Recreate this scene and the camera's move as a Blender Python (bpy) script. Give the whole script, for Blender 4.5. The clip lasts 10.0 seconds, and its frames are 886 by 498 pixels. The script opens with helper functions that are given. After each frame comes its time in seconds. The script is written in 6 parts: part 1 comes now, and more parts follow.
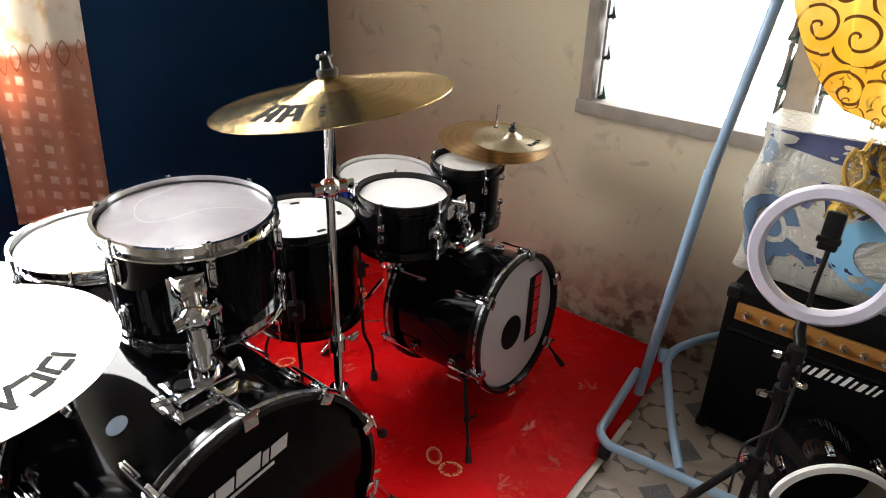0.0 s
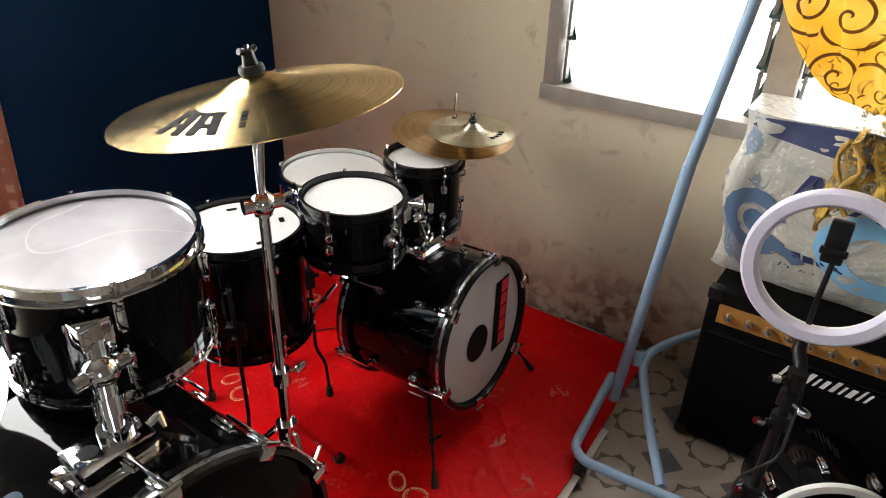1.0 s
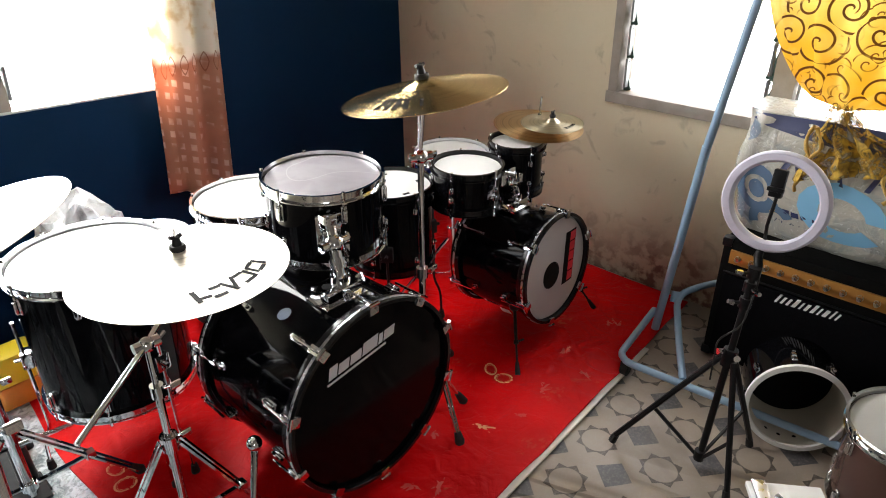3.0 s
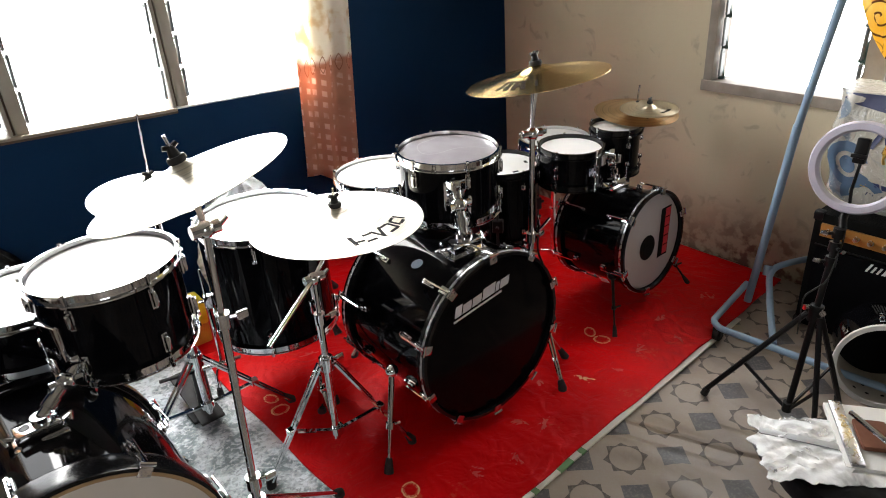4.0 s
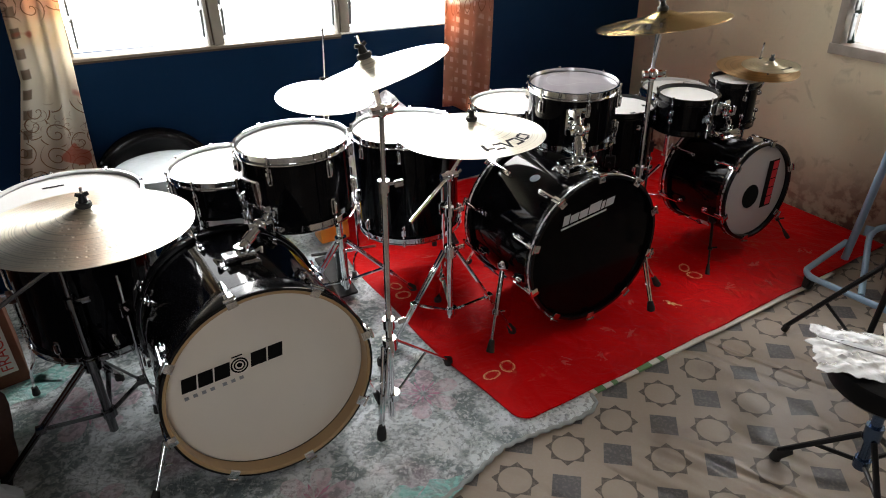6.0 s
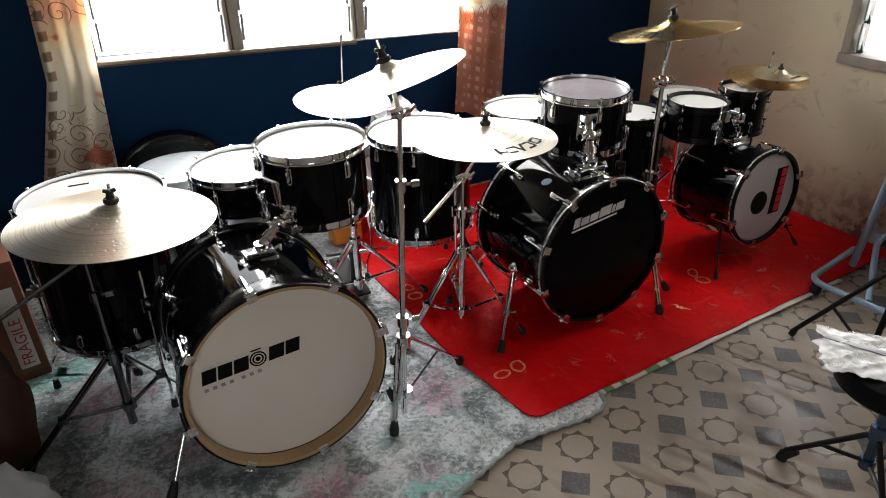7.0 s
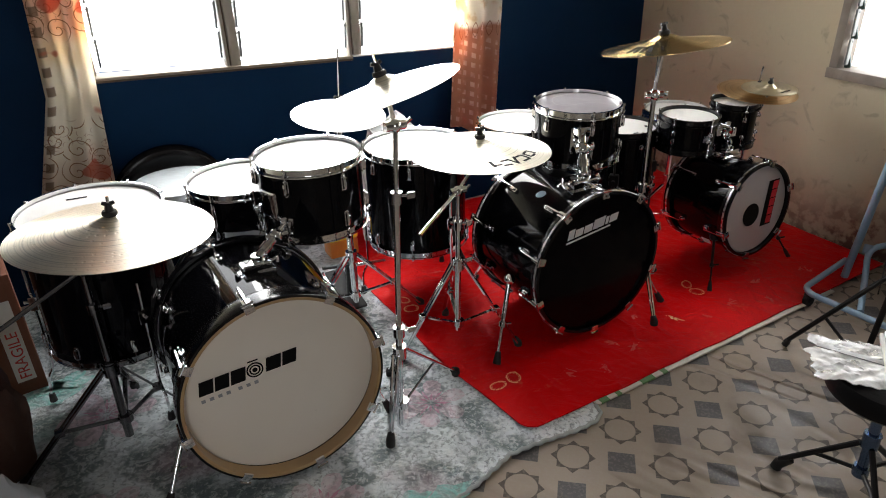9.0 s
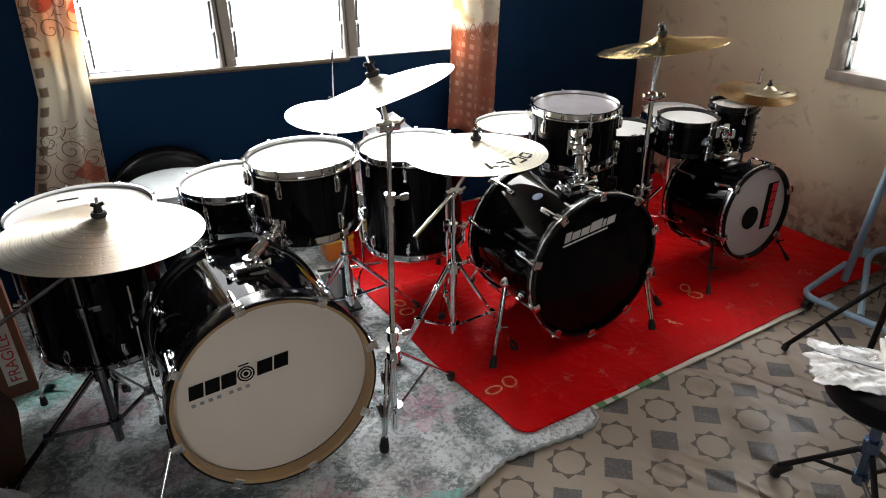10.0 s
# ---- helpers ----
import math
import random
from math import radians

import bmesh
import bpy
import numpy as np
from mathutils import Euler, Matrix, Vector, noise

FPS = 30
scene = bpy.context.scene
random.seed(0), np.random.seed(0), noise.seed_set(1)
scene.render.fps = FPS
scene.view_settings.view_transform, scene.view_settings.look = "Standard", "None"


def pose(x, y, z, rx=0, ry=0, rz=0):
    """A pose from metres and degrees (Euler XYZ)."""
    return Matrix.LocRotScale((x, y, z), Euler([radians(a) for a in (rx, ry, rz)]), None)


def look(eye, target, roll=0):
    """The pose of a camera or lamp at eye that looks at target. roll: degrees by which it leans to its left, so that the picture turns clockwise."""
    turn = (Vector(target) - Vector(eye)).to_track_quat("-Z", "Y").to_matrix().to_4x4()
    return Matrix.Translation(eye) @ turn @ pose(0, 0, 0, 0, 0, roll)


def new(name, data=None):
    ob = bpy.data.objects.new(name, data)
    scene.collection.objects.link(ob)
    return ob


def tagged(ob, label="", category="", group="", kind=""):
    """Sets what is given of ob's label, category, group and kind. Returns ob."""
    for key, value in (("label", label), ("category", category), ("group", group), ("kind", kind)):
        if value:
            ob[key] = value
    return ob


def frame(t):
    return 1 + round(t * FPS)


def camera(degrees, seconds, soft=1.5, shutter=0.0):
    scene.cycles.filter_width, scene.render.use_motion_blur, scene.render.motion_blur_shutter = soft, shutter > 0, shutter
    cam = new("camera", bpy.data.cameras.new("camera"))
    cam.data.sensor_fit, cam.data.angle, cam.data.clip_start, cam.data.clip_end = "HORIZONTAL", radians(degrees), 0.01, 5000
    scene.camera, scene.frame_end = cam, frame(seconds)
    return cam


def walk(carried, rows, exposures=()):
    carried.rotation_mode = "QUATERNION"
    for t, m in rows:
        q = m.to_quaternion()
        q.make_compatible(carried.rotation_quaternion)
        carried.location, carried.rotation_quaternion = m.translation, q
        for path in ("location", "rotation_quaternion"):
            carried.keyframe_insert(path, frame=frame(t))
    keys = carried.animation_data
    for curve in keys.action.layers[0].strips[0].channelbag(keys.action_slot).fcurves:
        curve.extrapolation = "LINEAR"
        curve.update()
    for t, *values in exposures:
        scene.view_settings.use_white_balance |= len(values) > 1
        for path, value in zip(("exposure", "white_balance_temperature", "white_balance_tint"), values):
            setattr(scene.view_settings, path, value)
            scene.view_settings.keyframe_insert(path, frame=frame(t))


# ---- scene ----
cam = camera(66.9, 10.0, 1.0)
PATH = [
    (0, (0.073, -0.211, 1.332), (1.462, 0.901, 0.418), 1.3),
    (0.1, (0.12, -0.183, 1.344), (1.505, 0.937, 0.434), 1.4),
    (0.5, (0.206, -0.113, 1.329), (1.607, 0.934, 0.36), 1.4),
    (1, (0.225, -0.102, 1.323), (1.656, 0.895, 0.344), 1.4),
    (1.5, (0.213, -0.123, 1.334), (1.653, 0.868, 0.363), 1.0),
    (2, (0.072, -0.233, 1.382), (1.476, 0.824, 0.428), -0.2),
    (2.4, (-0.144, -0.368, 1.404), (1.194, 0.739, 0.412), -2.8),
    (2.5, (-0.174, -0.419, 1.433), (1.149, 0.717, 0.454), -2.5),
    (3, (-0.35, -0.514, 1.474), (0.941, 0.694, 0.539), -0.7),
    (3.2, (-0.417, -0.564, 1.475), (0.796, 0.736, 0.558), -3.2),
    (4.3, (-0.69, -0.757, 1.485), (0.379, 0.676, 0.59), -2.5),
    (4.5, (-0.727, -0.81, 1.472), (0.293, 0.656, 0.572), -1.6),
    (4.6, (-0.744, -0.827, 1.463), (0.242, 0.645, 0.535), -1.7),
    (5, (-0.794, -0.911, 1.47), (0.111, 0.598, 0.519), -1.8),
    (5.5, (-0.859, -0.958, 1.478), (0.081, 0.534, 0.534), -0.7),
    (6, (-0.885, -0.983, 1.48), (-0.061, 0.555, 0.502), -2.1),
    (7.5, (-0.943, -1.033, 1.482), (-0.13, 0.535, 0.542), -1.9),
    (8, (-0.948, -1.043, 1.48), (-0.118, 0.523, 0.553), -1.6),
    (8.5, (-0.942, -1.048, 1.479), (-0.116, 0.517, 0.548), -1.8),
    (9, (-0.937, -1.042, 1.478), (-0.104, 0.53, 0.565), -1.8),
    (9.5, (-0.924, -1.05, 1.478), (-0.08, 0.523, 0.576), -1.6),
    (10, (-0.912, -1.031, 1.466), (-0.078, 0.545, 0.56), -1.7),
]
walk(cam, [(t, look(eye, target, roll)) for t, eye, target, roll in PATH],
     exposures=[(0.0, 0.37), (2.0, 0.35), (3.2, 0.3), (4.5, 0.03), (6.0, -0.05), (10.0, -0.05)])

# ---------- light ----------
world = bpy.data.worlds.new("sky")
scene.world = world
world.use_nodes = True
wn = world.node_tree.nodes
sky = wn.new("ShaderNodeTexSky")
sky.sky_type = "NISHITA"
sky.sun_disc = False
sky.sun_elevation, sky.sun_rotation = radians(52), radians(20)
world.node_tree.links.new(sky.outputs[0], wn["Background"].inputs[0])
wn["Background"].inputs[1].default_value = 0.12

XC, YB = 2.02, 1.98                 # inner faces of the cream wall and of the blue wall
XW, YS, ZC = -2.3, -2.6, 2.6        # the far sides of the room and its ceiling
SILL_B, SILL_C, HEAD = 0.90, 0.765, 2.05
SLOPE_B = 0.0375                    # the blue wall's sill falls towards the corner


def area_lamp(name, m, w, h, power, colour=(1.0, 0.98, 0.95)):
    d = bpy.data.lights.new(name, "AREA")
    d.shape, d.size, d.size_y, d.energy, d.color = "RECTANGLE", w, h, power, colour
    new(name, d).matrix_world = m


area_lamp("daylight_blue_wall", look((0.45, YB + 0.42, 1.55), (-0.75, 0, 0.62)), 1.9, 1.7, 235)
area_lamp("daylight_cream_wall", look((XC + 0.22, 0.03, 1.42), (0, 0.03, 1.0)), 1.5, 1.3, 9)
# added fill from behind the camera, its source unseen
area_lamp("fill_back_wall", look((-1.7, YS - 0.2, 1.5), (-0.7, 0.4, 0.5)), 0.9, 1.2, 17)


# ---------- materials ----------
def mat(name, base, rough=0.5, metal=0.0, coat=0.0, var=0.12, scale=8.0, bump=0.0, bscale=60.0, rvar=0.1, spec=0.5):
    m = bpy.data.materials.new(name)
    m.use_nodes = True
    nt = m.node_tree
    N, L = nt.nodes, nt.links
    b = N["Principled BSDF"]
    b.inputs["Metallic"].default_value = metal
    b.inputs["Coat Weight"].default_value = coat
    b.inputs["Coat Roughness"].default_value = 0.04
    b.inputs["Specular IOR Level"].default_value = spec
    tc = N.new("ShaderNodeTexCoord")
    n1 = N.new("ShaderNodeTexNoise")
    n1.inputs["Scale"].default_value, n1.inputs["Detail"].default_value = scale, 6
    L.new(tc.outputs["Object"], n1.inputs["Vector"])
    ramp = N.new("ShaderNodeMix")
    ramp.data_type = "RGBA"
    lo = [max(0.0, c * (1 - var)) for c in base]
    hi = [min(1.0, c * (1 + var)) for c in base]
    ramp.inputs[6].default_value, ramp.inputs[7].default_value = (*lo, 1), (*hi, 1)
    L.new(n1.outputs["Fac"], ramp.inputs[0])
    L.new(ramp.outputs[2], b.inputs["Base Color"])
    n2 = N.new("ShaderNodeTexNoise")
    n2.inputs["Scale"].default_value, n2.inputs["Detail"].default_value = bscale, 4
    L.new(tc.outputs["Object"], n2.inputs["Vector"])
    mr = N.new("ShaderNodeMapRange")
    mr.inputs["To Min"].default_value = max(0.02, rough * (1 - rvar * 2))
    mr.inputs["To Max"].default_value = min(1.0, rough * (1 + rvar * 2))
    L.new(n2.outputs["Fac"], mr.inputs["Value"])
    L.new(mr.outputs[0], b.inputs["Roughness"])
    if bump:
        bp = N.new("ShaderNodeBump")
        bp.inputs["Strength"].default_value = bump
        bp.inputs["Distance"].default_value = 0.004
        L.new(n2.outputs["Fac"], bp.inputs["Height"])
        L.new(bp.outputs[0], b.inputs["Normal"])
    return m


def nodes_of(m):
    return m.node_tree.nodes, m.node_tree.links, m.node_tree.nodes["Principled BSDF"]


def mth(m, op, a, b=None, c=None):
    """A math node; a, b, c are numbers or sockets."""
    n = m.node_tree.nodes.new("ShaderNodeMath")
    n.operation = op
    for i, v in enumerate((a, b, c)):
        if v is None:
            continue
        if isinstance(v, (int, float)):
            n.inputs[i].default_value = v
        else:
            m.node_tree.links.new(v, n.inputs[i])
    return n.outputs[0]


def mixc(m, fac, a, b):
    n = m.node_tree.nodes.new("ShaderNodeMix")
    n.data_type = "RGBA"
    for i, v in ((0, fac), (6, a), (7, b)):
        if isinstance(v, (int, float)):
            n.inputs[i].default_value = v
        elif isinstance(v, tuple):
            n.inputs[i].default_value = (*v, 1)
        else:
            m.node_tree.links.new(v, n.inputs[i])
    return n.outputs[2]


def noise_of(m, scale, detail=5, vec=None, distort=0.0):
    n = m.node_tree.nodes.new("ShaderNodeTexNoise")
    n.inputs["Scale"].default_value, n.inputs["Detail"].default_value = scale, detail
    n.inputs["Distortion"].default_value = distort
    if vec is None:
        tc = m.node_tree.nodes.new("ShaderNodeTexCoord")
        vec = tc.outputs["Object"]
    m.node_tree.links.new(vec, n.inputs["Vector"])
    return n.outputs["Fac"]


def xyz_of(m):
    tc = m.node_tree.nodes.new("ShaderNodeTexCoord")
    s = m.node_tree.nodes.new("ShaderNodeSeparateXYZ")
    m.node_tree.links.new(tc.outputs["Object"], s.inputs[0])
    return s.outputs[0], s.outputs[1], s.outputs[2], tc.outputs["Object"]


def step(m, v, lo, hi):
    n = m.node_tree.nodes.new("ShaderNodeMapRange")
    n.interpolation_type = "SMOOTHSTEP"
    m.node_tree.links.new(v, n.inputs["Value"])
    n.inputs["From Min"].default_value, n.inputs["From Max"].default_value = lo, hi
    return n.outputs[0]


LACQUER = mat("black_lacquer", (0.003, 0.003, 0.004), 0.06, 0, 0.0, 0.3, 5, 0.02, 30, 0.1, 0.13)
LACQUER_BLUE = mat("blue_lacquer", (0.01, 0.02, 0.16), 0.12, 0, 0.5)
LACQUER_BROWN = mat("brown_lacquer", (0.12, 0.06, 0.05), 0.2, 0, 0.4)
CHROME = mat("chrome", (0.72, 0.73, 0.75), 0.08, 1, 0, 0.05, 12, 0.05, 40, 0.3)
CHROME_DULL = mat("dull_chrome", (0.5, 0.5, 0.52), 0.28, 1, 0, 0.15, 20, 0.1, 60, 0.3)
CHROME_DARK = mat("dark_chrome", (0.22, 0.22, 0.235), 0.2, 1, 0, 0.2, 20, 0.1, 60, 0.3)
STEEL_NAVY = mat("navy_tinted_steel", (0.09, 0.14, 0.24), 0.22, 0.9, 0, 0.2, 20)
BLACK_HOOP = mat("black_hoop", (0.006, 0.006, 0.007), 0.18, 0, 0.0, 0.2, 8, 0.0, 60, 0.1, 0.35)
RUBBER = mat("black_rubber", (0.012, 0.012, 0.012), 0.7, 0, 0, 0.2)
PLASTIC = mat("black_plastic", (0.006, 0.006, 0.007), 0.4, 0, 0, 0.2, 8, 0.0, 60, 0.1, 0.3)
HEAD_WHITE = mat("coated_head", (0.70, 0.70, 0.685), 0.5, 0, 0, 0.04, 9, 0.15, 300)
HEAD_SMOOTH = mat("smooth_white_head", (0.82, 0.765, 0.69), 0.3, 0, 0, 0.05, 4)
HEAD_WORN = mat("worn_clear_head", (0.29, 0.275, 0.295), 0.3, 0, 0.1, 0.45, 6, 0.0, 20, 0.02)
wN, wL, wb = nodes_of(HEAD_WORN)
wsrc = wb.inputs["Base Color"].links[0].from_socket
wcol = mixc(HEAD_WORN, mth(HEAD_WORN, "MULTIPLY", step(HEAD_WORN, noise_of(HEAD_WORN, 9, 3, None, 0.6), 0.42, 0.66), 0.7), wsrc, (0.21, 0.19, 0.21))
wcol = mixc(HEAD_WORN, mth(HEAD_WORN, "MULTIPLY", mth(HEAD_WORN, "SUBTRACT", 1.0, step(HEAD_WORN, mth(HEAD_WORN, "ABSOLUTE", mth(HEAD_WORN, "SUBTRACT", noise_of(HEAD_WORN, 4.5, 0), 0.56)), 0.002, 0.006)), 0.16), wcol, (0.72, 0.70, 0.72))
wL.new(wcol, wb.inputs["Base Color"])
HEAD_BLACK = mat("black_head", (0.003, 0.0025, 0.003), 0.12, 0, 0.0, 0.2, 8, 0.0, 60, 0.1, 0.08)
HEAD_GREY = mat("grey_head", (0.45, 0.42, 0.42), 0.35, 0, 0, 0.06, 5)
WOOD_HOOP = mat("tan_hoop", (0.40, 0.26, 0.13), 0.4, 0, 0.2, 0.12, 14)
SILVER_PRINT = mat("silver_print", (0.62, 0.63, 0.66), 0.4)
BLACK_PRINT = mat("black_print", (0.006, 0.006, 0.006), 0.6, 0, 0, 0.2, 8, 0.0, 60, 0.1, 0.08)
WHITE_PRINT = mat("white_print", (0.8, 0.8, 0.78), 0.5)
RED_PRINT = mat("red_print", (0.55, 0.02, 0.03), 0.45)
RED_LETTER = mat("red_lettering", (0.6, 0.05, 0.04), 0.6)
NAVY_PRINT = mat("navy_print", (0.03, 0.04, 0.12), 0.5)
SKY_PRINT = mat("light_blue_print", (0.22, 0.5, 0.74), 0.5)
SLATE_PRINT = mat("slate_blue_print", (0.10, 0.17, 0.27), 0.5)
OCHRE_PRINT = mat("ochre_print", (0.6, 0.36, 0.08), 0.5)
GOLD_PRINT = mat("gold_print", (0.86, 0.42, 0.20), 0.45, 0, 0, 0.25, 60)
LEAF_PRINT = mat("faded_leaf_print", (0.62, 0.07, 0.05), 0.5, 0, 0, 0.3, 60)
STEEL_BLUE = mat("light_blue_paint", (0.27, 0.40, 0.55), 0.35, 0, 0.2, 0.12, 10, 0.05, 30)
TOLEX = mat("black_tolex", (0.004, 0.004, 0.004), 0.55, 0, 0, 0.3, 40, 0.4, 260, 0.1, 0.06)
GRILLE = mat("grille_cloth", (0.003, 0.003, 0.004), 0.85, 0, 0, 0.3, 80, 0.5, 420, 0.1, 0.05)
GOLD_PANEL = mat("gold_panel", (0.40, 0.19, 0.045), 0.38, 0.3, 0, 0.1, 30)
DIFFUSER = mat("ring_diffuser", (0.62, 0.60, 0.72), 0.45, 0, 0, 0.03)
CARD = mat("cardboard", (0.17, 0.062, 0.032), 0.8, 0, 0, 0.12, 12, 0.2, 80)
SEAT_WHITE = mat("pale_seat_cover", (0.55, 0.62, 0.66), 0.35, 0, 0.2, 0.1, 9)
SEAT_FILM = mat("film_wrapped_white_seat", (0.66, 0.72, 0.75), 0.2, 0, 0.4, 0.15, 9, 1.0, 14)
SEAT_BLACK = mat("black_vinyl_seat", (0.005, 0.005, 0.006), 0.35, 0, 0.0, 0.2, 30, 0.2, 90, 0.1, 0.15)
WOOD_TRIM = mat("weathered_wood", (0.24, 0.20, 0.155), 0.65, 0, 0, 0.25, 18, 0.3, 50)
GREY_WOOD = mat("grey_painted_wood", (0.29, 0.255, 0.22), 0.6, 0, 0, 0.4, 16, 0.3, 50)
TAUPE = mat("taupe_painted_steel", (0.30, 0.27, 0.225), 0.45, 0, 0, 0.12, 20, 0.1, 60)
DARK_WOOD = mat("dark_rotten_wood", (0.075, 0.048, 0.03), 0.8, 0, 0, 0.4, 30, 0.5, 70)
CLIP_STEEL = mat("dull_clip_steel", (0.22, 0.23, 0.23), 0.45, 0.6, 0, 0.2, 30)
BLADE_GLASS = mat("green_glass_edge", (0.06, 0.10, 0.085), 0.2, 0, 0, 0.3, 30)
TAPE = mat("white_tape", (0.74, 0.71, 0.66), 0.6, 0, 0, 0.1, 30)
TAPE_GREEN = mat("green_tape", (0.15, 0.30, 0.13), 0.6)
YELLOW = mat("yellow_plastic", (0.80, 0.60, 0.02), 0.4, 0, 0, 0.1)
ORANGE = mat("orange_plastic", (0.75, 0.28, 0.03), 0.4, 0, 0, 0.1)
DARK_CLOTH = mat("dark_brown_cloth", (0.085, 0.038, 0.025), 0.9, 0, 0, 0.4, 6, 0.4, 60)
CEILING_PAINT = mat("ceiling_paint", (0.18, 0.16, 0.135), 0.8, 0, 0, 0.05, 2, 0.1, 60)
GREY_PLASTIC = mat("grey_sheet", (0.30, 0.31, 0.33), 0.5, 0, 0, 0.2, 6)


def cymbal_mat(name, base, rough, hammered=False):
    m = mat(name, base, rough, 1.0, 0, 0.1, 4)
    N, L, b = nodes_of(m)
    x, y, z, v = xyz_of(m)
    r = mth(m, "SQRT", mth(m, "ADD", mth(m, "MULTIPLY", x, x), mth(m, "MULTIPLY", y, y)))
    wob = mth(m, "ADD", r, mth(m, "MULTIPLY", noise_of(m, 3, 2), 0.002))
    g = mth(m, "SINE", mth(m, "MULTIPLY", wob, 1250))
    g2 = mth(m, "SINE", mth(m, "MULTIPLY", wob, 310))
    cmb = N.new("ShaderNodeCombineXYZ")
    L.new(mth(m, "MULTIPLY", r, 170), cmb.inputs[0])
    fine = noise_of(m, 1.0, 3, cmb.outputs[0])
    h = mth(m, "ADD", mth(m, "MULTIPLY", g, 0.12), mth(m, "ADD", mth(m, "MULTIPLY", g2, 0.10), mth(m, "MULTIPLY", fine, 0.9)))
    if hammered:
        vo = N.new("ShaderNodeTexVoronoi")
        vo.inputs["Scale"].default_value, vo.inputs["Randomness"].default_value = 48, 0.55
        L.new(v, vo.inputs["Vector"])
        h = mth(m, "ADD", h, mth(m, "MULTIPLY", step(m, vo.outputs["Distance"], 0.08, 0.26), 2.2))
    bp = N.new("ShaderNodeBump")
    bp.inputs["Strength"].default_value, bp.inputs["Distance"].default_value = 0.28, 0.0008
    b.inputs["Anisotropic"].default_value = 0.8
    b.inputs["Anisotropic Rotation"].default_value = 0.25
    tg = N.new("ShaderNodeTangent")
    tg.direction_type, tg.axis = "RADIAL", "Z"
    L.new(tg.outputs[0], b.inputs["Tangent"])
    src = b.inputs["Base Color"].links[0].from_socket
    L.new(mixc(m, mth(m, "MULTIPLY", step(m, fine, 0.45, 0.70), 0.75), src, tuple(k * 0.5 for k in base)), b.inputs["Base Color"])
    L.new(h, bp.inputs["Height"])
    L.new(bp.outputs[0], b.inputs["Normal"])
    return m


BRASS = cymbal_mat("brass_cymbal", (0.88, 0.67, 0.33), 0.24)
BRASS_DARK = cymbal_mat("aged_brass_cymbal", (0.56, 0.38, 0.20), 0.34)
SPLASH_BRONZE = cymbal_mat("dull_splash_cymbal", (0.60, 0.54, 0.40), 0.36)
BRONZE_PALE = cymbal_mat("pale_bronze_cymbal", (0.92, 0.87, 0.74), 0.44)
BRONZE_HAMMERED = cymbal_mat("hammered_bronze_cymbal", (0.90, 0.84, 0.70), 0.38, True)


def wall_mat(name, base, stain, low):
    m = mat(name, base, 0.75, 0, 0, 0.06, 2.5, 0.25, 45)
    N, L, b = nodes_of(m)
    x, y, z, v = xyz_of(m)
    big = noise_of(m, 3.2, 7, v, 0.6)
    spots = noise_of(m, 9.0, 6, v, 1.0)
    hgt = mth(m, "ADD", z, mth(m, "MULTIPLY", mth(m, "SUBTRACT", big, 0.5), 0.55))
    damp = mth(m, "SUBTRACT", 1.0, step(m, hgt, 0.0, low))
    damp = mth(m, "MULTIPLY", damp, mth(m, "ADD", 0.35, mth(m, "MULTIPLY", step(m, noise_of(m, 22, 6, v), 0.42, 0.6), 0.65)))
    src = b.inputs["Base Color"].links[0].from_socket
    c = mixc(m, mth(m, "MULTIPLY", step(m, spots, 0.58, 0.70), 0.45), src, tuple(k * 0.45 for k in base))
    c = mixc(m, mth(m, "MULTIPLY", step(m, big, 0.55, 0.75), 0.25), c, tuple(k * 0.75 for k in base))
    c = mixc(m, damp, c, stain)
    L.new(c, b.inputs["Base Color"])
    return m


CREAM = wall_mat("cream_wall_paint", (0.60, 0.53, 0.385), (0.16, 0.085, 0.065), 0.36)
NAVY = mat("navy_wall_paint", (0.003, 0.0225, 0.066), 0.6, 0, 0, 0.25, 2.5, 0.15, 30, 0.1, 0.08)
PLASTER = mat("plain_plaster", (0.13, 0.115, 0.10), 0.8, 0, 0, 0.08, 2, 0.2, 40)


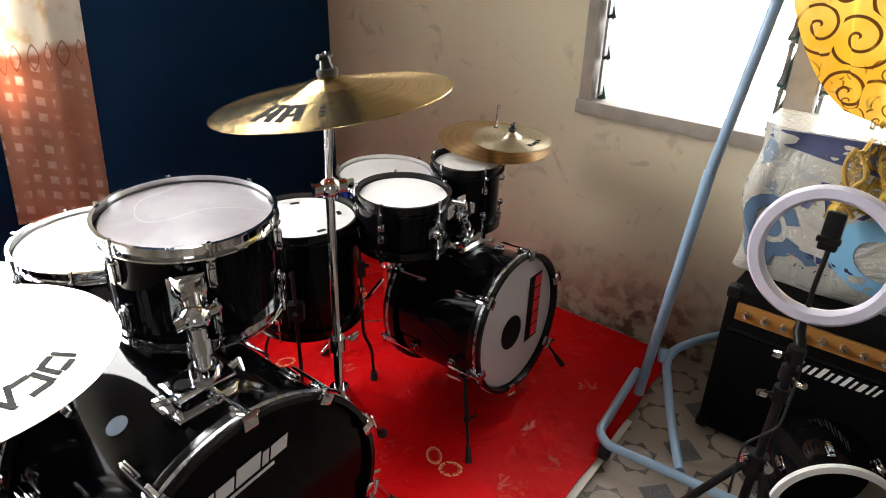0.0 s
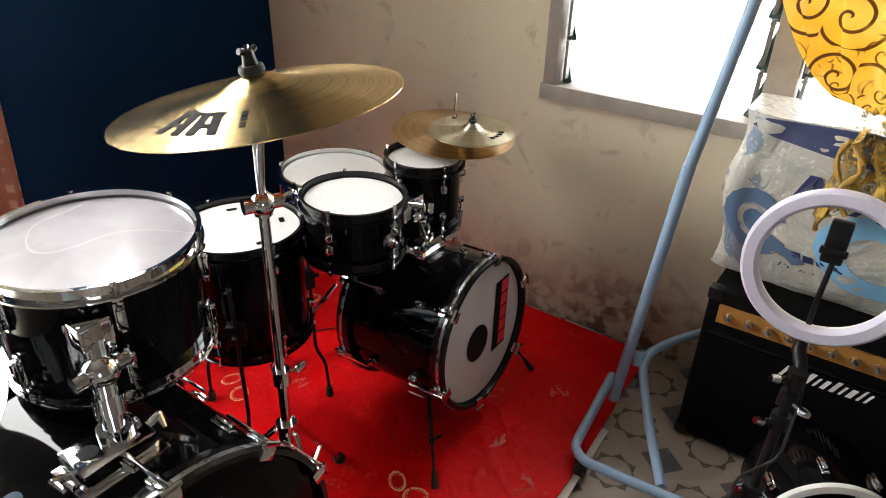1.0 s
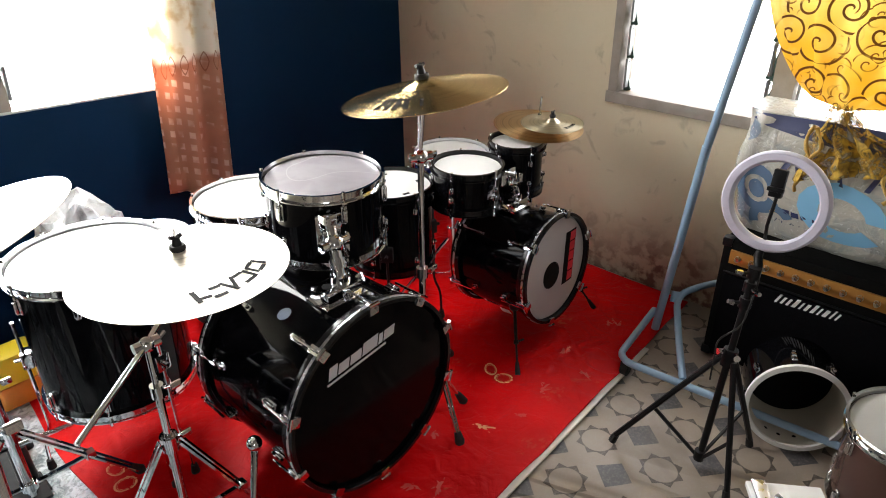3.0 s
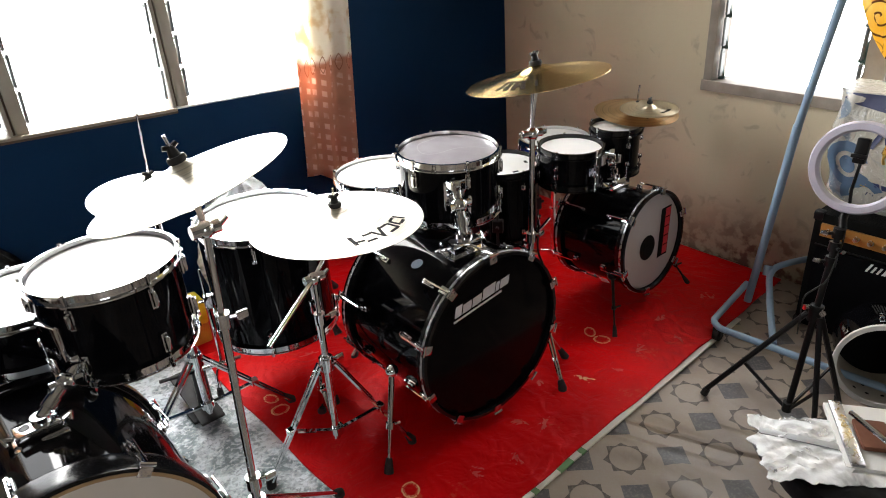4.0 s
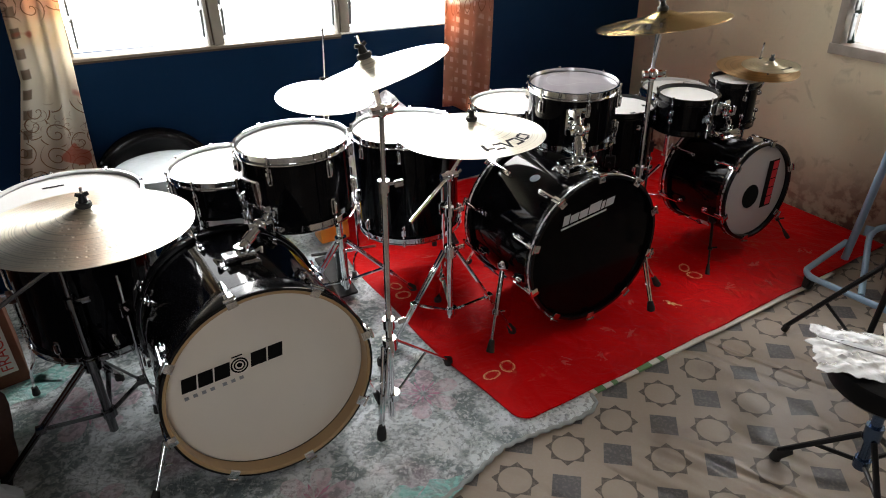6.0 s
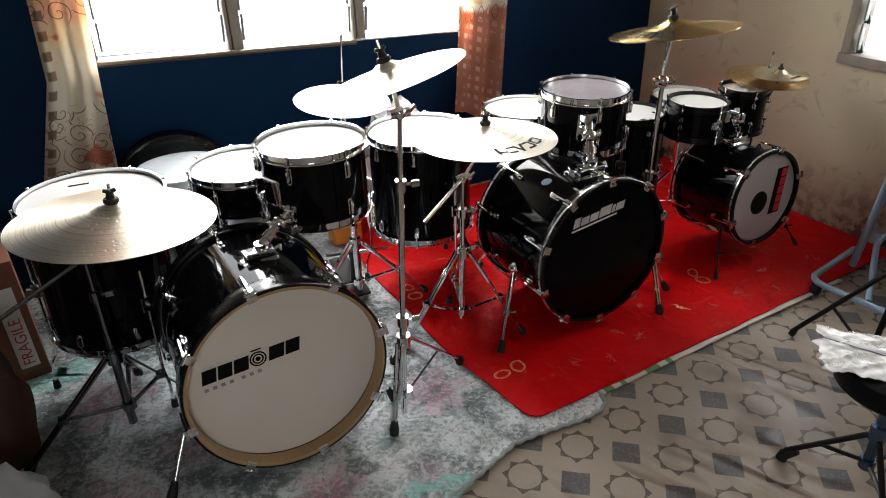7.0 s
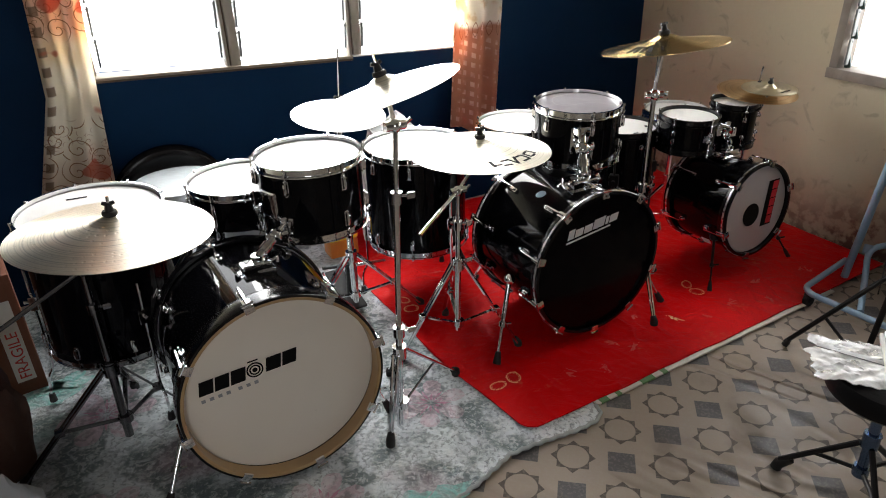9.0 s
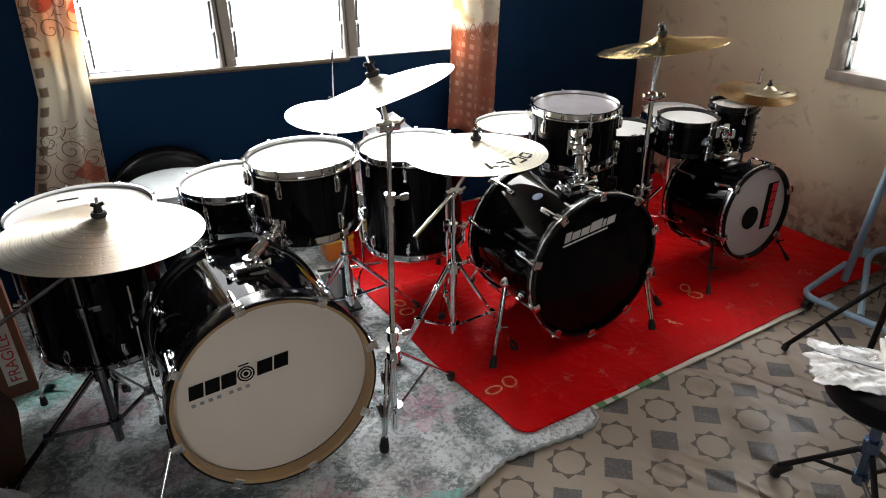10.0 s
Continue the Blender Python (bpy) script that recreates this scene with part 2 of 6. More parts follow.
def vinyl_mat():
    """Printed sheet: dark diamonds and ringed stars on a 0.2 m grid turned by five degrees."""
    m = mat("patterned_vinyl", (0.35, 0.283, 0.225), 0.42, 0, 0, 0.14, 5, 0.0, 40, 0.25, 0.5)
    N, L, b = nodes_of(m)
    x, y, z, v = xyz_of(m)
    ca, sa = math.cos(radians(5)), math.sin(radians(5))
    u = mth(m, "ADD", mth(m, "MULTIPLY", x, ca), mth(m, "MULTIPLY", y, sa))
    w = mth(m, "SUBTRACT", mth(m, "MULTIPLY", y, ca), mth(m, "MULTIPLY", x, sa))

    def cell(s, off):
        k = mth(m, "ADD", mth(m, "DIVIDE", s, 0.2), 100.5 + off)
        return mth(m, "MULTIPLY", mth(m, "SUBTRACT", mth(m, "FRACT", k), 0.5), 0.2)
    du, dw = cell(u, 0), cell(w, 0)
    diamond = mth(m, "ADD", mth(m, "ABSOLUTE", du), mth(m, "ABSOLUTE", dw))
    dark = mth(m, "SUBTRACT", 1.0, step(m, diamond, 0.054, 0.057))
    su, sw = cell(u, 0.5), cell(w, 0.5)
    r = mth(m, "SQRT", mth(m, "ADD", mth(m, "MULTIPLY", su, su), mth(m, "MULTIPLY", sw, sw)))
    ang = mth(m, "ARCTAN2", sw, su)
    k = mth(m, "FRACT", mth(m, "ADD", mth(m, "DIVIDE", ang, math.pi / 4), 8.5))
    fold = mth(m, "MULTIPLY", mth(m, "SUBTRACT", k, 0.5), math.pi / 4)
    a = mth(m, "MULTIPLY", r, mth(m, "COSINE", fold))
    c = mth(m, "ABSOLUTE", mth(m, "MULTIPLY", r, mth(m, "SINE", fold)))
    tri = mth(m, "MULTIPLY", step(m, r, 0.0465, 0.0485), mth(m, "SUBTRACT", 1.0, step(m, mth(m, "ADD", a, c), 0.0655, 0.0675)))
    ring = mth(m, "SUBTRACT", 1.0, step(m, mth(m, "ABSOLUTE", mth(m, "SUBTRACT", r, 0.0475)), 0.0006, 0.0016))
    grain = noise_of(m, 120, 4, v)
    src = b.inputs["Base Color"].links[0].from_socket
    col = mixc(m, mth(m, "MULTIPLY", step(m, r, 0.043, 0.046), 0.18), (0.39, 0.325, 0.265), src)
    col = mixc(m, mth(m, "MULTIPLY", dark, 0.92), col, (0.080, 0.080, 0.092))
    col = mixc(m, mth(m, "MULTIPLY", tri, 0.9), col, (0.070, 0.056, 0.050))
    col = mixc(m, mth(m, "MULTIPLY", ring, 0.25), col, (0.13, 0.11, 0.1))
    col = mixc(m, mth(m, "MULTIPLY", step(m, grain, 0.45, 0.7), 0.22), col, (0.42, 0.38, 0.34))
    dirt = noise_of(m, 4.5, 7, v, 0.8)
    col = mixc(m, mth(m, "MULTIPLY", step(m, dirt, 0.52, 0.75), 0.4), col, (0.13, 0.10, 0.085))
    L.new(col, b.inputs["Base Color"])
    bp = N.new("ShaderNodeBump")
    bp.inputs["Strength"].default_value, bp.inputs["Distance"].default_value = 0.6, 0.02
    mp = N.new("ShaderNodeCombineXYZ")
    L.new(mth(m, "SUBTRACT", mth(m, "MULTIPLY", x, 0.32), mth(m, "MULTIPLY", y, 0.85)), mp.inputs[0])
    L.new(mth(m, "ADD", mth(m, "MULTIPLY", x, 3.3), mth(m, "MULTIPLY", y, 1.25)), mp.inputs[1])
    ridge = mth(m, "ABSOLUTE", mth(m, "SUBTRACT", noise_of(m, 0.8, 2, mp.outputs[0], 0.5), 0.5))
    L.new(mth(m, "MULTIPLY", mth(m, "SUBTRACT", 1.0, step(m, ridge, 0.0, 0.045)), step(m, noise_of(m, 1.7, 2, v), 0.38, 0.55)), bp.inputs["Height"])
    L.new(bp.outputs[0], b.inputs["Normal"])
    return m


VINYL = vinyl_mat()


def red_mat():
    m = mat("red_mat_fabric", (0.64, 0.003, 0.005), 0.45, 0, 0, 0.16, 4, 0.25, 140, 0.1, 0.10)
    N, L, b = nodes_of(m)
    x, y, z, v = xyz_of(m)
    pr = step(m, noise_of(m, 7.5, 3, v, 1.2), 0.64, 0.70)
    br = step(m, noise_of(m, 60, 3, v), 0.45, 0.6)
    src = b.inputs["Base Color"].links[0].from_socket
    L.new(mixc(m, mth(m, "MULTIPLY", mth(m, "MULTIPLY", pr, br), 0.4), src, (0.62, 0.12, 0.06)), b.inputs["Base Color"])
    bp = N.new("ShaderNodeBump")
    bp.inputs["Strength"].default_value, bp.inputs["Distance"].default_value = 0.7, 0.017
    fold = mth(m, "ABSOLUTE", mth(m, "SUBTRACT", noise_of(m, 5.5, 3, v, 1.6), 0.5))
    fold2 = mth(m, "ABSOLUTE", mth(m, "SUBTRACT", noise_of(m, 14, 3, v, 1.2), 0.5))
    L.new(mth(m, "ADD", fold, mth(m, "MULTIPLY", fold2, 0.5)), bp.inputs["Height"])
    L.new(bp.outputs[0], b.inputs["Normal"])
    return m


RED = red_mat()


def rug_mat(name, tint=None, amount=0.0):
    """Quilted print: pale leaves and speckles over blue-grey, fine stitched ribs; tint colours it for the flowers."""
    m = mat(name, (0.76, 0.82, 0.86), 0.42, 0, 0, 0.15, 9, 0.0, 60, 0.15, 0.5)
    N, L, b = nodes_of(m)
    x, y, z, v = xyz_of(m)
    src = b.inputs["Base Color"].links[0].from_socket
    big = noise_of(m, 5.0, 3, v, 1.2)
    leaf = noise_of(m, 17, 4, v, 2.4)
    speck = noise_of(m, 75, 3, v, 0.6)
    dark = mth(m, "MULTIPLY", step(m, big, 0.43, 0.58), 0.95)
    c = mixc(m, dark, src, (0.17, 0.22, 0.235))
    c = mixc(m, mth(m, "MULTIPLY", mth(m, "MULTIPLY", dark, step(m, leaf, 0.50, 0.60)), 0.75), c, (0.60, 0.67, 0.70))
    c = mixc(m, mth(m, "MULTIPLY", mth(m, "SUBTRACT", 1.0, dark), mth(m, "MULTIPLY", step(m, leaf, 0.52, 0.62), 0.55)), c, (0.30, 0.36, 0.39))
    c = mixc(m, mth(m, "MULTIPLY", step(m, speck, 0.54, 0.62), 0.5), c, (0.84, 0.88, 0.90))
    c = mixc(m, mth(m, "MULTIPLY", mth(m, "SUBTRACT", 1.0, step(m, speck, 0.38, 0.46)), 0.5), c, (0.12, 0.16, 0.18))
    c = mixc(m, mth(m, "MULTIPLY", step(m, noise_of(m, 2.6, 3, v), 0.58, 0.70), 0.4), c, (0.62, 0.36, 0.46))
    c = mixc(m, mth(m, "MULTIPLY", step(m, noise_of(m, 3.3, 2, v, 0.4), 0.62, 0.72), 0.45), c, (0.25, 0.50, 0.47))
    if tint:
        c = mixc(m, mth(m, "MULTIPLY", mth(m, "ADD", 0.45, mth(m, "MULTIPLY", step(m, leaf, 0.40, 0.60), 0.55)), amount), c, tint)
    L.new(c, b.inputs["Base Color"])
    bp = N.new("ShaderNodeBump")
    bp.inputs["Strength"].default_value, bp.inputs["Distance"].default_value = 0.8, 0.012
    u = mth(m, "ADD", mth(m, "MULTIPLY", x, 0.55), mth(m, "MULTIPLY", y, 0.83))
    rib = mth(m, "SINE", mth(m, "ADD", mth(m, "MULTIPLY", u, 330), mth(m, "MULTIPLY", noise_of(m, 14, 2, v), 16)))
    h = mth(m, "ADD", mth(m, "MULTIPLY", rib, 0.045), mth(m, "ADD", mth(m, "MULTIPLY", leaf, 0.9), mth(m, "MULTIPLY", speck, 0.35)))
    L.new(h, bp.inputs["Height"])
    L.new(bp.outputs[0], b.inputs["Normal"])
    return m


RUG = rug_mat("grey_floral_rug")
PETAL = rug_mat("pink_petal_pile", (0.72, 0.50, 0.60), 0.6)
PETAL_DEEP = rug_mat("deep_pink_pile", (0.58, 0.26, 0.40), 0.95)
TEAL_DYE = rug_mat("teal_dyed_pile", (0.25, 0.66, 0.62), 0.8)
BINDING = mat("rug_binding", (0.40, 0.43, 0.44), 0.85, 0, 0, 0.15, 30, 0.5, 120)


def cloth_mat(name, pattern, amount=0.45):
    """Thin cloth that lets light through; pattern(m) gives its colour."""
    m = mat(name, (0.5, 0.5, 0.5), 0.7, 0, 0, 0.05, 6, 0.15, 250)
    N, L, b = nodes_of(m)
    col = pattern(m)
    L.new(col, b.inputs["Base Color"])
    tr = N.new("ShaderNodeBsdfTranslucent")
    L.new(col, tr.inputs["Color"])
    mx = N.new("ShaderNodeMixShader")
    mx.inputs[0].default_value = amount
    L.new(b.outputs[0], mx.inputs[1])
    L.new(tr.outputs[0], mx.inputs[2])
    L.new(mx.outputs[0], N["Material Output"].inputs["Surface"])
    return m


def scroll(m, p, q, scale, lo, hi, turns=1.6):
    """Curling vines: one spiral to each cell of the plane (p, q)."""
    N, L = m.node_tree.nodes, m.node_tree.links
    cv = N.new("ShaderNodeCombineXYZ")
    wob = mth(m, "MULTIPLY", mth(m, "SUBTRACT", noise_of(m, 6, 2), 0.5), 0.03)
    L.new(mth(m, "ADD", p, wob), cv.inputs[0])
    L.new(q, cv.inputs[1])
    vo = N.new("ShaderNodeTexVoronoi")
    vo.voronoi_dimensions = "2D"
    vo.inputs["Scale"].default_value, vo.inputs["Randomness"].default_value = scale, 0.8
    L.new(cv.outputs[0], vo.inputs["Vector"])
    df = N.new("ShaderNodeVectorMath")
    df.operation = "SUBTRACT"
    L.new(cv.outputs[0], df.inputs[0])
    L.new(vo.outputs["Position"], df.inputs[1])
    se = N.new("ShaderNodeSeparateXYZ")
    L.new(df.outputs[0], se.inputs[0])
    ang = mth(m, "DIVIDE", mth(m, "ARCTAN2", se.outputs[1], se.outputs[0]), 2 * math.pi)
    sp = mth(m, "FRACT", mth(m, "ADD", mth(m, "ADD", mth(m, "MULTIPLY", vo.outputs["Distance"], turns * 2), ang), 2.0))
    line = mth(m, "SUBTRACT", 1.0, step(m, mth(m, "ABSOLUTE", mth(m, "SUBTRACT", sp, 0.5)), lo, hi))
    return mth(m, "MULTIPLY", line, mth(m, "SUBTRACT", 1.0, step(m, vo.outputs["Distance"], 0.62, 0.70)))


def pat_terracotta(m):
    """Terracotta below a row of outlined leaves, pale cloth above; small woven squares of uneven paleness."""
    x, y, z, v = xyz_of(m)
    xs = mth(m, "SUBTRACT", x, mth(m, "MULTIPLY", z, 0.075))
    hem = mth(m, "ADD", z, mth(m, "MULTIPLY", mth(m, "SUBTRACT", noise_of(m, 9, 3, v), 0.5), 0.12))
    lower = mth(m, "SUBTRACT", 1.0, step(m, hem, 0.93, 0.965))
    cu = mth(m, "SUBTRACT", mth(m, "FRACT", mth(m, "ADD", mth(m, "MULTIPLY", xs, 24), 10)), 0.5)
    cz = mth(m, "SUBTRACT", mth(m, "FRACT", mth(m, "ADD", mth(m, "MULTIPLY", mth(m, "ADD", z, mth(m, "MULTIPLY", xs, 0.35)), 21), 10)), 0.5)
    sq = mth(m, "SUBTRACT", 1.0, step(m, mth(m, "MAXIMUM", mth(m, "ABSOLUTE", cu), mth(m, "ABSOLUTE", cz)), 0.20, 0.30))
    pale = mth(m, "MULTIPLY", sq, step(m, noise_of(m, 14, 2, v), 0.40, 0.62))
    terr = mixc(m, step(m, noise_of(m, 5, 3, v), 0.35, 0.7), (0.64, 0.33, 0.22), (0.52, 0.25, 0.155))
    terr = mixc(m, mth(m, "MULTIPLY", pale, 0.85), terr, (0.90, 0.70, 0.58))
    up = mixc(m, step(m, noise_of(m, 12, 4, v), 0.5, 0.65), (0.92, 0.88, 0.78), (0.72, 0.58, 0.38))
    c = mixc(m, lower, up, terr)
    lu = mth(m, "MULTIPLY", cu, 1 / 24)
    lz = mth(m, "SUBTRACT", z, 0.925)
    e = mth(m, "ADD", mth(m, "POWER", mth(m, "DIVIDE", mth(m, "ABSOLUTE", lu), 0.013), 1.4), mth(m, "POWER", mth(m, "DIVIDE", mth(m, "ABSOLUTE", lz), 0.034), 1.4))
    leaf = mth(m, "SUBTRACT", 1.0, step(m, mth(m, "ABSOLUTE", mth(m, "SUBTRACT", e, 1.0)), 0.10, 0.22))
    return mixc(m, mth(m, "MULTIPLY", leaf, 0.7), c, (0.30, 0.11, 0.05))


def pat_swirls(m):
    """Cream with brown scrolls in two bands, red flowers, an orange cast above and a column of brown dashes on the outer fold."""
    x, y, z, v = xyz_of(m)
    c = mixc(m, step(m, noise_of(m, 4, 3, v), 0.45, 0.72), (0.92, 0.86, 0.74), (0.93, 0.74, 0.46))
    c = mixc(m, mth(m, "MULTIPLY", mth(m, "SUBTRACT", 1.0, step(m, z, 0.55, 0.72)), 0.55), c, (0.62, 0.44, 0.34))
    plain = mth(m, "SUBTRACT", 1.0, step(m, mth(m, "ABSOLUTE", mth(m, "SUBTRACT", z, 0.92)), 0.14, 0.17))
    vines = mth(m, "MULTIPLY", scroll(m, x, z, 11.0, 0.05, 0.085), mth(m, "SUBTRACT", 1.0, plain))
    fine = mth(m, "MULTIPLY", scroll(m, z, x, 24.0, 0.06, 0.11, 1.2), mth(m, "MULTIPLY", step(m, noise_of(m, 9, 2, v), 0.5, 0.56), mth(m, "SUBTRACT", 1.0, plain)))
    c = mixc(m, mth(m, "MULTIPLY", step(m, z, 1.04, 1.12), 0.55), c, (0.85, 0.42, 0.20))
    c = mixc(m, mth(m, "MULTIPLY", vines, 0.9), c, (0.28, 0.13, 0.06))
    c = mixc(m, mth(m, "MULTIPLY", fine, 0.6), c, (0.40, 0.22, 0.13))
    fold = mth(m, "ADD", -1.19 + 0.028, mth(m, "ADD", mth(m, "MULTIPLY", mth(m, "MINIMUM", mth(m, "MULTIPLY", mth(m, "SUBTRACT", z, 0.44), 2.3), 1.0), 0.10), mth(m, "MULTIPLY", mth(m, "SUBTRACT", z, 0.44), 0.058)))
    col = mth(m, "SUBTRACT", 1.0, step(m, mth(m, "ABSOLUTE", mth(m, "SUBTRACT", x, fold)), 0.012, 0.017))
    dash = mth(m, "SUBTRACT", 1.0, step(m, mth(m, "ABSOLUTE", mth(m, "SUBTRACT", mth(m, "FRACT", mth(m, "MULTIPLY", z, 14)), 0.5)), 0.20, 0.28))
    c = mixc(m, mth(m, "MULTIPLY", mth(m, "MULTIPLY", col, dash), 0.85), c, (0.24, 0.15, 0.09))
    return mixc(m, mth(m, "MULTIPLY", step(m, noise_of(m, 8, 1, v), 0.64, 0.68), 0.8), c, (0.60, 0.13, 0.07))


def pat_yellow(m):
    x, y, z, v = xyz_of(m)
    c = mixc(m, step(m, noise_of(m, 3.5, 3, v), 0.4, 0.7), (0.98, 0.88, 0.34), (0.96, 0.60, 0.05))
    c = mixc(m, mth(m, "MULTIPLY", step(m, noise_of(m, 11, 4, v, 1.0), 0.5, 0.7), 0.35), c, (0.99, 0.93, 0.55))
    wide = mth(m, "MULTIPLY", scroll(m, y, z, 8.5, 0.07, 0.12), step(m, noise_of(m, 7, 2, v), 0.36, 0.48))
    c = mixc(m, mth(m, "MULTIPLY", scroll(m, mth(m, "ADD", y, 0.7), z, 17.0, 0.06, 0.11, 1.2), step(m, noise_of(m, 6, 2, v), 0.50, 0.58)), c, (0.24, 0.10, 0.01))
    return mixc(m, wide, c, (0.13, 0.05, 0.006))


def pat_gold(m):
    x, y, z, v = xyz_of(m)
    return mixc(m, step(m, noise_of(m, 25, 4, v, 1.0), 0.4, 0.65), (0.60, 0.40, 0.06), (0.26, 0.15, 0.02))


CURTAIN_R = cloth_mat("terracotta_curtain", pat_terracotta, 0.5)
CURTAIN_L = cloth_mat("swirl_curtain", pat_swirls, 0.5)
YELLOW_CLOTH = cloth_mat("yellow_swirl_cloth", pat_yellow, 0.42)
GOLD_CLOTH = cloth_mat("gold_crinkled_gauze", pat_gold, 0.2)
gN, gL, gb_ = nodes_of(GOLD_CLOTH)
g_see = gN.new("ShaderNodeBsdfTransparent")
g_mix = gN.new("ShaderNodeMixShader")
gL.new(step(GOLD_CLOTH, noise_of(GOLD_CLOTH, 26, 4, None, 1.5), 0.34, 0.62), g_mix.inputs[0])
gL.new(g_see.outputs[0], g_mix.inputs[1])
gL.new(gN["Material Output"].inputs["Surface"].links[0].from_socket, g_mix.inputs[2])
gL.new(g_mix.outputs[0], gN["Material Output"].inputs["Surface"])


def film_mat():
    m = mat("clear_plastic_film", (0.92, 0.94, 0.96), 0.18, 0, 0, 0.05, 8, 0.6, 18)
    N, L, b = nodes_of(m)
    tp = N.new("ShaderNodeBsdfTransparent")
    mx = N.new("ShaderNodeMixShader")
    L.new(step(m, noise_of(m, 10, 5, None, 1.0), 0.25, 0.62), mx.inputs[0])
    L.new(tp.outputs[0], mx.inputs[1])
    L.new(b.outputs[0], mx.inputs[2])
    L.new(mx.outputs[0], N["Material Output"].inputs["Surface"])
    return m


FILM = film_mat()


PACK = mat("quilt_pack_plastic", (0.53, 0.52, 0.46), 0.16, 0, 0.3, 0.14, 6)
pN, pL, pb_ = nodes_of(PACK)
px_, py_, pz_, pv_ = xyz_of(PACK)
blot = step(PACK, noise_of(PACK, 7, 3, pv_, 1.5), 0.54, 0.60)
edge_y = step(PACK, py_, 0.06, 0.16)
pcol = mixc(PACK, mth(PACK, "MULTIPLY", blot, mth(PACK, "ADD", 0.25, mth(PACK, "MULTIPLY", edge_y, 0.6))), pb_.inputs["Base Color"].links[0].from_socket, (0.16, 0.24, 0.34))
pcol = mixc(PACK, mth(PACK, "MULTIPLY", step(PACK, noise_of(PACK, 40, 4, pv_, 2.0), 0.6, 0.7), 0.5), pcol, (0.85, 0.87, 0.88))
pL.new(pcol, pb_.inputs["Base Color"])
pbp = pN.new("ShaderNodeBump")
pbp.inputs["Strength"].default_value, pbp.inputs["Distance"].default_value = 0.8, 0.02
pf = mth(PACK, "ABSOLUTE", mth(PACK, "SUBTRACT", noise_of(PACK, 9, 4, pv_, 1.8), 0.5))
pL.new(pf, pbp.inputs["Height"])
pL.new(pbp.outputs[0], pb_.inputs["Normal"])
pL.new(pbp.outputs[0], pb_.inputs["Coat Normal"])


# ---------- builders ----------
def part(name, bm, material, parent, label="", smooth=True):
    me = bpy.data.meshes.new(name)
    bm.to_mesh(me)
    bm.free()
    if smooth:
        for p in me.polygons:
            p.use_smooth = True
        me.set_sharp_from_angle(angle=radians(38))
    me.materials.append(material)
    ob = new(name, me)
    if parent is not None:
        ob.parent = parent
    if label:
        ob["label"] = label
    return ob


def share(ob, name, m, parent=None):
    """Another object on the same mesh."""
    o = new(name, ob.data)
    o.parent = parent or ob.parent
    o.matrix_local = m
    return o


def thing(name, m, label, category, group=""):
    return_ob = new(name)
    return_ob.matrix_world = m
    return_ob.empty_display_size = 0.05
    return tagged(return_ob, label, category, group)


def lathe(bm, prof, seg=48, m=None, wob=None):
    """Turns (r, z) points about z. A closed outline gives a solid."""
    rings = []
    m = m or Matrix()
    for r, z in prof:
        if r < 1e-6:
            rings.append([bm.verts.new(m @ Vector((0, 0, z)))])
        else:
            rings.append([bm.verts.new(m @ Vector((r * math.cos(2 * math.pi * i / seg), r * math.sin(2 * math.pi * i / seg), z))) for i in range(seg)])
    for a, b in zip(rings, rings[1:]):
        if len(a) == 1 and len(b) == 1:
            continue
        for i in range(seg):
            j = (i + 1) % seg
            if len(a) == 1:
                bm.faces.new((a[0], b[j], b[i]))
            elif len(b) == 1:
                bm.faces.new((a[i], a[j], b[0]))
            else:
                bm.faces.new((a[i], a[j], b[j], b[i]))
    return bm


def ring_solid(bm, prof, seg=48, m=None):
    return lathe(bm, [*prof, prof[0]], seg, m)


def tube(bm, pts, r, seg=10, cap=True):
    """A round bar along points; r is one radius or one for each point."""
    pts = [Vector(p) for p in pts]
    rs = r if isinstance(r, (list, tuple)) else [r] * len(pts)
    rings = []
    up = None
    for i, p in enumerate(pts):
        d = (pts[min(i + 1, len(pts) - 1)] - pts[max(i - 1, 0)]).normalized()
        if up is None:
            up = d.orthogonal().normalized()
        up = (up - d * up.dot(d)).normalized()
        side = d.cross(up)
        rings.append([bm.verts.new(p + rs[i] * (math.cos(2 * math.pi * k / seg) * up + math.sin(2 * math.pi * k / seg) * side)) for k in range(seg)])
    for a, b in zip(rings, rings[1:]):
        for k in range(seg):
            bm.faces.new((a[k], a[(k + 1) % seg], b[(k + 1) % seg], b[k]))
    if cap:
        bm.faces.new(list(reversed(rings[0])))
        bm.faces.new(rings[-1])
    return bm


def box(bm, lo, hi, m=None, bevel=0.0):
    g = bmesh.ops.create_cube(bm, size=1)
    vs = g["verts"]
    lo, hi = Vector(lo), Vector(hi)
    for v in vs:
        v.co = Vector(((v.co.x + 0.5) * (hi.x - lo.x) + lo.x, (v.co.y + 0.5) * (hi.y - lo.y) + lo.y, (v.co.z + 0.5) * (hi.z - lo.z) + lo.z))
    if bevel:
        es = list({e for v in vs for e in v.link_edges})
        out = bmesh.ops.bevel(bm, geom=es, offset=bevel, segments=2, affect="EDGES", profile=0.6)
        vs = list({v for f in out["faces"] for v in f.verts} | {v for v in vs if v.is_valid})
    if m is not None:
        bmesh.ops.transform(bm, matrix=m, verts=[v for v in vs if v.is_valid])
    return bm


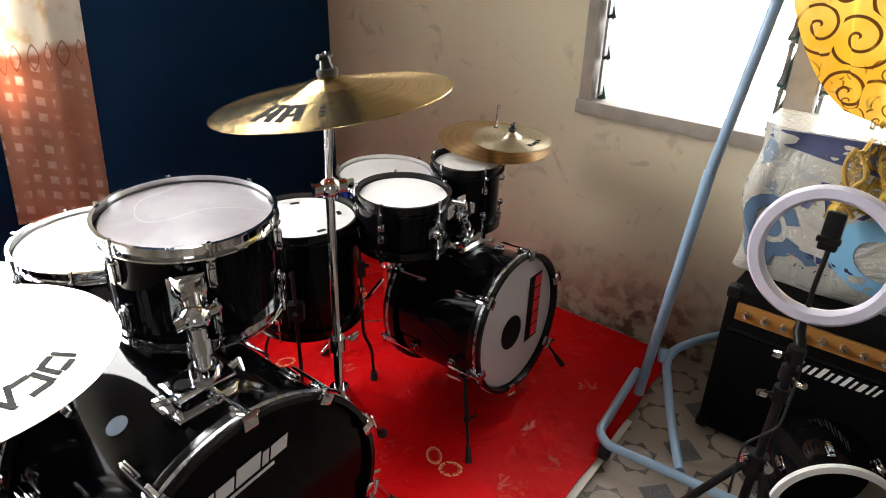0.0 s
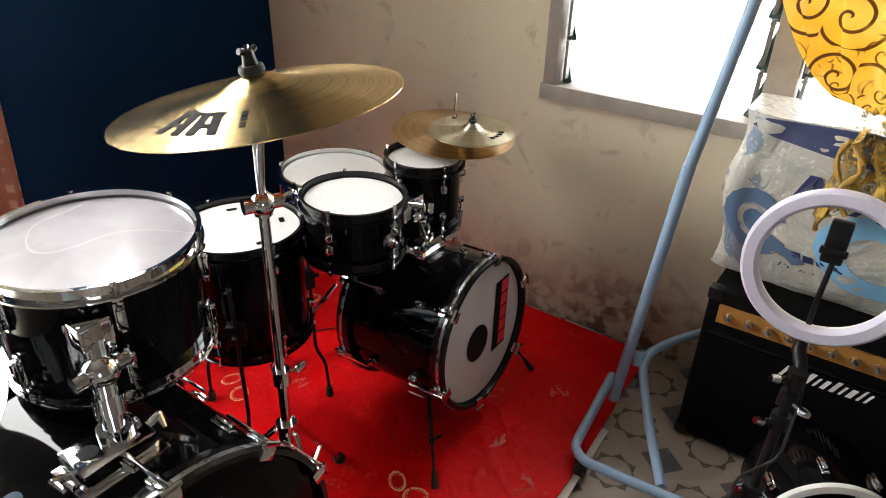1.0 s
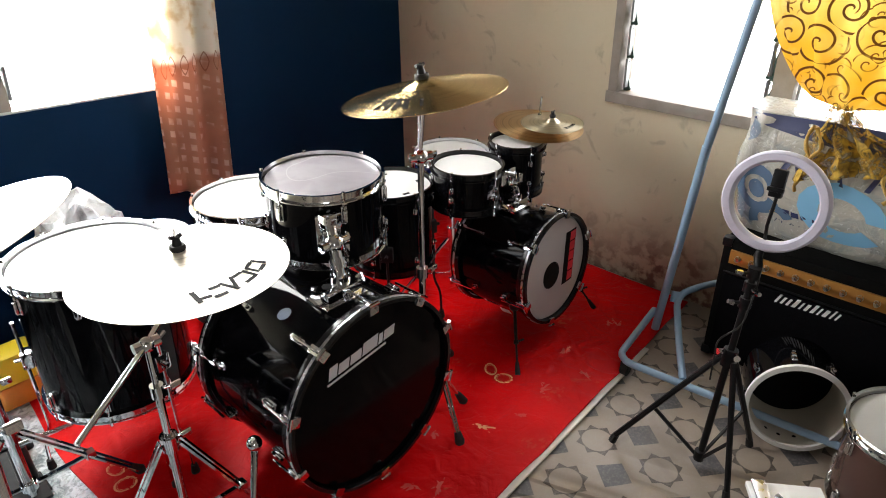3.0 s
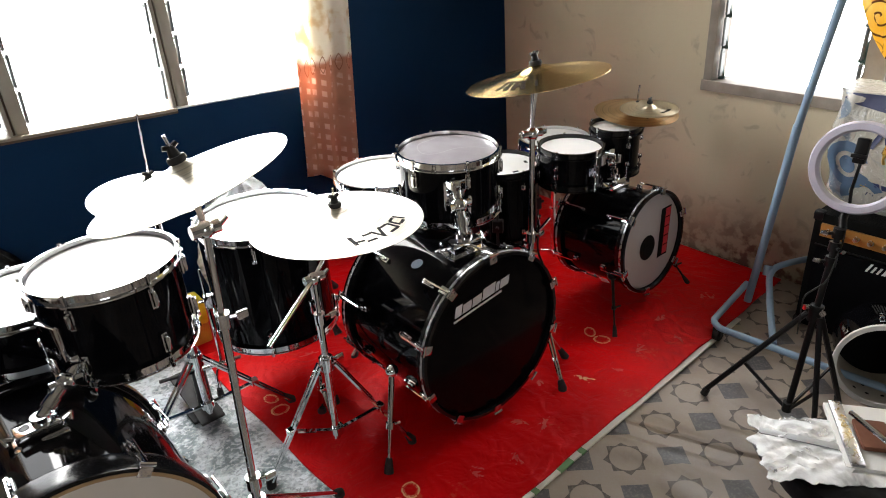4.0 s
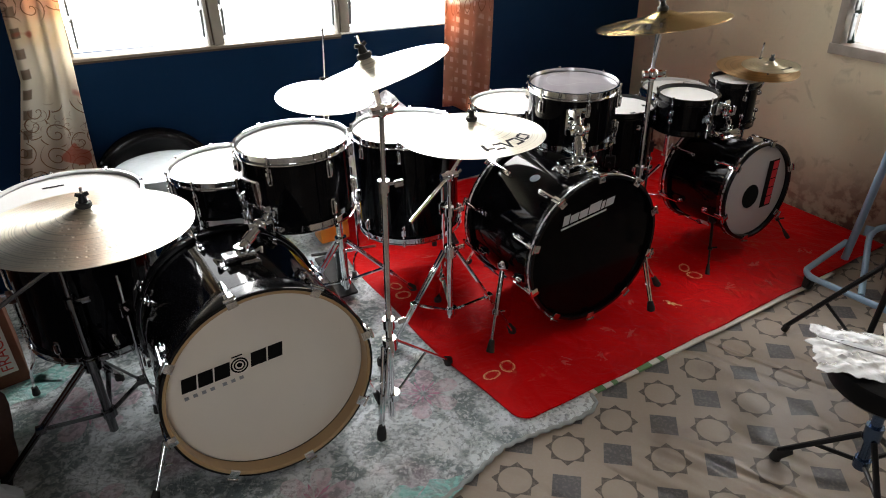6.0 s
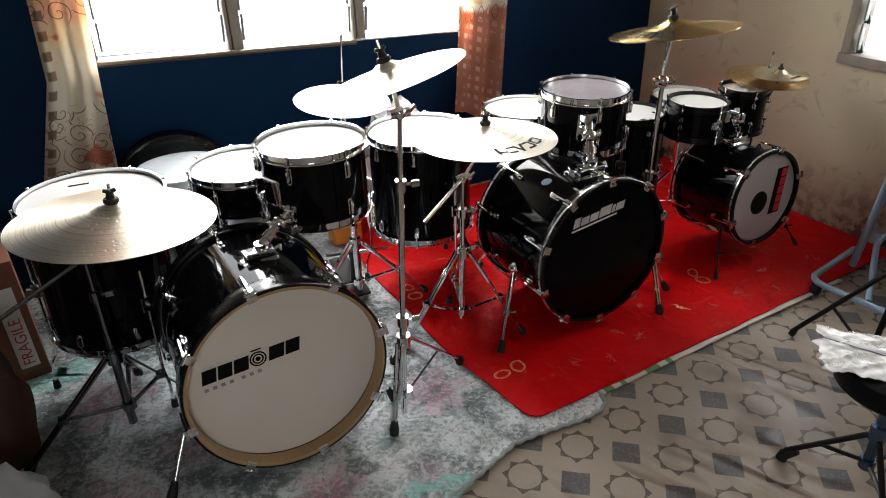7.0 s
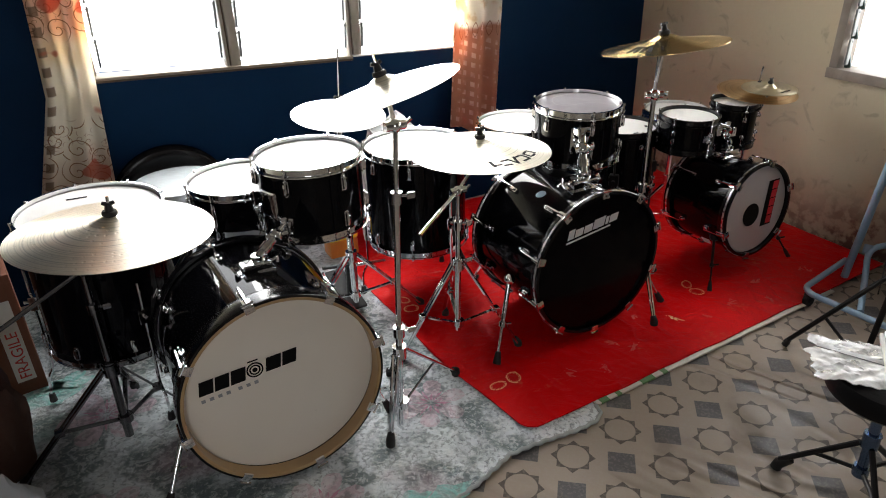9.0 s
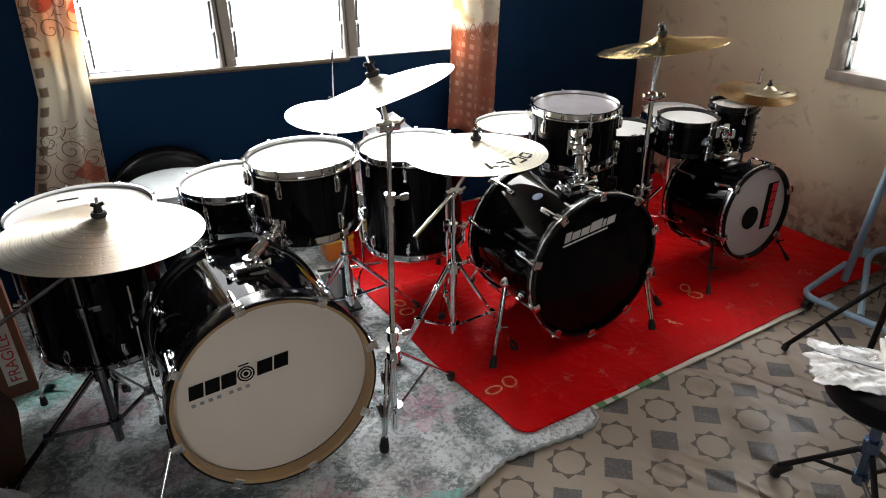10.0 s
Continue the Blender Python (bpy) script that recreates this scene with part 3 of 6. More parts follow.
def bend(pts, r, n=5):
    """Rounds the corners of a run of points."""
    pts = [Vector(p) for p in pts]
    out = [pts[0]]
    for a, b, c in zip(pts, pts[1:], pts[2:]):
        u, w = (a - b), (c - b)
        k = min(r, u.length * 0.45, w.length * 0.45)
        p, q = b + u.normalized() * k, b + w.normalized() * k
        for i in range(n + 1):
            t = i / n
            out.append((1 - t) ** 2 * p + 2 * t * (1 - t) * b + t * t * q)
    return out + [pts[-1]]


def B():
    return bmesh.new()


def axis_pose(origin, n, spin=0.0):
    """A pose whose z lies along n and whose y is as upright as can be."""
    z = Vector(n).normalized()
    x = Vector((0, 0, 1)).cross(z)
    x = Vector((1, 0, 0)) if x.length < 0.05 else x.normalized()
    if abs(z.z) > 0.7:
        x = (Vector((1, 0, 0)) - z * z.x).normalized()
    y = z.cross(x)
    m = Matrix((x, y, z)).transposed().to_4x4()
    return Matrix.Translation(origin) @ m @ pose(0, 0, 0, 0, 0, spin)


def polar(a, r, z=0.0):
    return Vector((r * math.cos(a), r * math.sin(a), z))


# ---------- drums ----------
def hoop_flanged(r, z, up):
    s = 1 if up else -1
    return [(r + 0.001, z - s * 0.012), (r + 0.011, z - s * 0.012), (r + 0.011, z - s * 0.009), (r + 0.004, z - s * 0.008),
            (r + 0.0045, z + s * 0.010), (r + 0.009, z + s * 0.012), (r + 0.009, z + s * 0.014), (r + 0.0015, z + s * 0.014), (r + 0.001, z)]


def lug_mesh(h):
    """A drum lug, standing along z, its foot on the plane x = 0."""
    bm = B()
    box(bm, (0, -0.008, -h / 2), (0.007, 0.008, h / 2), None, 0.003)
    box(bm, (0.006, -0.006, -h * 0.36), (0.017, 0.006, h * 0.36), None, 0.004)
    tube(bm, [(0.011, 0, -h * 0.42), (0.011, 0, h * 0.42)], 0.0045, 8)
    return bm


def drum(name, m, r, depth, label, category="drum", group="", shell=None, hoop=None, top=None, bottom=None, lugs=6, lugh=0.045,
         spin=0.0, two_rows=True, badge=None, metal=None):
    """A drum standing along its own z, its lower edge at the origin."""
    shell, hoop, top, bottom, metal = shell or LACQUER, hoop or CHROME, top or HEAD_WHITE, bottom or HEAD_WHITE, metal or CHROME
    ob = thing(name, m, label, category, group)
    part("shell", ring_solid(B(), [(r, 0.004), (r, depth - 0.004), (r - 0.006, depth), (r - 0.007, depth - 0.01), (r - 0.007, 0.01), (r - 0.006, 0)], 64), shell, ob)
    part("batter_head", lathe(B(), [(0, depth + 0.0015), (r * 0.5, depth + 0.0015), (r - 0.004, depth + 0.0012), (r + 0.001, depth - 0.006), (r + 0.001, depth - 0.008), (r - 0.003, depth - 0.001), (0, depth - 0.0005)], 64), top, ob)
    part("resonant_head", lathe(B(), [(0, -0.0015), (r - 0.004, -0.0012), (r + 0.001, 0.006), (r + 0.001, 0.008), (r - 0.003, 0.001), (0, 0.0005)], 64), bottom, ob)
    part("top_hoop", ring_solid(B(), hoop_flanged(r, depth, True), 64), hoop, ob)
    part("bottom_hoop", ring_solid(B(), hoop_flanged(r, 0, False), 64), hoop, ob)
    first = rod = None
    zs = [0.045, depth - 0.045] if two_rows else [depth / 2]
    for i in range(lugs):
        a = radians(spin) + 2 * math.pi * i / lugs
        for z in zs:
            p = Matrix.Translation(polar(a, r, z)) @ Matrix.Rotation(a, 4, "Z")
            if first is None:
                first = part("lug", lug_mesh(lugh), metal, ob)
                first.matrix_local = p
            else:
                share(first, "lug", p, ob)
        for k, z in enumerate((0.0, depth)):
            s = 1 if k else -1
            p = Matrix.Translation(polar(a, r + 0.0085, z)) @ Matrix.Rotation(a, 4, "Z") @ Matrix.Diagonal((1, 1, s, 1))
            if rod is None:
                bm = B()
                tube(bm, [(0.0, 0, -0.035), (0.0, 0, 0.014)], 0.0028, 6)
                tube(bm, [(0, 0, 0.009), (0, 0, 0.019)], 0.005, 6)
                box(bm, (-0.004, -0.007, -0.013), (0.006, 0.007, -0.008))
                rod = part("tension_rod", bm, metal, ob)
                rod.matrix_local = p
            else:
                share(rod, "tension_rod", p, ob)
    return ob


def legs_for(ob, r, z_local, ground, n=3, spin=0.0, metal=CHROME):
    """Three bent rod legs with brackets and rubber feet for a floor tom whose base stands above the floor."""
    leg = None
    for i in range(n):
        a = radians(spin) + 2 * math.pi * i / n
        mm = Matrix.Translation((0, 0, 0)) @ Matrix.Rotation(a, 4, "Z")
        if leg is None:
            bm = B()
            tube(bm, bend([(r + 0.02, 0, z_local + 0.14), (r + 0.02, 0, 0.0 - ground * 0.45), (r + 0.045, 0, -ground * 0.62), (r + 0.05, 0, -ground + 0.02)], 0.03), 0.005, 8)
            leg = part("leg", bm, metal, ob)
            bm = B()
            box(bm, (r, -0.02, z_local), (r + 0.028, 0.02, z_local + 0.05), None, 0.005)
            tube(bm, [(r + 0.028, 0, z_local + 0.025), (r + 0.045, 0, z_local + 0.025)], 0.006, 8)
            br = part("leg_bracket", bm, metal, ob)
            bm = lathe(B(), [(0, 0.03), (0.009, 0.03), (0.012, 0.006), (0.012, 0), (0, 0)], 12, Matrix.Translation((r + 0.05, 0, -ground)))
            ft = part("rubber_foot", bm, RUBBER, leg)
            leg.matrix_local = br.matrix_local = mm
        else:
            o = share(leg, "leg", mm, ob)
            share(br, "leg_bracket", mm, ob)
            f2 = new("rubber_foot", ft.data)
            f2.parent = o
    return ob


def bass_drum(m, r, depth, label, head, hoop, back=None, claws=8, spin=22.5, shell=None, inlay=None, recess=0.0, lugh=0.05):
    """A bass drum along its own z (z = 0 at the back edge), y upright."""
    ob = thing("bass_drum", m, label, "bass drum", "bass drums")
    ro = r + 0.013
    part("shell", ring_solid(B(), [(r, 0.012), (r, depth - recess - 0.012), (r - 0.006, depth - recess - 0.006), (r - 0.008, depth - recess - 0.02), (r - 0.008, 0.02), (r - 0.006, 0.006)], 72), shell or LACQUER, ob)
    for nm, z, s, hm in (("front_head", depth - recess, 1, head), ("batter_head", 0, -1, back or HEAD_WHITE)):
        part(nm, lathe(B(), [(0, z + s * 0.002), (r * 0.6, z + s * 0.002), (r - 0.004, z), (r + 0.002, z - s * 0.008), (r - 0.002, z - s * 0.004), (0, z - s * 0.001)], 72), hm, ob)
    for nm, z, s in (("front_hoop", depth, 1), ("back_hoop", 0, -1)):
        w = 0.022 + (recess if s > 0 else 0)
        part(nm, ring_solid(B(), [(r + 0.003, z - s * w), (ro, z - s * w), (ro + 0.001, z - s * (w - 0.004)), (ro + 0.001, z + s * 0.012), (ro, z + s * 0.015), (r + 0.003, z + s * 0.015), (r + 0.002, z + s * 0.012), (r + 0.002, z - s * (w - 0.004))], 72), hoop, ob)
        if inlay:
            part("hoop_inlay", ring_solid(B(), [(ro + 0.0012, z - 0.004), (ro + 0.0028, z - 0.003), (ro + 0.0028, z + 0.003), (ro + 0.0012, z + 0.004)], 72), inlay, ob)
    claw = lug = None
    for i in range(claws):
        a = radians(spin) + 2 * math.pi * i / claws
        for k, z in enumerate((0.0, depth)):
            s = 1 if k else -1
            p = Matrix.Translation(polar(a, ro, z)) @ Matrix.Rotation(a, 4, "Z") @ Matrix.Diagonal((1, 1, s, 1))
            if claw is None:
                bm = B()
                box(bm, (-0.018, -0.014, 0.012), (0.004, 0.014, 0.020), None, 0.003)
                box(bm, (0.000, -0.011, -0.026), (0.008, 0.011, 0.020), None, 0.003)
                tube(bm, [(0.010, 0, -0.085), (0.010, 0, 0.016)], 0.0036, 8)
                tube(bm, [(0.010, -0.016, 0.018), (0.010, 0.016, 0.018)], 0.0045, 8)
                claw = part("claw_hook", bm, CHROME, ob)
                claw.matrix_local = p
            else:
                share(claw, "claw_hook", p, ob)
            p = Matrix.Translation(polar(a, r, 0.085 if k == 0 else depth - 0.085)) @ Matrix.Rotation(a, 4, "Z")
            if lug is None:
                lug = part("lug", lug_mesh(lugh), CHROME, ob)
                lug.matrix_local = p
            else:
                share(lug, "lug", p, ob)
    return ob


def spur(ob, start, end, metal=CHROME, slim=1.0):
    """A leg of a bass drum, in the drum's own axes, with its foot."""
    s, e = Vector(start), Vector(end)
    d = (e - s).normalized()
    bm = B()
    tube(bm, [s, s + (e - s) * 0.55], 0.009 * slim, 10)
    tube(bm, [s + (e - s) * 0.5, e - d * 0.02], 0.006 * slim, 10)
    leg = part("spur", bm, metal, ob)
    bm = B()
    bmesh.ops.create_uvsphere(bm, u_segments=12, v_segments=8, radius=0.02, matrix=Matrix.Translation(s))
    part("spur_joint", bm, metal, leg)
    bm = tube(B(), [s + (e - s) * 0.5, s + (e - s) * 0.56], 0.014 * slim, 10)
    k = s + (e - s) * 0.53
    tube(bm, [k, k + Vector((0.03, 0, 0.01))], 0.004, 6)
    part("clamp", bm, metal, leg)
    bm = B()
    tube(bm, [e - d * 0.045, e - d * 0.02, e], [0.009 * slim, 0.013 * slim, 0.015 * slim], 12)
    part("rubber_foot", bm, RUBBER, leg)


# ---------- cymbals and stands ----------
def cymbal(m, r, label, material, bell=0.2, rise=0.075, group="cymbals", post=0.055, nut=1.0):
    """A cymbal with its bell, on the pose m at the height of its edge; wing nut, felts and rod end on top."""
    ob = thing("cymbal", m, label, "cymbal", group)
    rb = r * bell
    h = r * rise * 1.6
    top = []
    n = 26
    for i in range(n + 1):
        t = i / n
        rr = r * t
        if rr <= rb:
            z = h + 0.016 * math.cos(math.pi / 2 * min(1, rr / rb)) ** 0.8
        else:
            u = (rr - rb) / (r - rb)
            z = h * (1 - u) ** 1.25
        top.append((rr, z))
    top[0] = (0, top[0][1])
    under = [(rr, z - 0.0014) for rr, z in reversed(top)]
    part("bow", lathe(B(), [*top, *under], 96), material, ob)
    zt = h + 0.016
    bm = B()
    lathe(bm, [(0, zt + 0.012 * nut), (0.017 * nut, zt + 0.012 * nut), (0.019 * nut, zt + 0.008 * nut), (0.019 * nut, zt + 0.002), (0.016 * nut, zt - 0.002), (0, zt - 0.002)], 20)
    part("felt", bm, RUBBER, ob)
    bm = B()
    tube(bm, [(0, 0, zt - 0.03), (0, 0, zt + post)], 0.0035, 8)
    part("rod_end", bm, CHROME, ob)
    bm = B()
    tube(bm, [(0, 0, zt + 0.012 * nut), (0, 0, zt + 0.033 * nut)], [0.012 * nut, 0.008 * nut], 10)
    tube(bm, [(-0.015 * nut, 0, zt + 0.034 * nut), (0.0, 0, zt + 0.028 * nut), (0.015 * nut, 0, zt + 0.034 * nut)], [0.005 * nut, 0.007 * nut, 0.005 * nut], 8)
    part("wing_nut", bm, PLASTIC, ob)
    return ob, (lambda rr: h * (1 - max(0, (rr - rb)) / (r - rb)) ** 1.25)


def on_cymbal(ob, zf, blocks, material):
    """Flat printed blocks on a cymbal's upper side: (angle, radius, width, height, slant) in degrees and metres."""
    for a, rr, w, hgt, slant in blocks:
        bm = B()
        a0 = radians(a)
        e, t = polar(a0, 1.0), polar(a0 + math.pi / 2, 1.0)
        grid = []
        for i in range(5):
            row = []
            for j in range(4):
                uu = (i / 4 - 0.5) * w + slant * (j / 3 - 0.5)
                vv = (j / 3 - 0.5) * hgt
                p = e * (rr + vv) + t * uu
                row.append(bm.verts.new((p.x, p.y, zf(p.length) + 0.0009)))
            grid.append(row)
        for i in range(4):
            for j in range(3):
                bm.faces.new((grid[i][j], grid[i + 1][j], grid[i + 1][j + 1], grid[i][j + 1]))
        part("print", bm, material, ob)


def strip(bm, p, q, w, t, side):
    """A flat bar from p to q: w wide along side, t thick."""
    p, q = Vector(p), Vector(q)
    d = (q - p).normalized()
    s = (side - d * side.dot(d)).normalized()
    n = d.cross(s)
    vs = [bm.verts.new(c + s * w * a / 2 + n * t * b / 2) for c in (p, q) for a, b in ((-1, -1), (1, -1), (1, 1), (-1, 1))]
    for f in ((3, 2, 1, 0), (4, 5, 6, 7), (0, 1, 5, 4), (1, 2, 6, 5), (2, 3, 7, 6), (3, 0, 4, 7)):
        bm.faces.new([vs[i] for i in f])
    return bm


def stand(name, base, top, hub_z, feet, label, metal=None, boom=None, category="cymbal stand", tubes=(0.0110, 0.0090, 0.0070), group="cymbal stands", joints=(0.45, 0.75), braced=True, ball=0.0, flat=False):
    """A tripod stand: base and top of the column in the room, hub height, feet on the floor; boom: (from, to) of a tilting arm."""
    metal = metal or CHROME
    b, t = Vector(base), Vector(top)
    ob = thing(name, Matrix.Translation((b.x, b.y, 0)), label, category, group)
    o = Vector((b.x, b.y, 0))
    bl, tl = b - o, t - o
    zs = [0.0, *joints, 1.0]
    for i in range(len(zs) - 1):
        p, q = bl.lerp(tl, zs[i]), bl.lerp(tl, zs[i + 1])
        bm = tube(B(), [p, q], tubes[min(i, 2)], 14)
        part("column_tube", bm, metal, ob)
        if i:
            d = (tl - bl).normalized()
            bm = tube(B(), [p - d * 0.02, p + d * 0.012], tubes[i - 1] + 0.006, 14)
            tube(bm, [p, p + Vector((0.032, -0.012, 0))], 0.004, 8)
            box(bm, (-0.012, -0.004, -0.009), (0.012, 0.004, 0.009), Matrix.Translation(p + Vector((0.036, -0.014, 0))), 0.003)
            part("height_clamp", bm, metal, ob)
    hub = bl.lerp(tl, (hub_z - bl.z) / (tl.z - bl.z))
    bm = tube(B(), [hub - Vector((0, 0, 0.02)), hub + Vector((0, 0, 0.02))], tubes[0] + 0.010, 14)
    part("hub", bm, metal, ob)
    low = Vector((hub.x, hub.y, max(0.05, hub_z * 0.35)))
    part("brace_collar", tube(B(), [low - Vector((0, 0, 0.012)), low + Vector((0, 0, 0.012))], tubes[0] + 0.008, 14), metal, ob)
    for f in feet:
        fl = Vector((f[0], f[1], 0)) - o
        d = Vector((fl.x - hub.x, fl.y - hub.y, 0)).normalized()
        side = Vector((-d.y, d.x, 0)) * 0.009
        tip = fl + Vector((0, 0, 0.022))
        a = hub + d * 0.022
        bm = B()
        for s in ((-1, 1) if braced else (0,)):
            if flat:
                strip(bm, a + side * s * 1.15, tip + side * s * 0.9, 0.0105, 0.006, side)
            else:
                tube(bm, [a + side * s, tip + side * s * 0.4], 0.0045, 6)
        leg = part("leg", bm, metal, ob)
        bm = B()
        mid = a.lerp(tip, 0.55)
        if flat:
            strip(bm, low + d * 0.01, mid, 0.014, 0.005, side)
            box(bm, (-0.013, -0.013, -0.010), (0.013, 0.013, 0.010), Matrix.Translation(mid), 0.003)
        else:
            tube(bm, [low + d * 0.02, mid], 0.004, 6)
        part("brace", bm, metal, leg)
        dd = (tip - a).normalized()
        bm = tube(B(), [tip - dd * 0.03, tip - dd * 0.005, Vector((fl.x, fl.y, 0.001))], [0.010, 0.015, 0.014], 12)
        part("rubber_foot", bm, RUBBER, leg)
    if ball:
        k = bl.lerp(tl, ball)
        bm = B()
        bmesh.ops.create_uvsphere(bm, u_segments=16, v_segments=10, radius=0.021, matrix=Matrix.Translation(k))
        tube(bm, [k + Vector((-0.030, 0.012, 0)), k + Vector((0.030, -0.012, 0))], 0.013, 12)
        part("tilter", bm, metal, ob)
    if boom:
        part("boom_arm", tube(B(), [Vector(p) - o for p in boom], 0.0065, 10), metal, ob)
        bm = B()
        bmesh.ops.create_uvsphere(bm, u_segments=12, v_segments=8, radius=0.018, matrix=Matrix.Translation(tl))
        tube(bm, [tl + Vector((-0.028, 0, 0)), tl + Vector((0.028, 0, 0))], 0.013, 12)
        tube(bm, [tl + Vector((0.028, 0, 0)), tl + Vector((0.045, 0, 0.012))], 0.005, 8)
        part("tilter", bm, metal, ob)
    return ob


def snare_stand(c, r, z, feet_r, label, spin=0.0):
    """A basket stand under a snare drum whose lower edge is at z."""
    ob = thing("snare_stand", Matrix.Translation((c[0], c[1], 0)), label, "drum stand", "drum stands")
    part("column_tube", tube(B(), [(0, 0, 0.06), (0, 0, z - 0.05)], 0.012, 12), CHROME, ob)
    bm = tube(B(), [(0, 0, z * 0.5), (0, 0, z * 0.5 + 0.05)], 0.019, 12)
    part("hub", bm, CHROME, ob)
    part("basket_hub", tube(B(), [(0, 0, z - 0.08), (0, 0, z - 0.04)], 0.02, 12), CHROME, ob)
    for i in range(3):
        a = radians(spin + 120 * i)
        e = polar(a, 1)
        bm = tube(B(), bend([e * 0.015 + Vector((0, 0, z - 0.06)), e * (r + 0.014) + Vector((0, 0, z - 0.025)), e * (r + 0.014) + Vector((0, 0, z + 0.02))], 0.02), 0.005, 8)
        arm = part("basket_arm", bm, CHROME, ob)
        bm = tube(B(), [e * (r + 0.014) + Vector((0, 0, z - 0.018)), e * (r + 0.014) + Vector((0, 0, z + 0.026))], 0.009, 10)
        part("rubber_grip", bm, RUBBER, arm)
        e = polar(a + 0.5, 1)
        bm = tube(B(), [e * 0.018 + Vector((0, 0, z * 0.5)), e * feet_r + Vector((0, 0, 0.022))], 0.007, 8)
        tube(bm, [Vector((0, 0, 0.08)) + e * 0.01, e * feet_r * 0.6 + Vector((0, 0, z * 0.22))], 0.004, 6)
        leg = part("leg", bm, CHROME, ob)
        part("rubber_foot", tube(B(), [e * (feet_r - 0.02) + Vector((0, 0, 0.03)), e * feet_r + Vector((0, 0, 0.001))], [0.010, 0.014], 10), RUBBER, leg)
    return ob


def tom_mount(ob, base, tom_pt, metal=CHROME, big=1.0):
    """A tom holder on a bass drum: boxed bracket on the shell and a jointed arm, in the drum's own axes."""
    b, t = Vector(base), Vector(tom_pt)
    at = Matrix.Translation(b) @ Matrix.Scale(big, 4)
    bm = B()
    box(bm, (-0.052, -0.014, -0.036), (0.052, -0.004, 0.036), at, 0.003)
    box(bm, (-0.044, -0.006, -0.029), (0.044, 0.022, 0.029), at, 0.007)
    tube(bm, [at @ Vector((0.012, 0.018, 0)), at @ Vector((0.012, 0.036, 0))], 0.020 * big, 16)
    for s in (-1, 1):
        tube(bm, [at @ Vector((0.045 * s, 0.008, 0)), at @ Vector((0.064 * s, 0.014, 0))], 0.006, 8)
        tube(bm, [at @ Vector((0.060 * s, 0.004, -0.014)), at @ Vector((0.064 * s, 0.014, 0)), at @ Vector((0.060 * s, 0.004, 0.014))], [0.004, 0.006, 0.004], 8)
    mount = part("tom_mount", bm, metal, ob)
    part("socket", lathe(B(), [(0, 0.0232), (0.011, 0.0232)], 20, at @ Matrix.Translation((-0.022, 0, 0)) @ Matrix.Rotation(radians(-90), 4, "X")), PLASTIC, mount, "dark open socket", False)
    foot = at @ Vector((0.012, 0.03, 0))
    k = foot.lerp(t, 0.62)
    bm = tube(B(), [foot, k], [0.012 * big, 0.013 * big], 14)
    tube(bm, [foot.lerp(k, 0.25), foot.lerp(k, 0.55)], 0.017 * big, 14)
    part("tom_arm", bm, metal, mount)
    bm = B()
    bmesh.ops.create_uvsphere(bm, u_segments=16, v_segments=12, radius=0.021 * big, matrix=Matrix.Translation(k))
    part("ball_joint", bm, metal, mount)
    bm = B()
    tube(bm, [k + Vector((-0.032 * big, 0, 0)), k + Vector((0.032 * big, 0, 0))], 0.010 * big, 12)
    tube(bm, [k + Vector((0.034 * big, -0.016, 0)), k + Vector((0.037 * big, 0, 0)), k + Vector((0.034 * big, 0.016, 0))], [0.004, 0.007, 0.004], 8)
    part("wing_screw", bm, metal, mount)
    bm = tube(B(), [k, t], 0.012 * big, 14)
    box(bm, (-0.020, -0.012, -0.014), (0.020, 0.022, 0.014), Matrix.Translation(t) @ Matrix.Scale(big, 4), 0.005)
    part("clamp", bm, metal, mount)


# ---------- room ----------
def structure(name, bm, material, label, category="wall", smooth=False):
    return tagged(part(name, bm, material, None, "", smooth), label, category, "", "structure")


def wall_with_openings(name, lo, hi, axis, openings, material, label):
    """A wall from lo to hi, thin along axis (0: x, 1: y), cut by openings (a0, a1, z0, z1) along the other axis."""
    o = 1 - axis
    cuts = sorted({lo[o], hi[o], *[v for op in openings for v in op[:2]]})
    zs = sorted({lo[2], hi[2], *[v for op in openings for v in op[2:]]})
    bm = B()
    for a0, a1 in zip(cuts, cuts[1:]):
        z0 = None
        for za, zb in zip(zs, zs[1:]):
            am, zm = (a0 + a1) / 2, (za + zb) / 2
            if any(op[0] < am < op[1] and op[2] < zm < op[3] for op in openings):
                continue
            p, q = list(lo), list(hi)
            p[o], q[o], p[2], q[2] = a0, a1, za, zb
            box(bm, p, q)
    bmesh.ops.remove_doubles(bm, verts=bm.verts, dist=1e-5)
    seen = {}
    for f in bm.faces:
        seen.setdefault(tuple(round(c, 4) for c in f.calc_center_median()), []).append(f)
    bmesh.ops.delete(bm, geom=[f for fs in seen.values() if len(fs) > 1 for f in fs], context="FACES")
    return structure(name, bm, material, label)


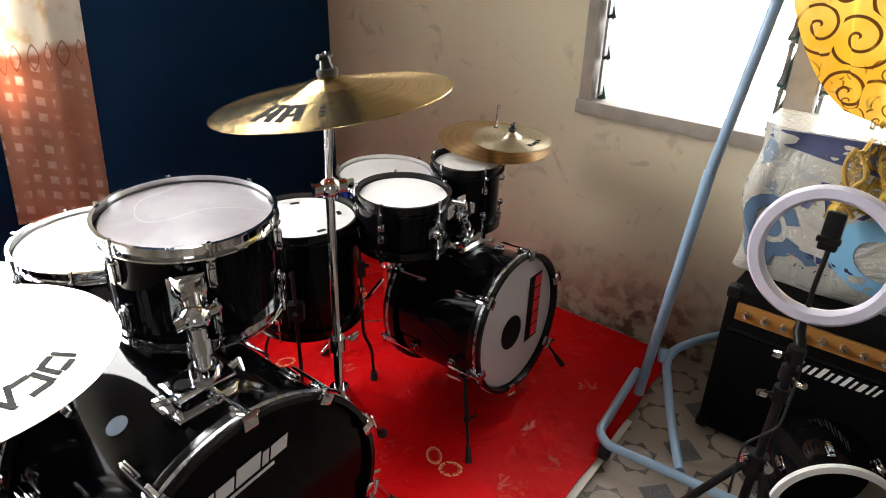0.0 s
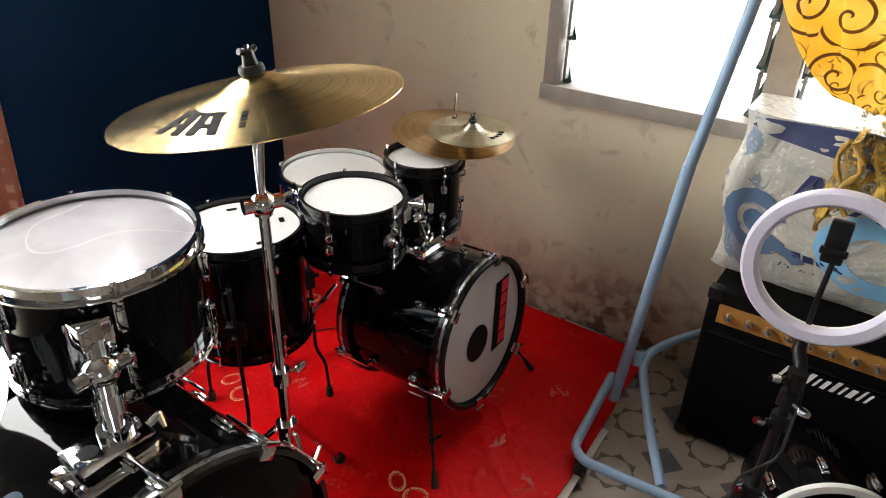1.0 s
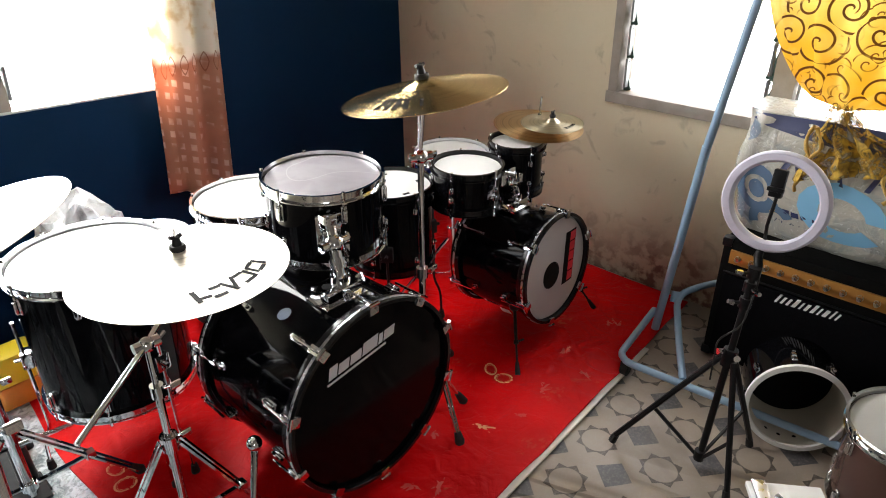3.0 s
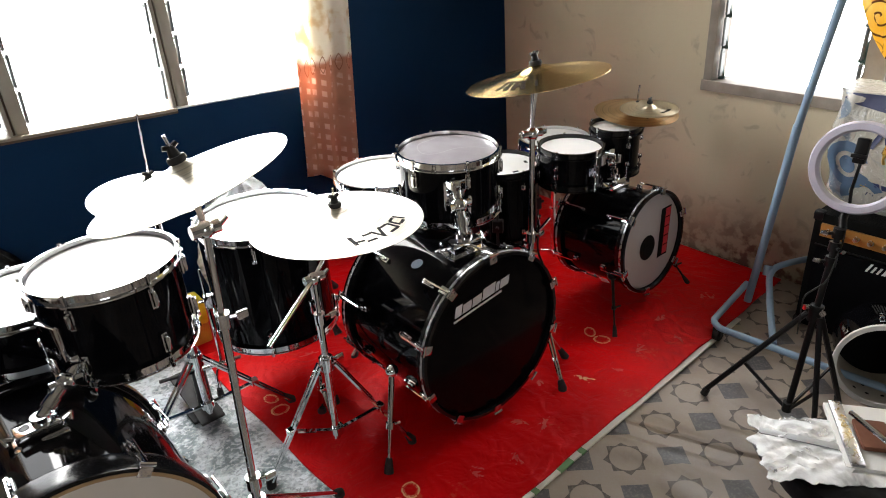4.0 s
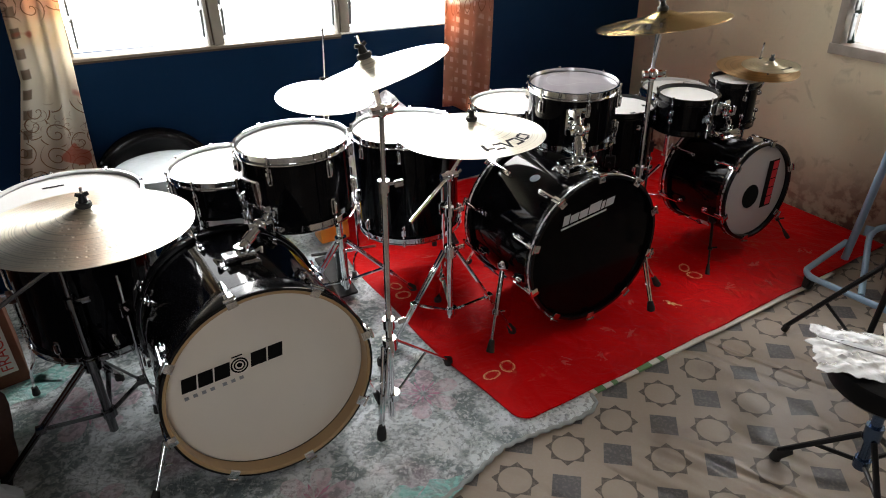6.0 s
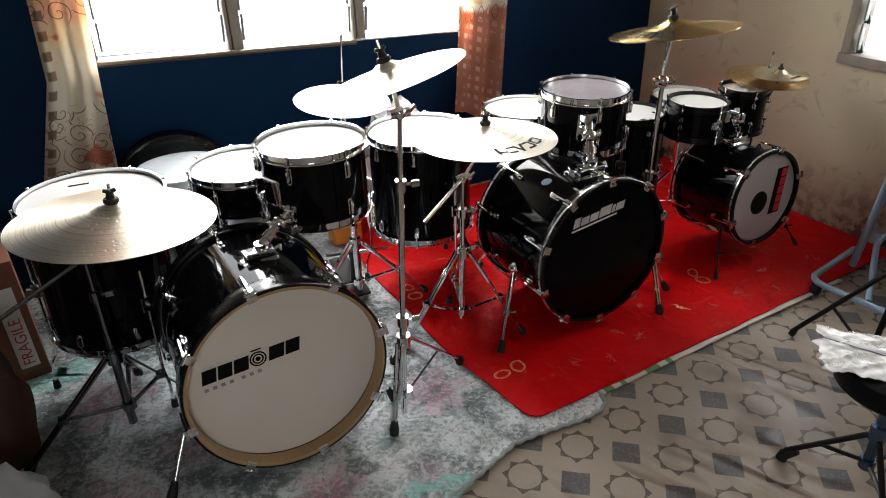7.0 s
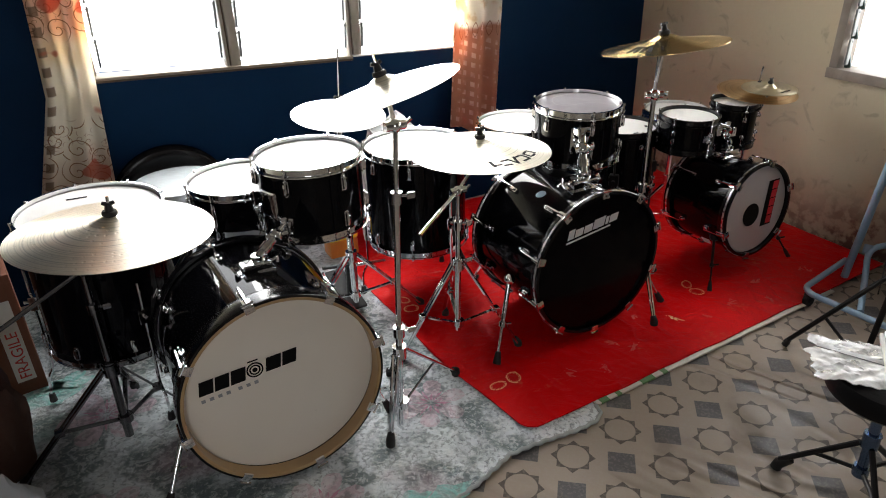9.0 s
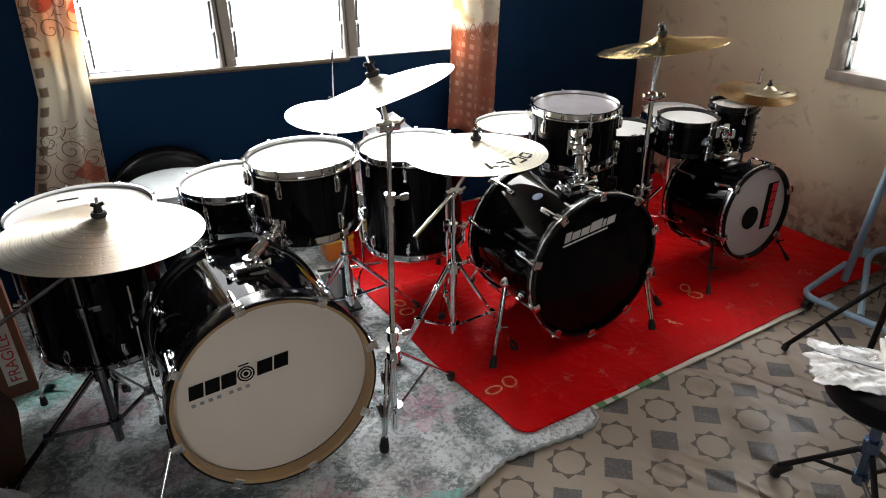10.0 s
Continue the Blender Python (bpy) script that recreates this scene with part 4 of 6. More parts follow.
BW = (-0.90, 0.84)      # window opening of the blue wall along x
CW = (-0.70, 0.792)     # window opening of the cream wall along y
wn_ob = wall_with_openings("wall_north", (XW, YB, 0), (XC + 0.15, YB + 0.15, ZC), 1, [(BW[0], BW[1], SILL_B, HEAD)], NAVY, "navy blue painted wall under and beside a window")
for v in wn_ob.data.vertices:
    if abs(v.co.z - SILL_B) < 1e-4 and BW[0] - 1e-4 < v.co.x < BW[1] + 1e-4:
        v.co.z -= SLOPE_B * (v.co.x - BW[0])
wall_with_openings("wall_east", (XC, YS, 0), (XC + 0.15, YB, ZC), 0, [(CW[0], CW[1], SILL_C, HEAD)], CREAM, "cream painted wall with smudges and damp stains low down")
# unseen south wall; the opening only lets the added fill lamp in
wall_with_openings("wall_south", (XW, YS - 0.15, 0), (XC + 0.15, YS, ZC), 1, [(-2.15, -1.25, 0.9, 2.1)], PLASTER, "unseen plain plastered wall with an opening added for a fill lamp")
wall_with_openings("wall_west", (XW - 0.15, YS - 0.15, 0), (XW, YB + 0.15, ZC), 0, [], PLASTER, "plain plastered wall")
structure("ceiling", box(B(), (XW - 0.15, YS - 0.15, ZC), (XC + 0.15, YB + 0.15, ZC + 0.1)), CEILING_PAINT, "plain pale ceiling", "ceiling")

# vinyl floor: one sheet with low creases
bm = B()
nx, ny = 240, 260


def near_line(x, y, pts):
    """Distance from a run of plan points."""
    best = 9.0
    for (ax, ay), (bx_, by_) in zip(pts, pts[1:]):
        dx, dy = bx_ - ax, by_ - ay
        t = min(1.0, max(0.0, ((x - ax) * dx + (y - ay) * dy) / (dx * dx + dy * dy)))
        best = min(best, math.hypot(x - ax - t * dx, y - ay - t * dy))
    return best


CREASES = [([(0.66, 0.26), (0.72, 0.16), (0.775, 0.04), (0.80, -0.10), (0.797, -0.28), (0.82, -0.45), (0.80, -0.80)], 0.013, 0.022),
           ([(0.98, 0.16), (1.02, 0.0), (0.99, -0.2), (1.03, -0.5)], 0.006, 0.03),
           ([(0.42, -0.12), (0.50, -0.25), (0.49, -0.45), (0.55, -0.8)], 0.006, 0.025),
           ([(0.22, -0.02), (0.30, -0.14), (0.31, -0.32)], 0.004, 0.02)]
vv = [[None] * (ny + 1) for _ in range(nx + 1)]
for i in range(nx + 1):
    for j in range(ny + 1):
        x, y = XW - 0.05 + (XC - XW + 0.1) * i / nx, YS - 0.05 + (YB - YS + 0.1) * j / ny
        u = x * 0.78 - y * 0.62
        z = 0.0035 * max(0, noise.noise((u * 7.0, (x * 0.62 + y * 0.78) * 1.1, 3.0)) - 0.12) * 2.2
        if -0.9 < y < 0.3 and 0.1 < x < 1.2:
            for run, hgt, wid in CREASES:
                z += hgt * math.exp(-(near_line(x, y, run) / wid) ** 2) * (0.75 + 0.5 * noise.noise((x * 6, y * 6, hgt * 900)))
        vv[i][j] = bm.verts.new((x, y, z - 0.003))
for i in range(nx):
    for j in range(ny):
        bm.faces.new((vv[i][j], vv[i + 1][j], vv[i + 1][j + 1], vv[i][j + 1]))
structure("floor", bm, VINYL, "creased vinyl floor printed with dark diamonds and ringed stars", "floor", True)
structure("floor_slab", box(B(), (XW - 0.15, YS - 0.15, -0.2), (XC + 0.15, YB + 0.15, -0.012)), PLASTER, "concrete floor slab", "floor")


# ---------- windows ----------
def window_set(name, axis, span, sill, head, mullions, label, sill_board=True):
    """A louvre window in a wall opening: frame, mullions with their metal channels and clips. axis 1: the blue wall, 0: the cream wall."""
    at = YB if axis == 1 else XC
    ob = thing(name, Matrix(), label, "window")
    ob["kind"] = "structure"

    def bx(bm, a0, a1, d0, d1, z0, z1, bev=0.004):
        lo = (a0, at + d0, z0) if axis == 1 else (at + d0, a0, z0)
        hi = (a1, at + d1, z1) if axis == 1 else (at + d1, a1, z1)
        return box(bm, lo, hi, None, bev)
    wood = WOOD_TRIM if axis == 1 else GREY_WOOD

    def low(a):
        return sill - (SLOPE_B * (a - span[0]) if axis == 1 else 0.0)

    def tilted(bm):
        if axis == 1:
            for v in bm.verts:
                v.co.z -= SLOPE_B * (v.co.x - span[0])
        return bm
    if axis == 1:
        part("window_sill", tilted(bx(B(), span[0] - 0.01, 0.215, -0.016, 0.10, sill - 0.010, sill + 0.005)), wood, ob, "weathered brown sill board")
        # this stretch is coloured white for the overexposed daylight on the sill
        part("window_sill", tilted(bx(B(), 0.219, span[1] + 0.01, -0.004, 0.10, sill - 0.002, sill + 0.006, 0.002)), WHITE_PRINT, ob, "sill whitened for the daylight on it")
        bm = tilted(bx(B(), span[0] - 0.008, 0.213, -0.0185, -0.008, sill - 0.015, sill - 0.006, 0.002))
        part("sill_edge", bm, DARK_WOOD, ob, "dark rotten lower edge")
    else:
        part("window_sill", bx(B(), span[0] - 0.01, span[1] + 0.01, -0.018, 0.10, sill - 0.022, sill + 0.022), wood, ob)
    part("head_rail", bx(B(), span[0], span[1], 0.02, 0.10, head - 0.05, head), wood, ob)
    for a in span:
        s = 1 if a == span[0] else -1
        lo, hi = sorted((a - s * 0.004, a + s * 0.034))
        part("side_jamb", bx(B(), lo, hi, -0.012, 0.10, low(a) + 0.012, head), wood, ob)
    first = None
    edges = []
    for a in mullions:
        if axis == 1:
            part("mullion", bx(B(), a - 0.012, a + 0.030, 0.004, 0.09, low(a), head - 0.05), TAUPE, ob)
            part("mullion_bar", bx(B(), a - 0.034, a - 0.021, -0.004, 0.05, low(a), head - 0.05, 0.003), TAUPE, ob, "pale steel bar")
            part("mullion_gap", bx(B(), a - 0.021, a - 0.012, 0.012, 0.08, low(a), head - 0.05, 0.001), DARK_WOOD, ob, "dark joint")
            edges += [a - 0.046, a + 0.038]
        else:
            part("mullion", bx(B(), a - 0.036, a + 0.036, 0.004, 0.09, sill + 0.02, head - 0.05), wood, ob)
            edges += [a - 0.052, a + 0.050]
    edges += [span[0] + 0.057, span[1] - 0.057]
    for a in edges:
        z = low(a) + 0.095
        while z < min(head, 1.75):
            if first is None:
                bm = B()
                box(bm, (-0.0045, -0.012, -0.056), (0.0045, 0.010, 0.056), pose(0, 0, 0, 4, 2, 0), 0.002)
                box(bm, (-0.008, -0.004, 0.040), (0.008, 0.006, 0.047), None, 0.002)
                first = part("louvre_clip", bm, CLIP_STEEL, ob)
                c = first
            else:
                c = share(first, "louvre_clip", Matrix(), ob)
            p = (a, at + 0.012, z) if axis == 1 else (at + 0.012, a, z)
            c.matrix_local = Matrix.Translation(p) @ (Matrix() if axis == 1 else Matrix.Rotation(radians(-90), 4, "Z"))
            z += 0.122
    if axis == 0:
        blade = None
        for a, s in ((span[1] - 0.040, -1), (mullions[0] + 0.040, 1), (mullions[0] - 0.040, -1)):
            z = sill + 0.075
            while z < min(head, 1.7):
                if blade is None:
                    bm = B()
                    lo_ = [bm.verts.new(p) for p in ((0, 0, -0.058), (0, 0.030, -0.048), (0, 0.012, 0.010), (0, 0, 0.050))]
                    hi_ = [bm.verts.new(v.co + Vector((0.006, 0, 0))) for v in lo_]
                    bm.faces.new(lo_[::-1])
                    bm.faces.new(hi_)
                    for q in range(4):
                        bm.faces.new((lo_[q], lo_[(q + 1) % 4], hi_[(q + 1) % 4], hi_[q]))
                    blade = part("blade_end", bm, BLADE_GLASS, ob, "dark green edge of a glass louvre", False)
                    c = blade
                else:
                    c = share(blade, "blade_end", Matrix(), ob)
                c.matrix_local = Matrix.Translation((at + 0.030, a, z)) @ Matrix.Diagonal((1, s, 1, 1))
                z += 0.122
    return ob


window_set("window_1", 1, BW, SILL_B, HEAD, (-0.325, 0.238), "louvre window with weathered wooden frame, white daylight outside")
window_set("window_2", 0, CW, SILL_C, HEAD, (0.165, -0.42), "louvre window with grey painted frame, white daylight outside")
sky_card = tagged(part("backdrop", box(B(), (-6, 6.0, -1), (6, 6.05, 7)), mat("white_haze", (0.9, 0.9, 0.9), 1.0), None), "bright white hazy sky outside the windows", "sky", "", "structure")
glow = bpy.data.materials.new("hazy_sky_glow")
glow.use_nodes = True
gb = glow.node_tree.nodes["Principled BSDF"]
gb.inputs["Base Color"].default_value = (0.9, 0.93, 0.97, 1)
gb.inputs["Emission Color"].default_value = (1, 1, 1, 1)
gb.inputs["Emission Strength"].default_value = 5.0
sky_card.data.materials[0] = glow
side_card = tagged(new("backdrop", sky_card.data), "bright white hazy sky outside the windows", "sky", "", "structure")
side_card.matrix_world = pose(0, 0, 0, 0, 0, -90)


# ---------- cloth ----------
def curtain(name, p0, p1, z0, z1, pleats, depth, material, label, gather=0.0, wob=0.02, seed=0, top_shift=0.0, fall=0.0):
    """A hanging pleated sheet from p0 to p1 (plan), z0 to z1; gather narrows it upward."""
    p0, p1 = Vector((*p0, 0)), Vector((*p1, 0))
    d = p1 - p0
    nrm = Vector((d.y, -d.x, 0)).normalized()
    n, k = 90, 40
    bm = B()
    rows = []
    for j in range(k + 1):
        v = j / k
        row = []
        for i in range(n + 1):
            u = i / n
            uu = u + 0.03 * noise.noise((u * 4, v * 1.5, seed))
            ph = 2 * math.pi * pleats * (u + 0.05 * noise.noise((u * 3, v * 0.8, seed + 5)))
            off = depth * math.sin(ph) * (0.75 + 0.35 * noise.noise((u * 5, v * 2, seed + 9))) + wob * noise.noise((u * 2, v * 2.5, seed + 2))
            p = p0 + d * uu + d.normalized() * (top_shift * v + gather * (1 - u) * min(1.0, v / 0.25)) + nrm * off
            row.append(bm.verts.new((p.x, p.y, z0 + (z1 - z0) * v + (0.012 * math.sin(ph * 0.5) - fall * (u - 0.5)) * (1 - v))))
        rows.append(row)
    for a, b in zip(rows, rows[1:]):
        for i in range(n):
            bm.faces.new((a[i], a[i + 1], b[i + 1], b[i]))
    ob = tagged(part(name, bm, material, None), label, "curtain")
    so = ob.modifiers.new("thickness", "SOLIDIFY")
    so.thickness = 0.0016
    return ob


curtain("curtain", (0.685, 1.90), (0.962, 1.90), 0.415, 2.15, 2.6, 0.017, CURTAIN_R, "terracotta and beige curtain with paler woven squares", seed=3, top_shift=0.11, fall=0.085)
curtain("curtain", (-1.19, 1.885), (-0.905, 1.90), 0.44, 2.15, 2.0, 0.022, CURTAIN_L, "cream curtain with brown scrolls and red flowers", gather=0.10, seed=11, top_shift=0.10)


rod = thing("curtain_rod", Matrix.Translation((0, 1.90, 2.15)), "plain steel curtain rod over the window of the blue wall", "curtain rod")
part("rod", tube(B(), [(-1.30, 0, 0), (1.20, 0, 0)], 0.010, 12), CHROME_DULL, rod)
for x in (-1.25, 1.16):
    part("bracket", box(B(), (x - 0.012, -0.012, -0.012), (x + 0.012, YB - 1.90 + 0.002, 0.012), None, 0.003), CHROME_DULL, rod)


# ---------- floor coverings ----------
def sheet(name, corners, material, label, category, nx, ny, thick, amp, freq, z0, edge=None, seed=0, height=None):
    """A lying sheet over four plan corners, with low folds; edge(u, v) may shift a point in plan."""
    c = [Vector((*p, 0)) for p in corners]
    bm = B()
    g = []
    for i in range(nx + 1):
        row = []
        for j in range(ny + 1):
            u, v = i / nx, j / ny
            p = (c[0] * (1 - u) + c[1] * u) * (1 - v) + (c[3] * (1 - u) + c[2] * u) * v
            if edge:
                p += Vector((*edge(u, v), 0))
            h = height(p.x, p.y) if height else amp * abs(noise.noise((p.x * freq, p.y * freq * 0.8, seed))) + amp * 0.6 * abs(noise.noise((p.x * freq * 2.7 + p.y * 2, p.y * freq * 2.1, seed + 4)))
            row.append(bm.verts.new((p.x, p.y, z0 + thick + h)))
        g.append(row)
    for i in range(nx):
        for j in range(ny):
            bm.faces.new((g[i][j], g[i + 1][j], g[i + 1][j + 1], g[i][j + 1]))
    border = [g[i][0] for i in range(nx + 1)] + [g[nx][j] for j in range(1, ny + 1)] + [g[i][ny] for i in range(nx - 1, -1, -1)] + [g[0][j] for j in range(ny - 1, 0, -1)]
    low = [bm.verts.new((v.co.x, v.co.y, z0)) for v in border]
    m = len(border)
    for i in range(m):
        bm.faces.new((border[i], low[i], low[(i + 1) % m], border[(i + 1) % m]))
    bmesh.ops.recalc_face_normals(bm, faces=bm.faces)
    return tagged(part(name, bm, material, None), label, category)


RUG_EDGE = [(-1.95, 0.02), (-1.6, 0.10), (-1.3, 0.05), (-1.05, 0.12), (-0.8, 0.06), (-0.6, 0.10), (-0.45, 0.075), (-0.321, 0.127), (-0.214, 0.153),
            (-0.14, 0.178), (-0.075, 0.201), (0.0, 0.199), (0.086, 0.191), (0.16, 0.182), (0.226, 0.183), (0.258, 0.190), (0.284, 0.212), (0.292, 0.245)]


def edge_y(x):
    for (xa, ya), (xb, yb) in zip(RUG_EDGE, RUG_EDGE[1:]):
        if xa <= x <= xb:
            t = (x - xa) / (xb - xa)
            return ya + (yb - ya) * t + 0.003 * math.sin(x * 150)
    return RUG_EDGE[-1][1]


def rug_edge(u, v):
    x = -1.95 + 2.242 * u
    return (0.0, edge_y(x) * (1 - v))


rug = sheet("rug", [(-1.95, 0.0), (0.292, 0.0), (0.292, 1.93), (-1.95, 1.93)], RUG, "grey quilted rug with pink flowers and a scalloped edge", "rug", 150, 110, 0.003, 0.003, 6, 0.002, rug_edge, 3)
edge_pts = [Vector((-1.95 + 2.242 * i / 220, edge_y(-1.95 + 2.242 * i / 220), 0.008)) for i in range(221)]
part("binding", tube(B(), edge_pts, 0.0065, 6), BINDING, rug, "stitched pale binding")
for k, (fx, fy, fr) in enumerate(((-0.17, 0.525, 0.13), (-0.62, 0.30, 0.12), (-1.12, 1.02, 0.16), (-1.15, 0.55, 0.13))):
    bm = B()
    for j in range(6):
        a = j * math.pi / 3 + k
        e, t = polar(a, 1), polar(a + math.pi / 2, 1)
        outline = []
        for q in range(14):
            th = 2 * math.pi * q / 14
            rr = fr * (0.52 + (0.42 + 0.10 * noise.noise((j * 1.7, k, 0.5))) * math.cos(th)) * (1 + 0.10 * noise.noise((q * 0.9, j, k)))
            outline.append(Vector((fx, fy, 0)) + e * rr + t * fr * 0.36 * math.sin(th) * (0.6 + 0.4 * math.cos(th)))
        vs = [bm.verts.new((p.x, p.y, 0.0102 + 0.0003 * j)) for p in outline]
        bm.faces.new(vs)
    part("flower_print", bm, PETAL, rug, "faded pink flower", False)
    bm = B()
    for j in range(12):
        a = j * math.pi / 6 + k
        e, t = polar(a, 1), polar(a + math.pi / 2, 1)
        ln = fr * (0.55 if j % 2 else 0.36)
        c0 = Vector((fx, fy, 0))
        bm.faces.new([bm.verts.new((p.x, p.y, 0.0124)) for p in (c0 + e * 0.008, c0 + e * ln * 0.6 + t * 0.006, c0 + e * ln, c0 + e * ln * 0.6 - t * 0.006)])
    part("flower_heart", bm, PETAL_DEEP, rug, "deep pink veins", False)
for k, (fx, fy, fr) in enumerate(((-0.30, 0.155, 0.06), (-0.40, 0.19, 0.045), (-1.30, 1.23, 0.10), (-1.22, 1.28, 0.07))):
    bm = B()
    bm.faces.new([bm.verts.new((fx + fr * (1 + 0.35 * math.sin(5 * q * 0.314 + k)) * math.cos(q * 0.314), fy + fr * 0.7 * (1 + 0.3 * math.cos(3 * q * 0.314 + k)) * math.sin(q * 0.314), 0.0100)) for q in range(20)])
    part("dye_patch", bm, TEAL_DYE, rug, "teal dyed leaf", False)

def mat_height(x, y):
    """Low folds and sharper small creases of the red mat."""
    h = 0.0035 * abs(noise.noise((x * 6, y * 5, 8.0)))
    for f, k, amp in ((7.0, 5, 0.0056), (15.0, 4, 0.0044)):
        n1 = noise.noise((x * f + 0.8 * noise.noise((x * 4, y * 4, k)), y * f * 0.75, k + 0.5))
        h += amp * max(0.0, 1 - abs(n1) * 3.2) ** 2 * (0.5 + noise.noise((x * 2.5, y * 2.5, k + 9.0)))
    return max(0.0, h)


def mat_edge(u, v):
    # the free corner is rounded off
    a, b, cr = u * 1.955, v * 1.68, 0.055
    p, q = max(0.0, 1 - a / cr), max(0.0, 1 - b / cr)
    rx, ry = cr * p * (1 - math.sqrt(1 - q * q / 2)), cr * q * (1 - math.sqrt(1 - p * p / 2))
    return (rx + (-0.045 * math.sin(math.pi * min(1.0, v * 1.15)) ** 0.8 + 0.006 * math.sin(v * 17)) * (1 - u),
            ry + (0.002 * math.sin(u * 23) + 0.0015 * math.sin(u * 51)) * (1 - v))


red = sheet("floor_mat", [(0.030, 0.248), (1.985, 0.327), (2.012, 1.93), (-0.035, 1.93)], RED, "red mat printed with gold rings, creased", "mat", 300, 250, 0.003, 0, 6, 0.0105, mat_edge, 8, mat_height)
MAT_TOP = 0.0105 + 0.003 + 0.0012


def on_mat(bm, x, y):
    return bm.verts.new((x, y, MAT_TOP + mat_height(x, y)))


RINGS = [((0.066, 0.481), (0.136, 0.492)), ((1.118, 0.640), (1.108, 0.576)), ((0.034, 1.150), (0.030, 1.075)), ((1.123, 1.265), (1.096, 1.200)), ((0.62, 1.45), (0.67, 1.42)), ((1.55, 1.45), (1.57, 1.39))]
for k, pair in enumerate(RINGS):
    for s, (cx, cy) in enumerate(pair):
        bm = B()
        n = 44
        for ra, rb, wave in ((0.032, 0.0258, 0), (0.0235, 0.0216, 1)):
            o, i_ = [], []
            for q in range(n):
                th = 2 * math.pi * q / n
                e = Vector((math.cos(th), (0.66, 0.82)[s] * math.sin(th), 0))
                e.rotate(Euler((0, 0, k * 0.9 + s * 1.1)))
                jit = 1 + 0.10 * noise.noise((q * 0.5, k, s))
                o.append(on_mat(bm, cx + e.x * ra * jit, cy + e.y * ra * jit))
                i_.append(on_mat(bm, cx + e.x * rb * jit, cy + e.y * rb * jit))
            for q in range(n):
                if (wave and q % 4 == 0) or noise.noise((q * 0.8, k * 3.1, s)) > 0.33:
                    continue
                bm.faces.new((o[q], o[(q + 1) % n], i_[(q + 1) % n], i_[q]))
        part("ring_print", bm, GOLD_PRINT, red, "gold printed ring", False)
# faded leaves printed on the mat
for k, (cx, cy, ln) in enumerate(((0.538, 0.479, 0.05), (0.606, 0.389, 0.055), (0.902, 0.472, 0.05), (1.158, 0.458, 0.045), (1.638, 0.465, 0.05), (0.33, 0.40, 0.045), (1.40, 0.52, 0.05), (1.30, 0.40, 0.045), (0.25, 1.28, 0.05),
                                  (0.45, 0.36, 0.04), (1.75, 0.75, 0.05), (1.22, 1.10, 0.045), (0.75, 0.55, 0.03), (1.02, 0.42, 0.035))):
    bm = B()
    for j in range(4):
        a0 = k * 1.7 + (j - 1.5) * 0.55
        e, t = polar(a0, 1), polar(a0 + math.pi / 2, 1)
        left, right = [], []
        for q in range(9):
            f = q / 8
            c = Vector((cx, cy, 0)) + e * ln * (0.15 + 0.85 * f) * (1 - 0.15 * j) + t * ln * 0.25 * math.sin(f * 3 + k + j)
            w = 0.0060 * math.sin(math.pi * min(0.98, f + 0.05)) + 0.0006
            left.append(on_mat(bm, *(c + t * w).xy))
            right.append(on_mat(bm, *(c - t * w).xy))
        for q in range(8):
            if noise.noise((q * 0.9, j * 2.0, k * 1.3)) < 0.25:
                bm.faces.new((left[q], left[q + 1], right[q + 1], right[q]))
    part("leaf_print", bm, GOLD_PRINT if k == 2 else LEAF_PRINT, red, "faded printed leaf", False)
EDGE_M = Matrix.Translation((0.30, 0.2585, 0)) @ Matrix.Rotation(math.atan2(0.077, 1.92), 4, "Z")
tape = tagged(part("floor_tape", box(B(), (0, -0.017, 0.0035), (1.30, 0.02, 0.0095), EDGE_M), TAPE, None, "", False), "dirty white tape along the edge of the red mat", "tape")
for a, w in ((0.015, 0.035), (0.085, 0.02), (0.20, 0.06), (0.30, 0.022)):
    part("green_piece", box(B(), (a, -0.0185, 0.004), (a + w, 0.0205, 0.0105), EDGE_M), TAPE_GREEN, tape, "green tape piece", False)
FLOOR = 0.0155      # top of the coverings


# ---------- the black kit with the black front head ----------
def wordmark(ob, m, widths, h, slant, material, gap=0.006, z=0.0, under=False, even=False):
    """A brand mark as plain slanted blocks in a row, centred on m."""
    total = sum(widths) + gap * (len(widths) - 1)
    x = -total / 2
    for k, w in enumerate(widths):
        hh = h * (1.0 if even or k % 3 == 0 else 0.8)
        bm = B()
        vs = [bm.verts.new(m @ Vector((x + a * w + slant * b * hh, b * hh, z))) for a, b in ((0, 0), (1, 0), (1, 1), (0, 1))]
        bm.faces.new(vs)
        part("mark", bm, material, ob, "", False)
        x += w + gap
    if under:
        bm = B()
        bm.faces.new([bm.verts.new(m @ Vector(p)) for p in ((-total / 2 - 0.006, -0.014, z), (total / 2 - 0.03, -0.014, z), (total / 2 - 0.03, -0.007, z), (-total / 2 - 0.006, -0.007, z))])
        part("mark", bm, material, ob, "", False)


def disc(r, z, m=None, n=40, r0=0.0):
    bm = B()
    if r0 <= 0:
        return lathe(bm, [(0, z), (r, z)], n, m)
    return lathe(bm, [(r0, z), (r, z)], n, m)


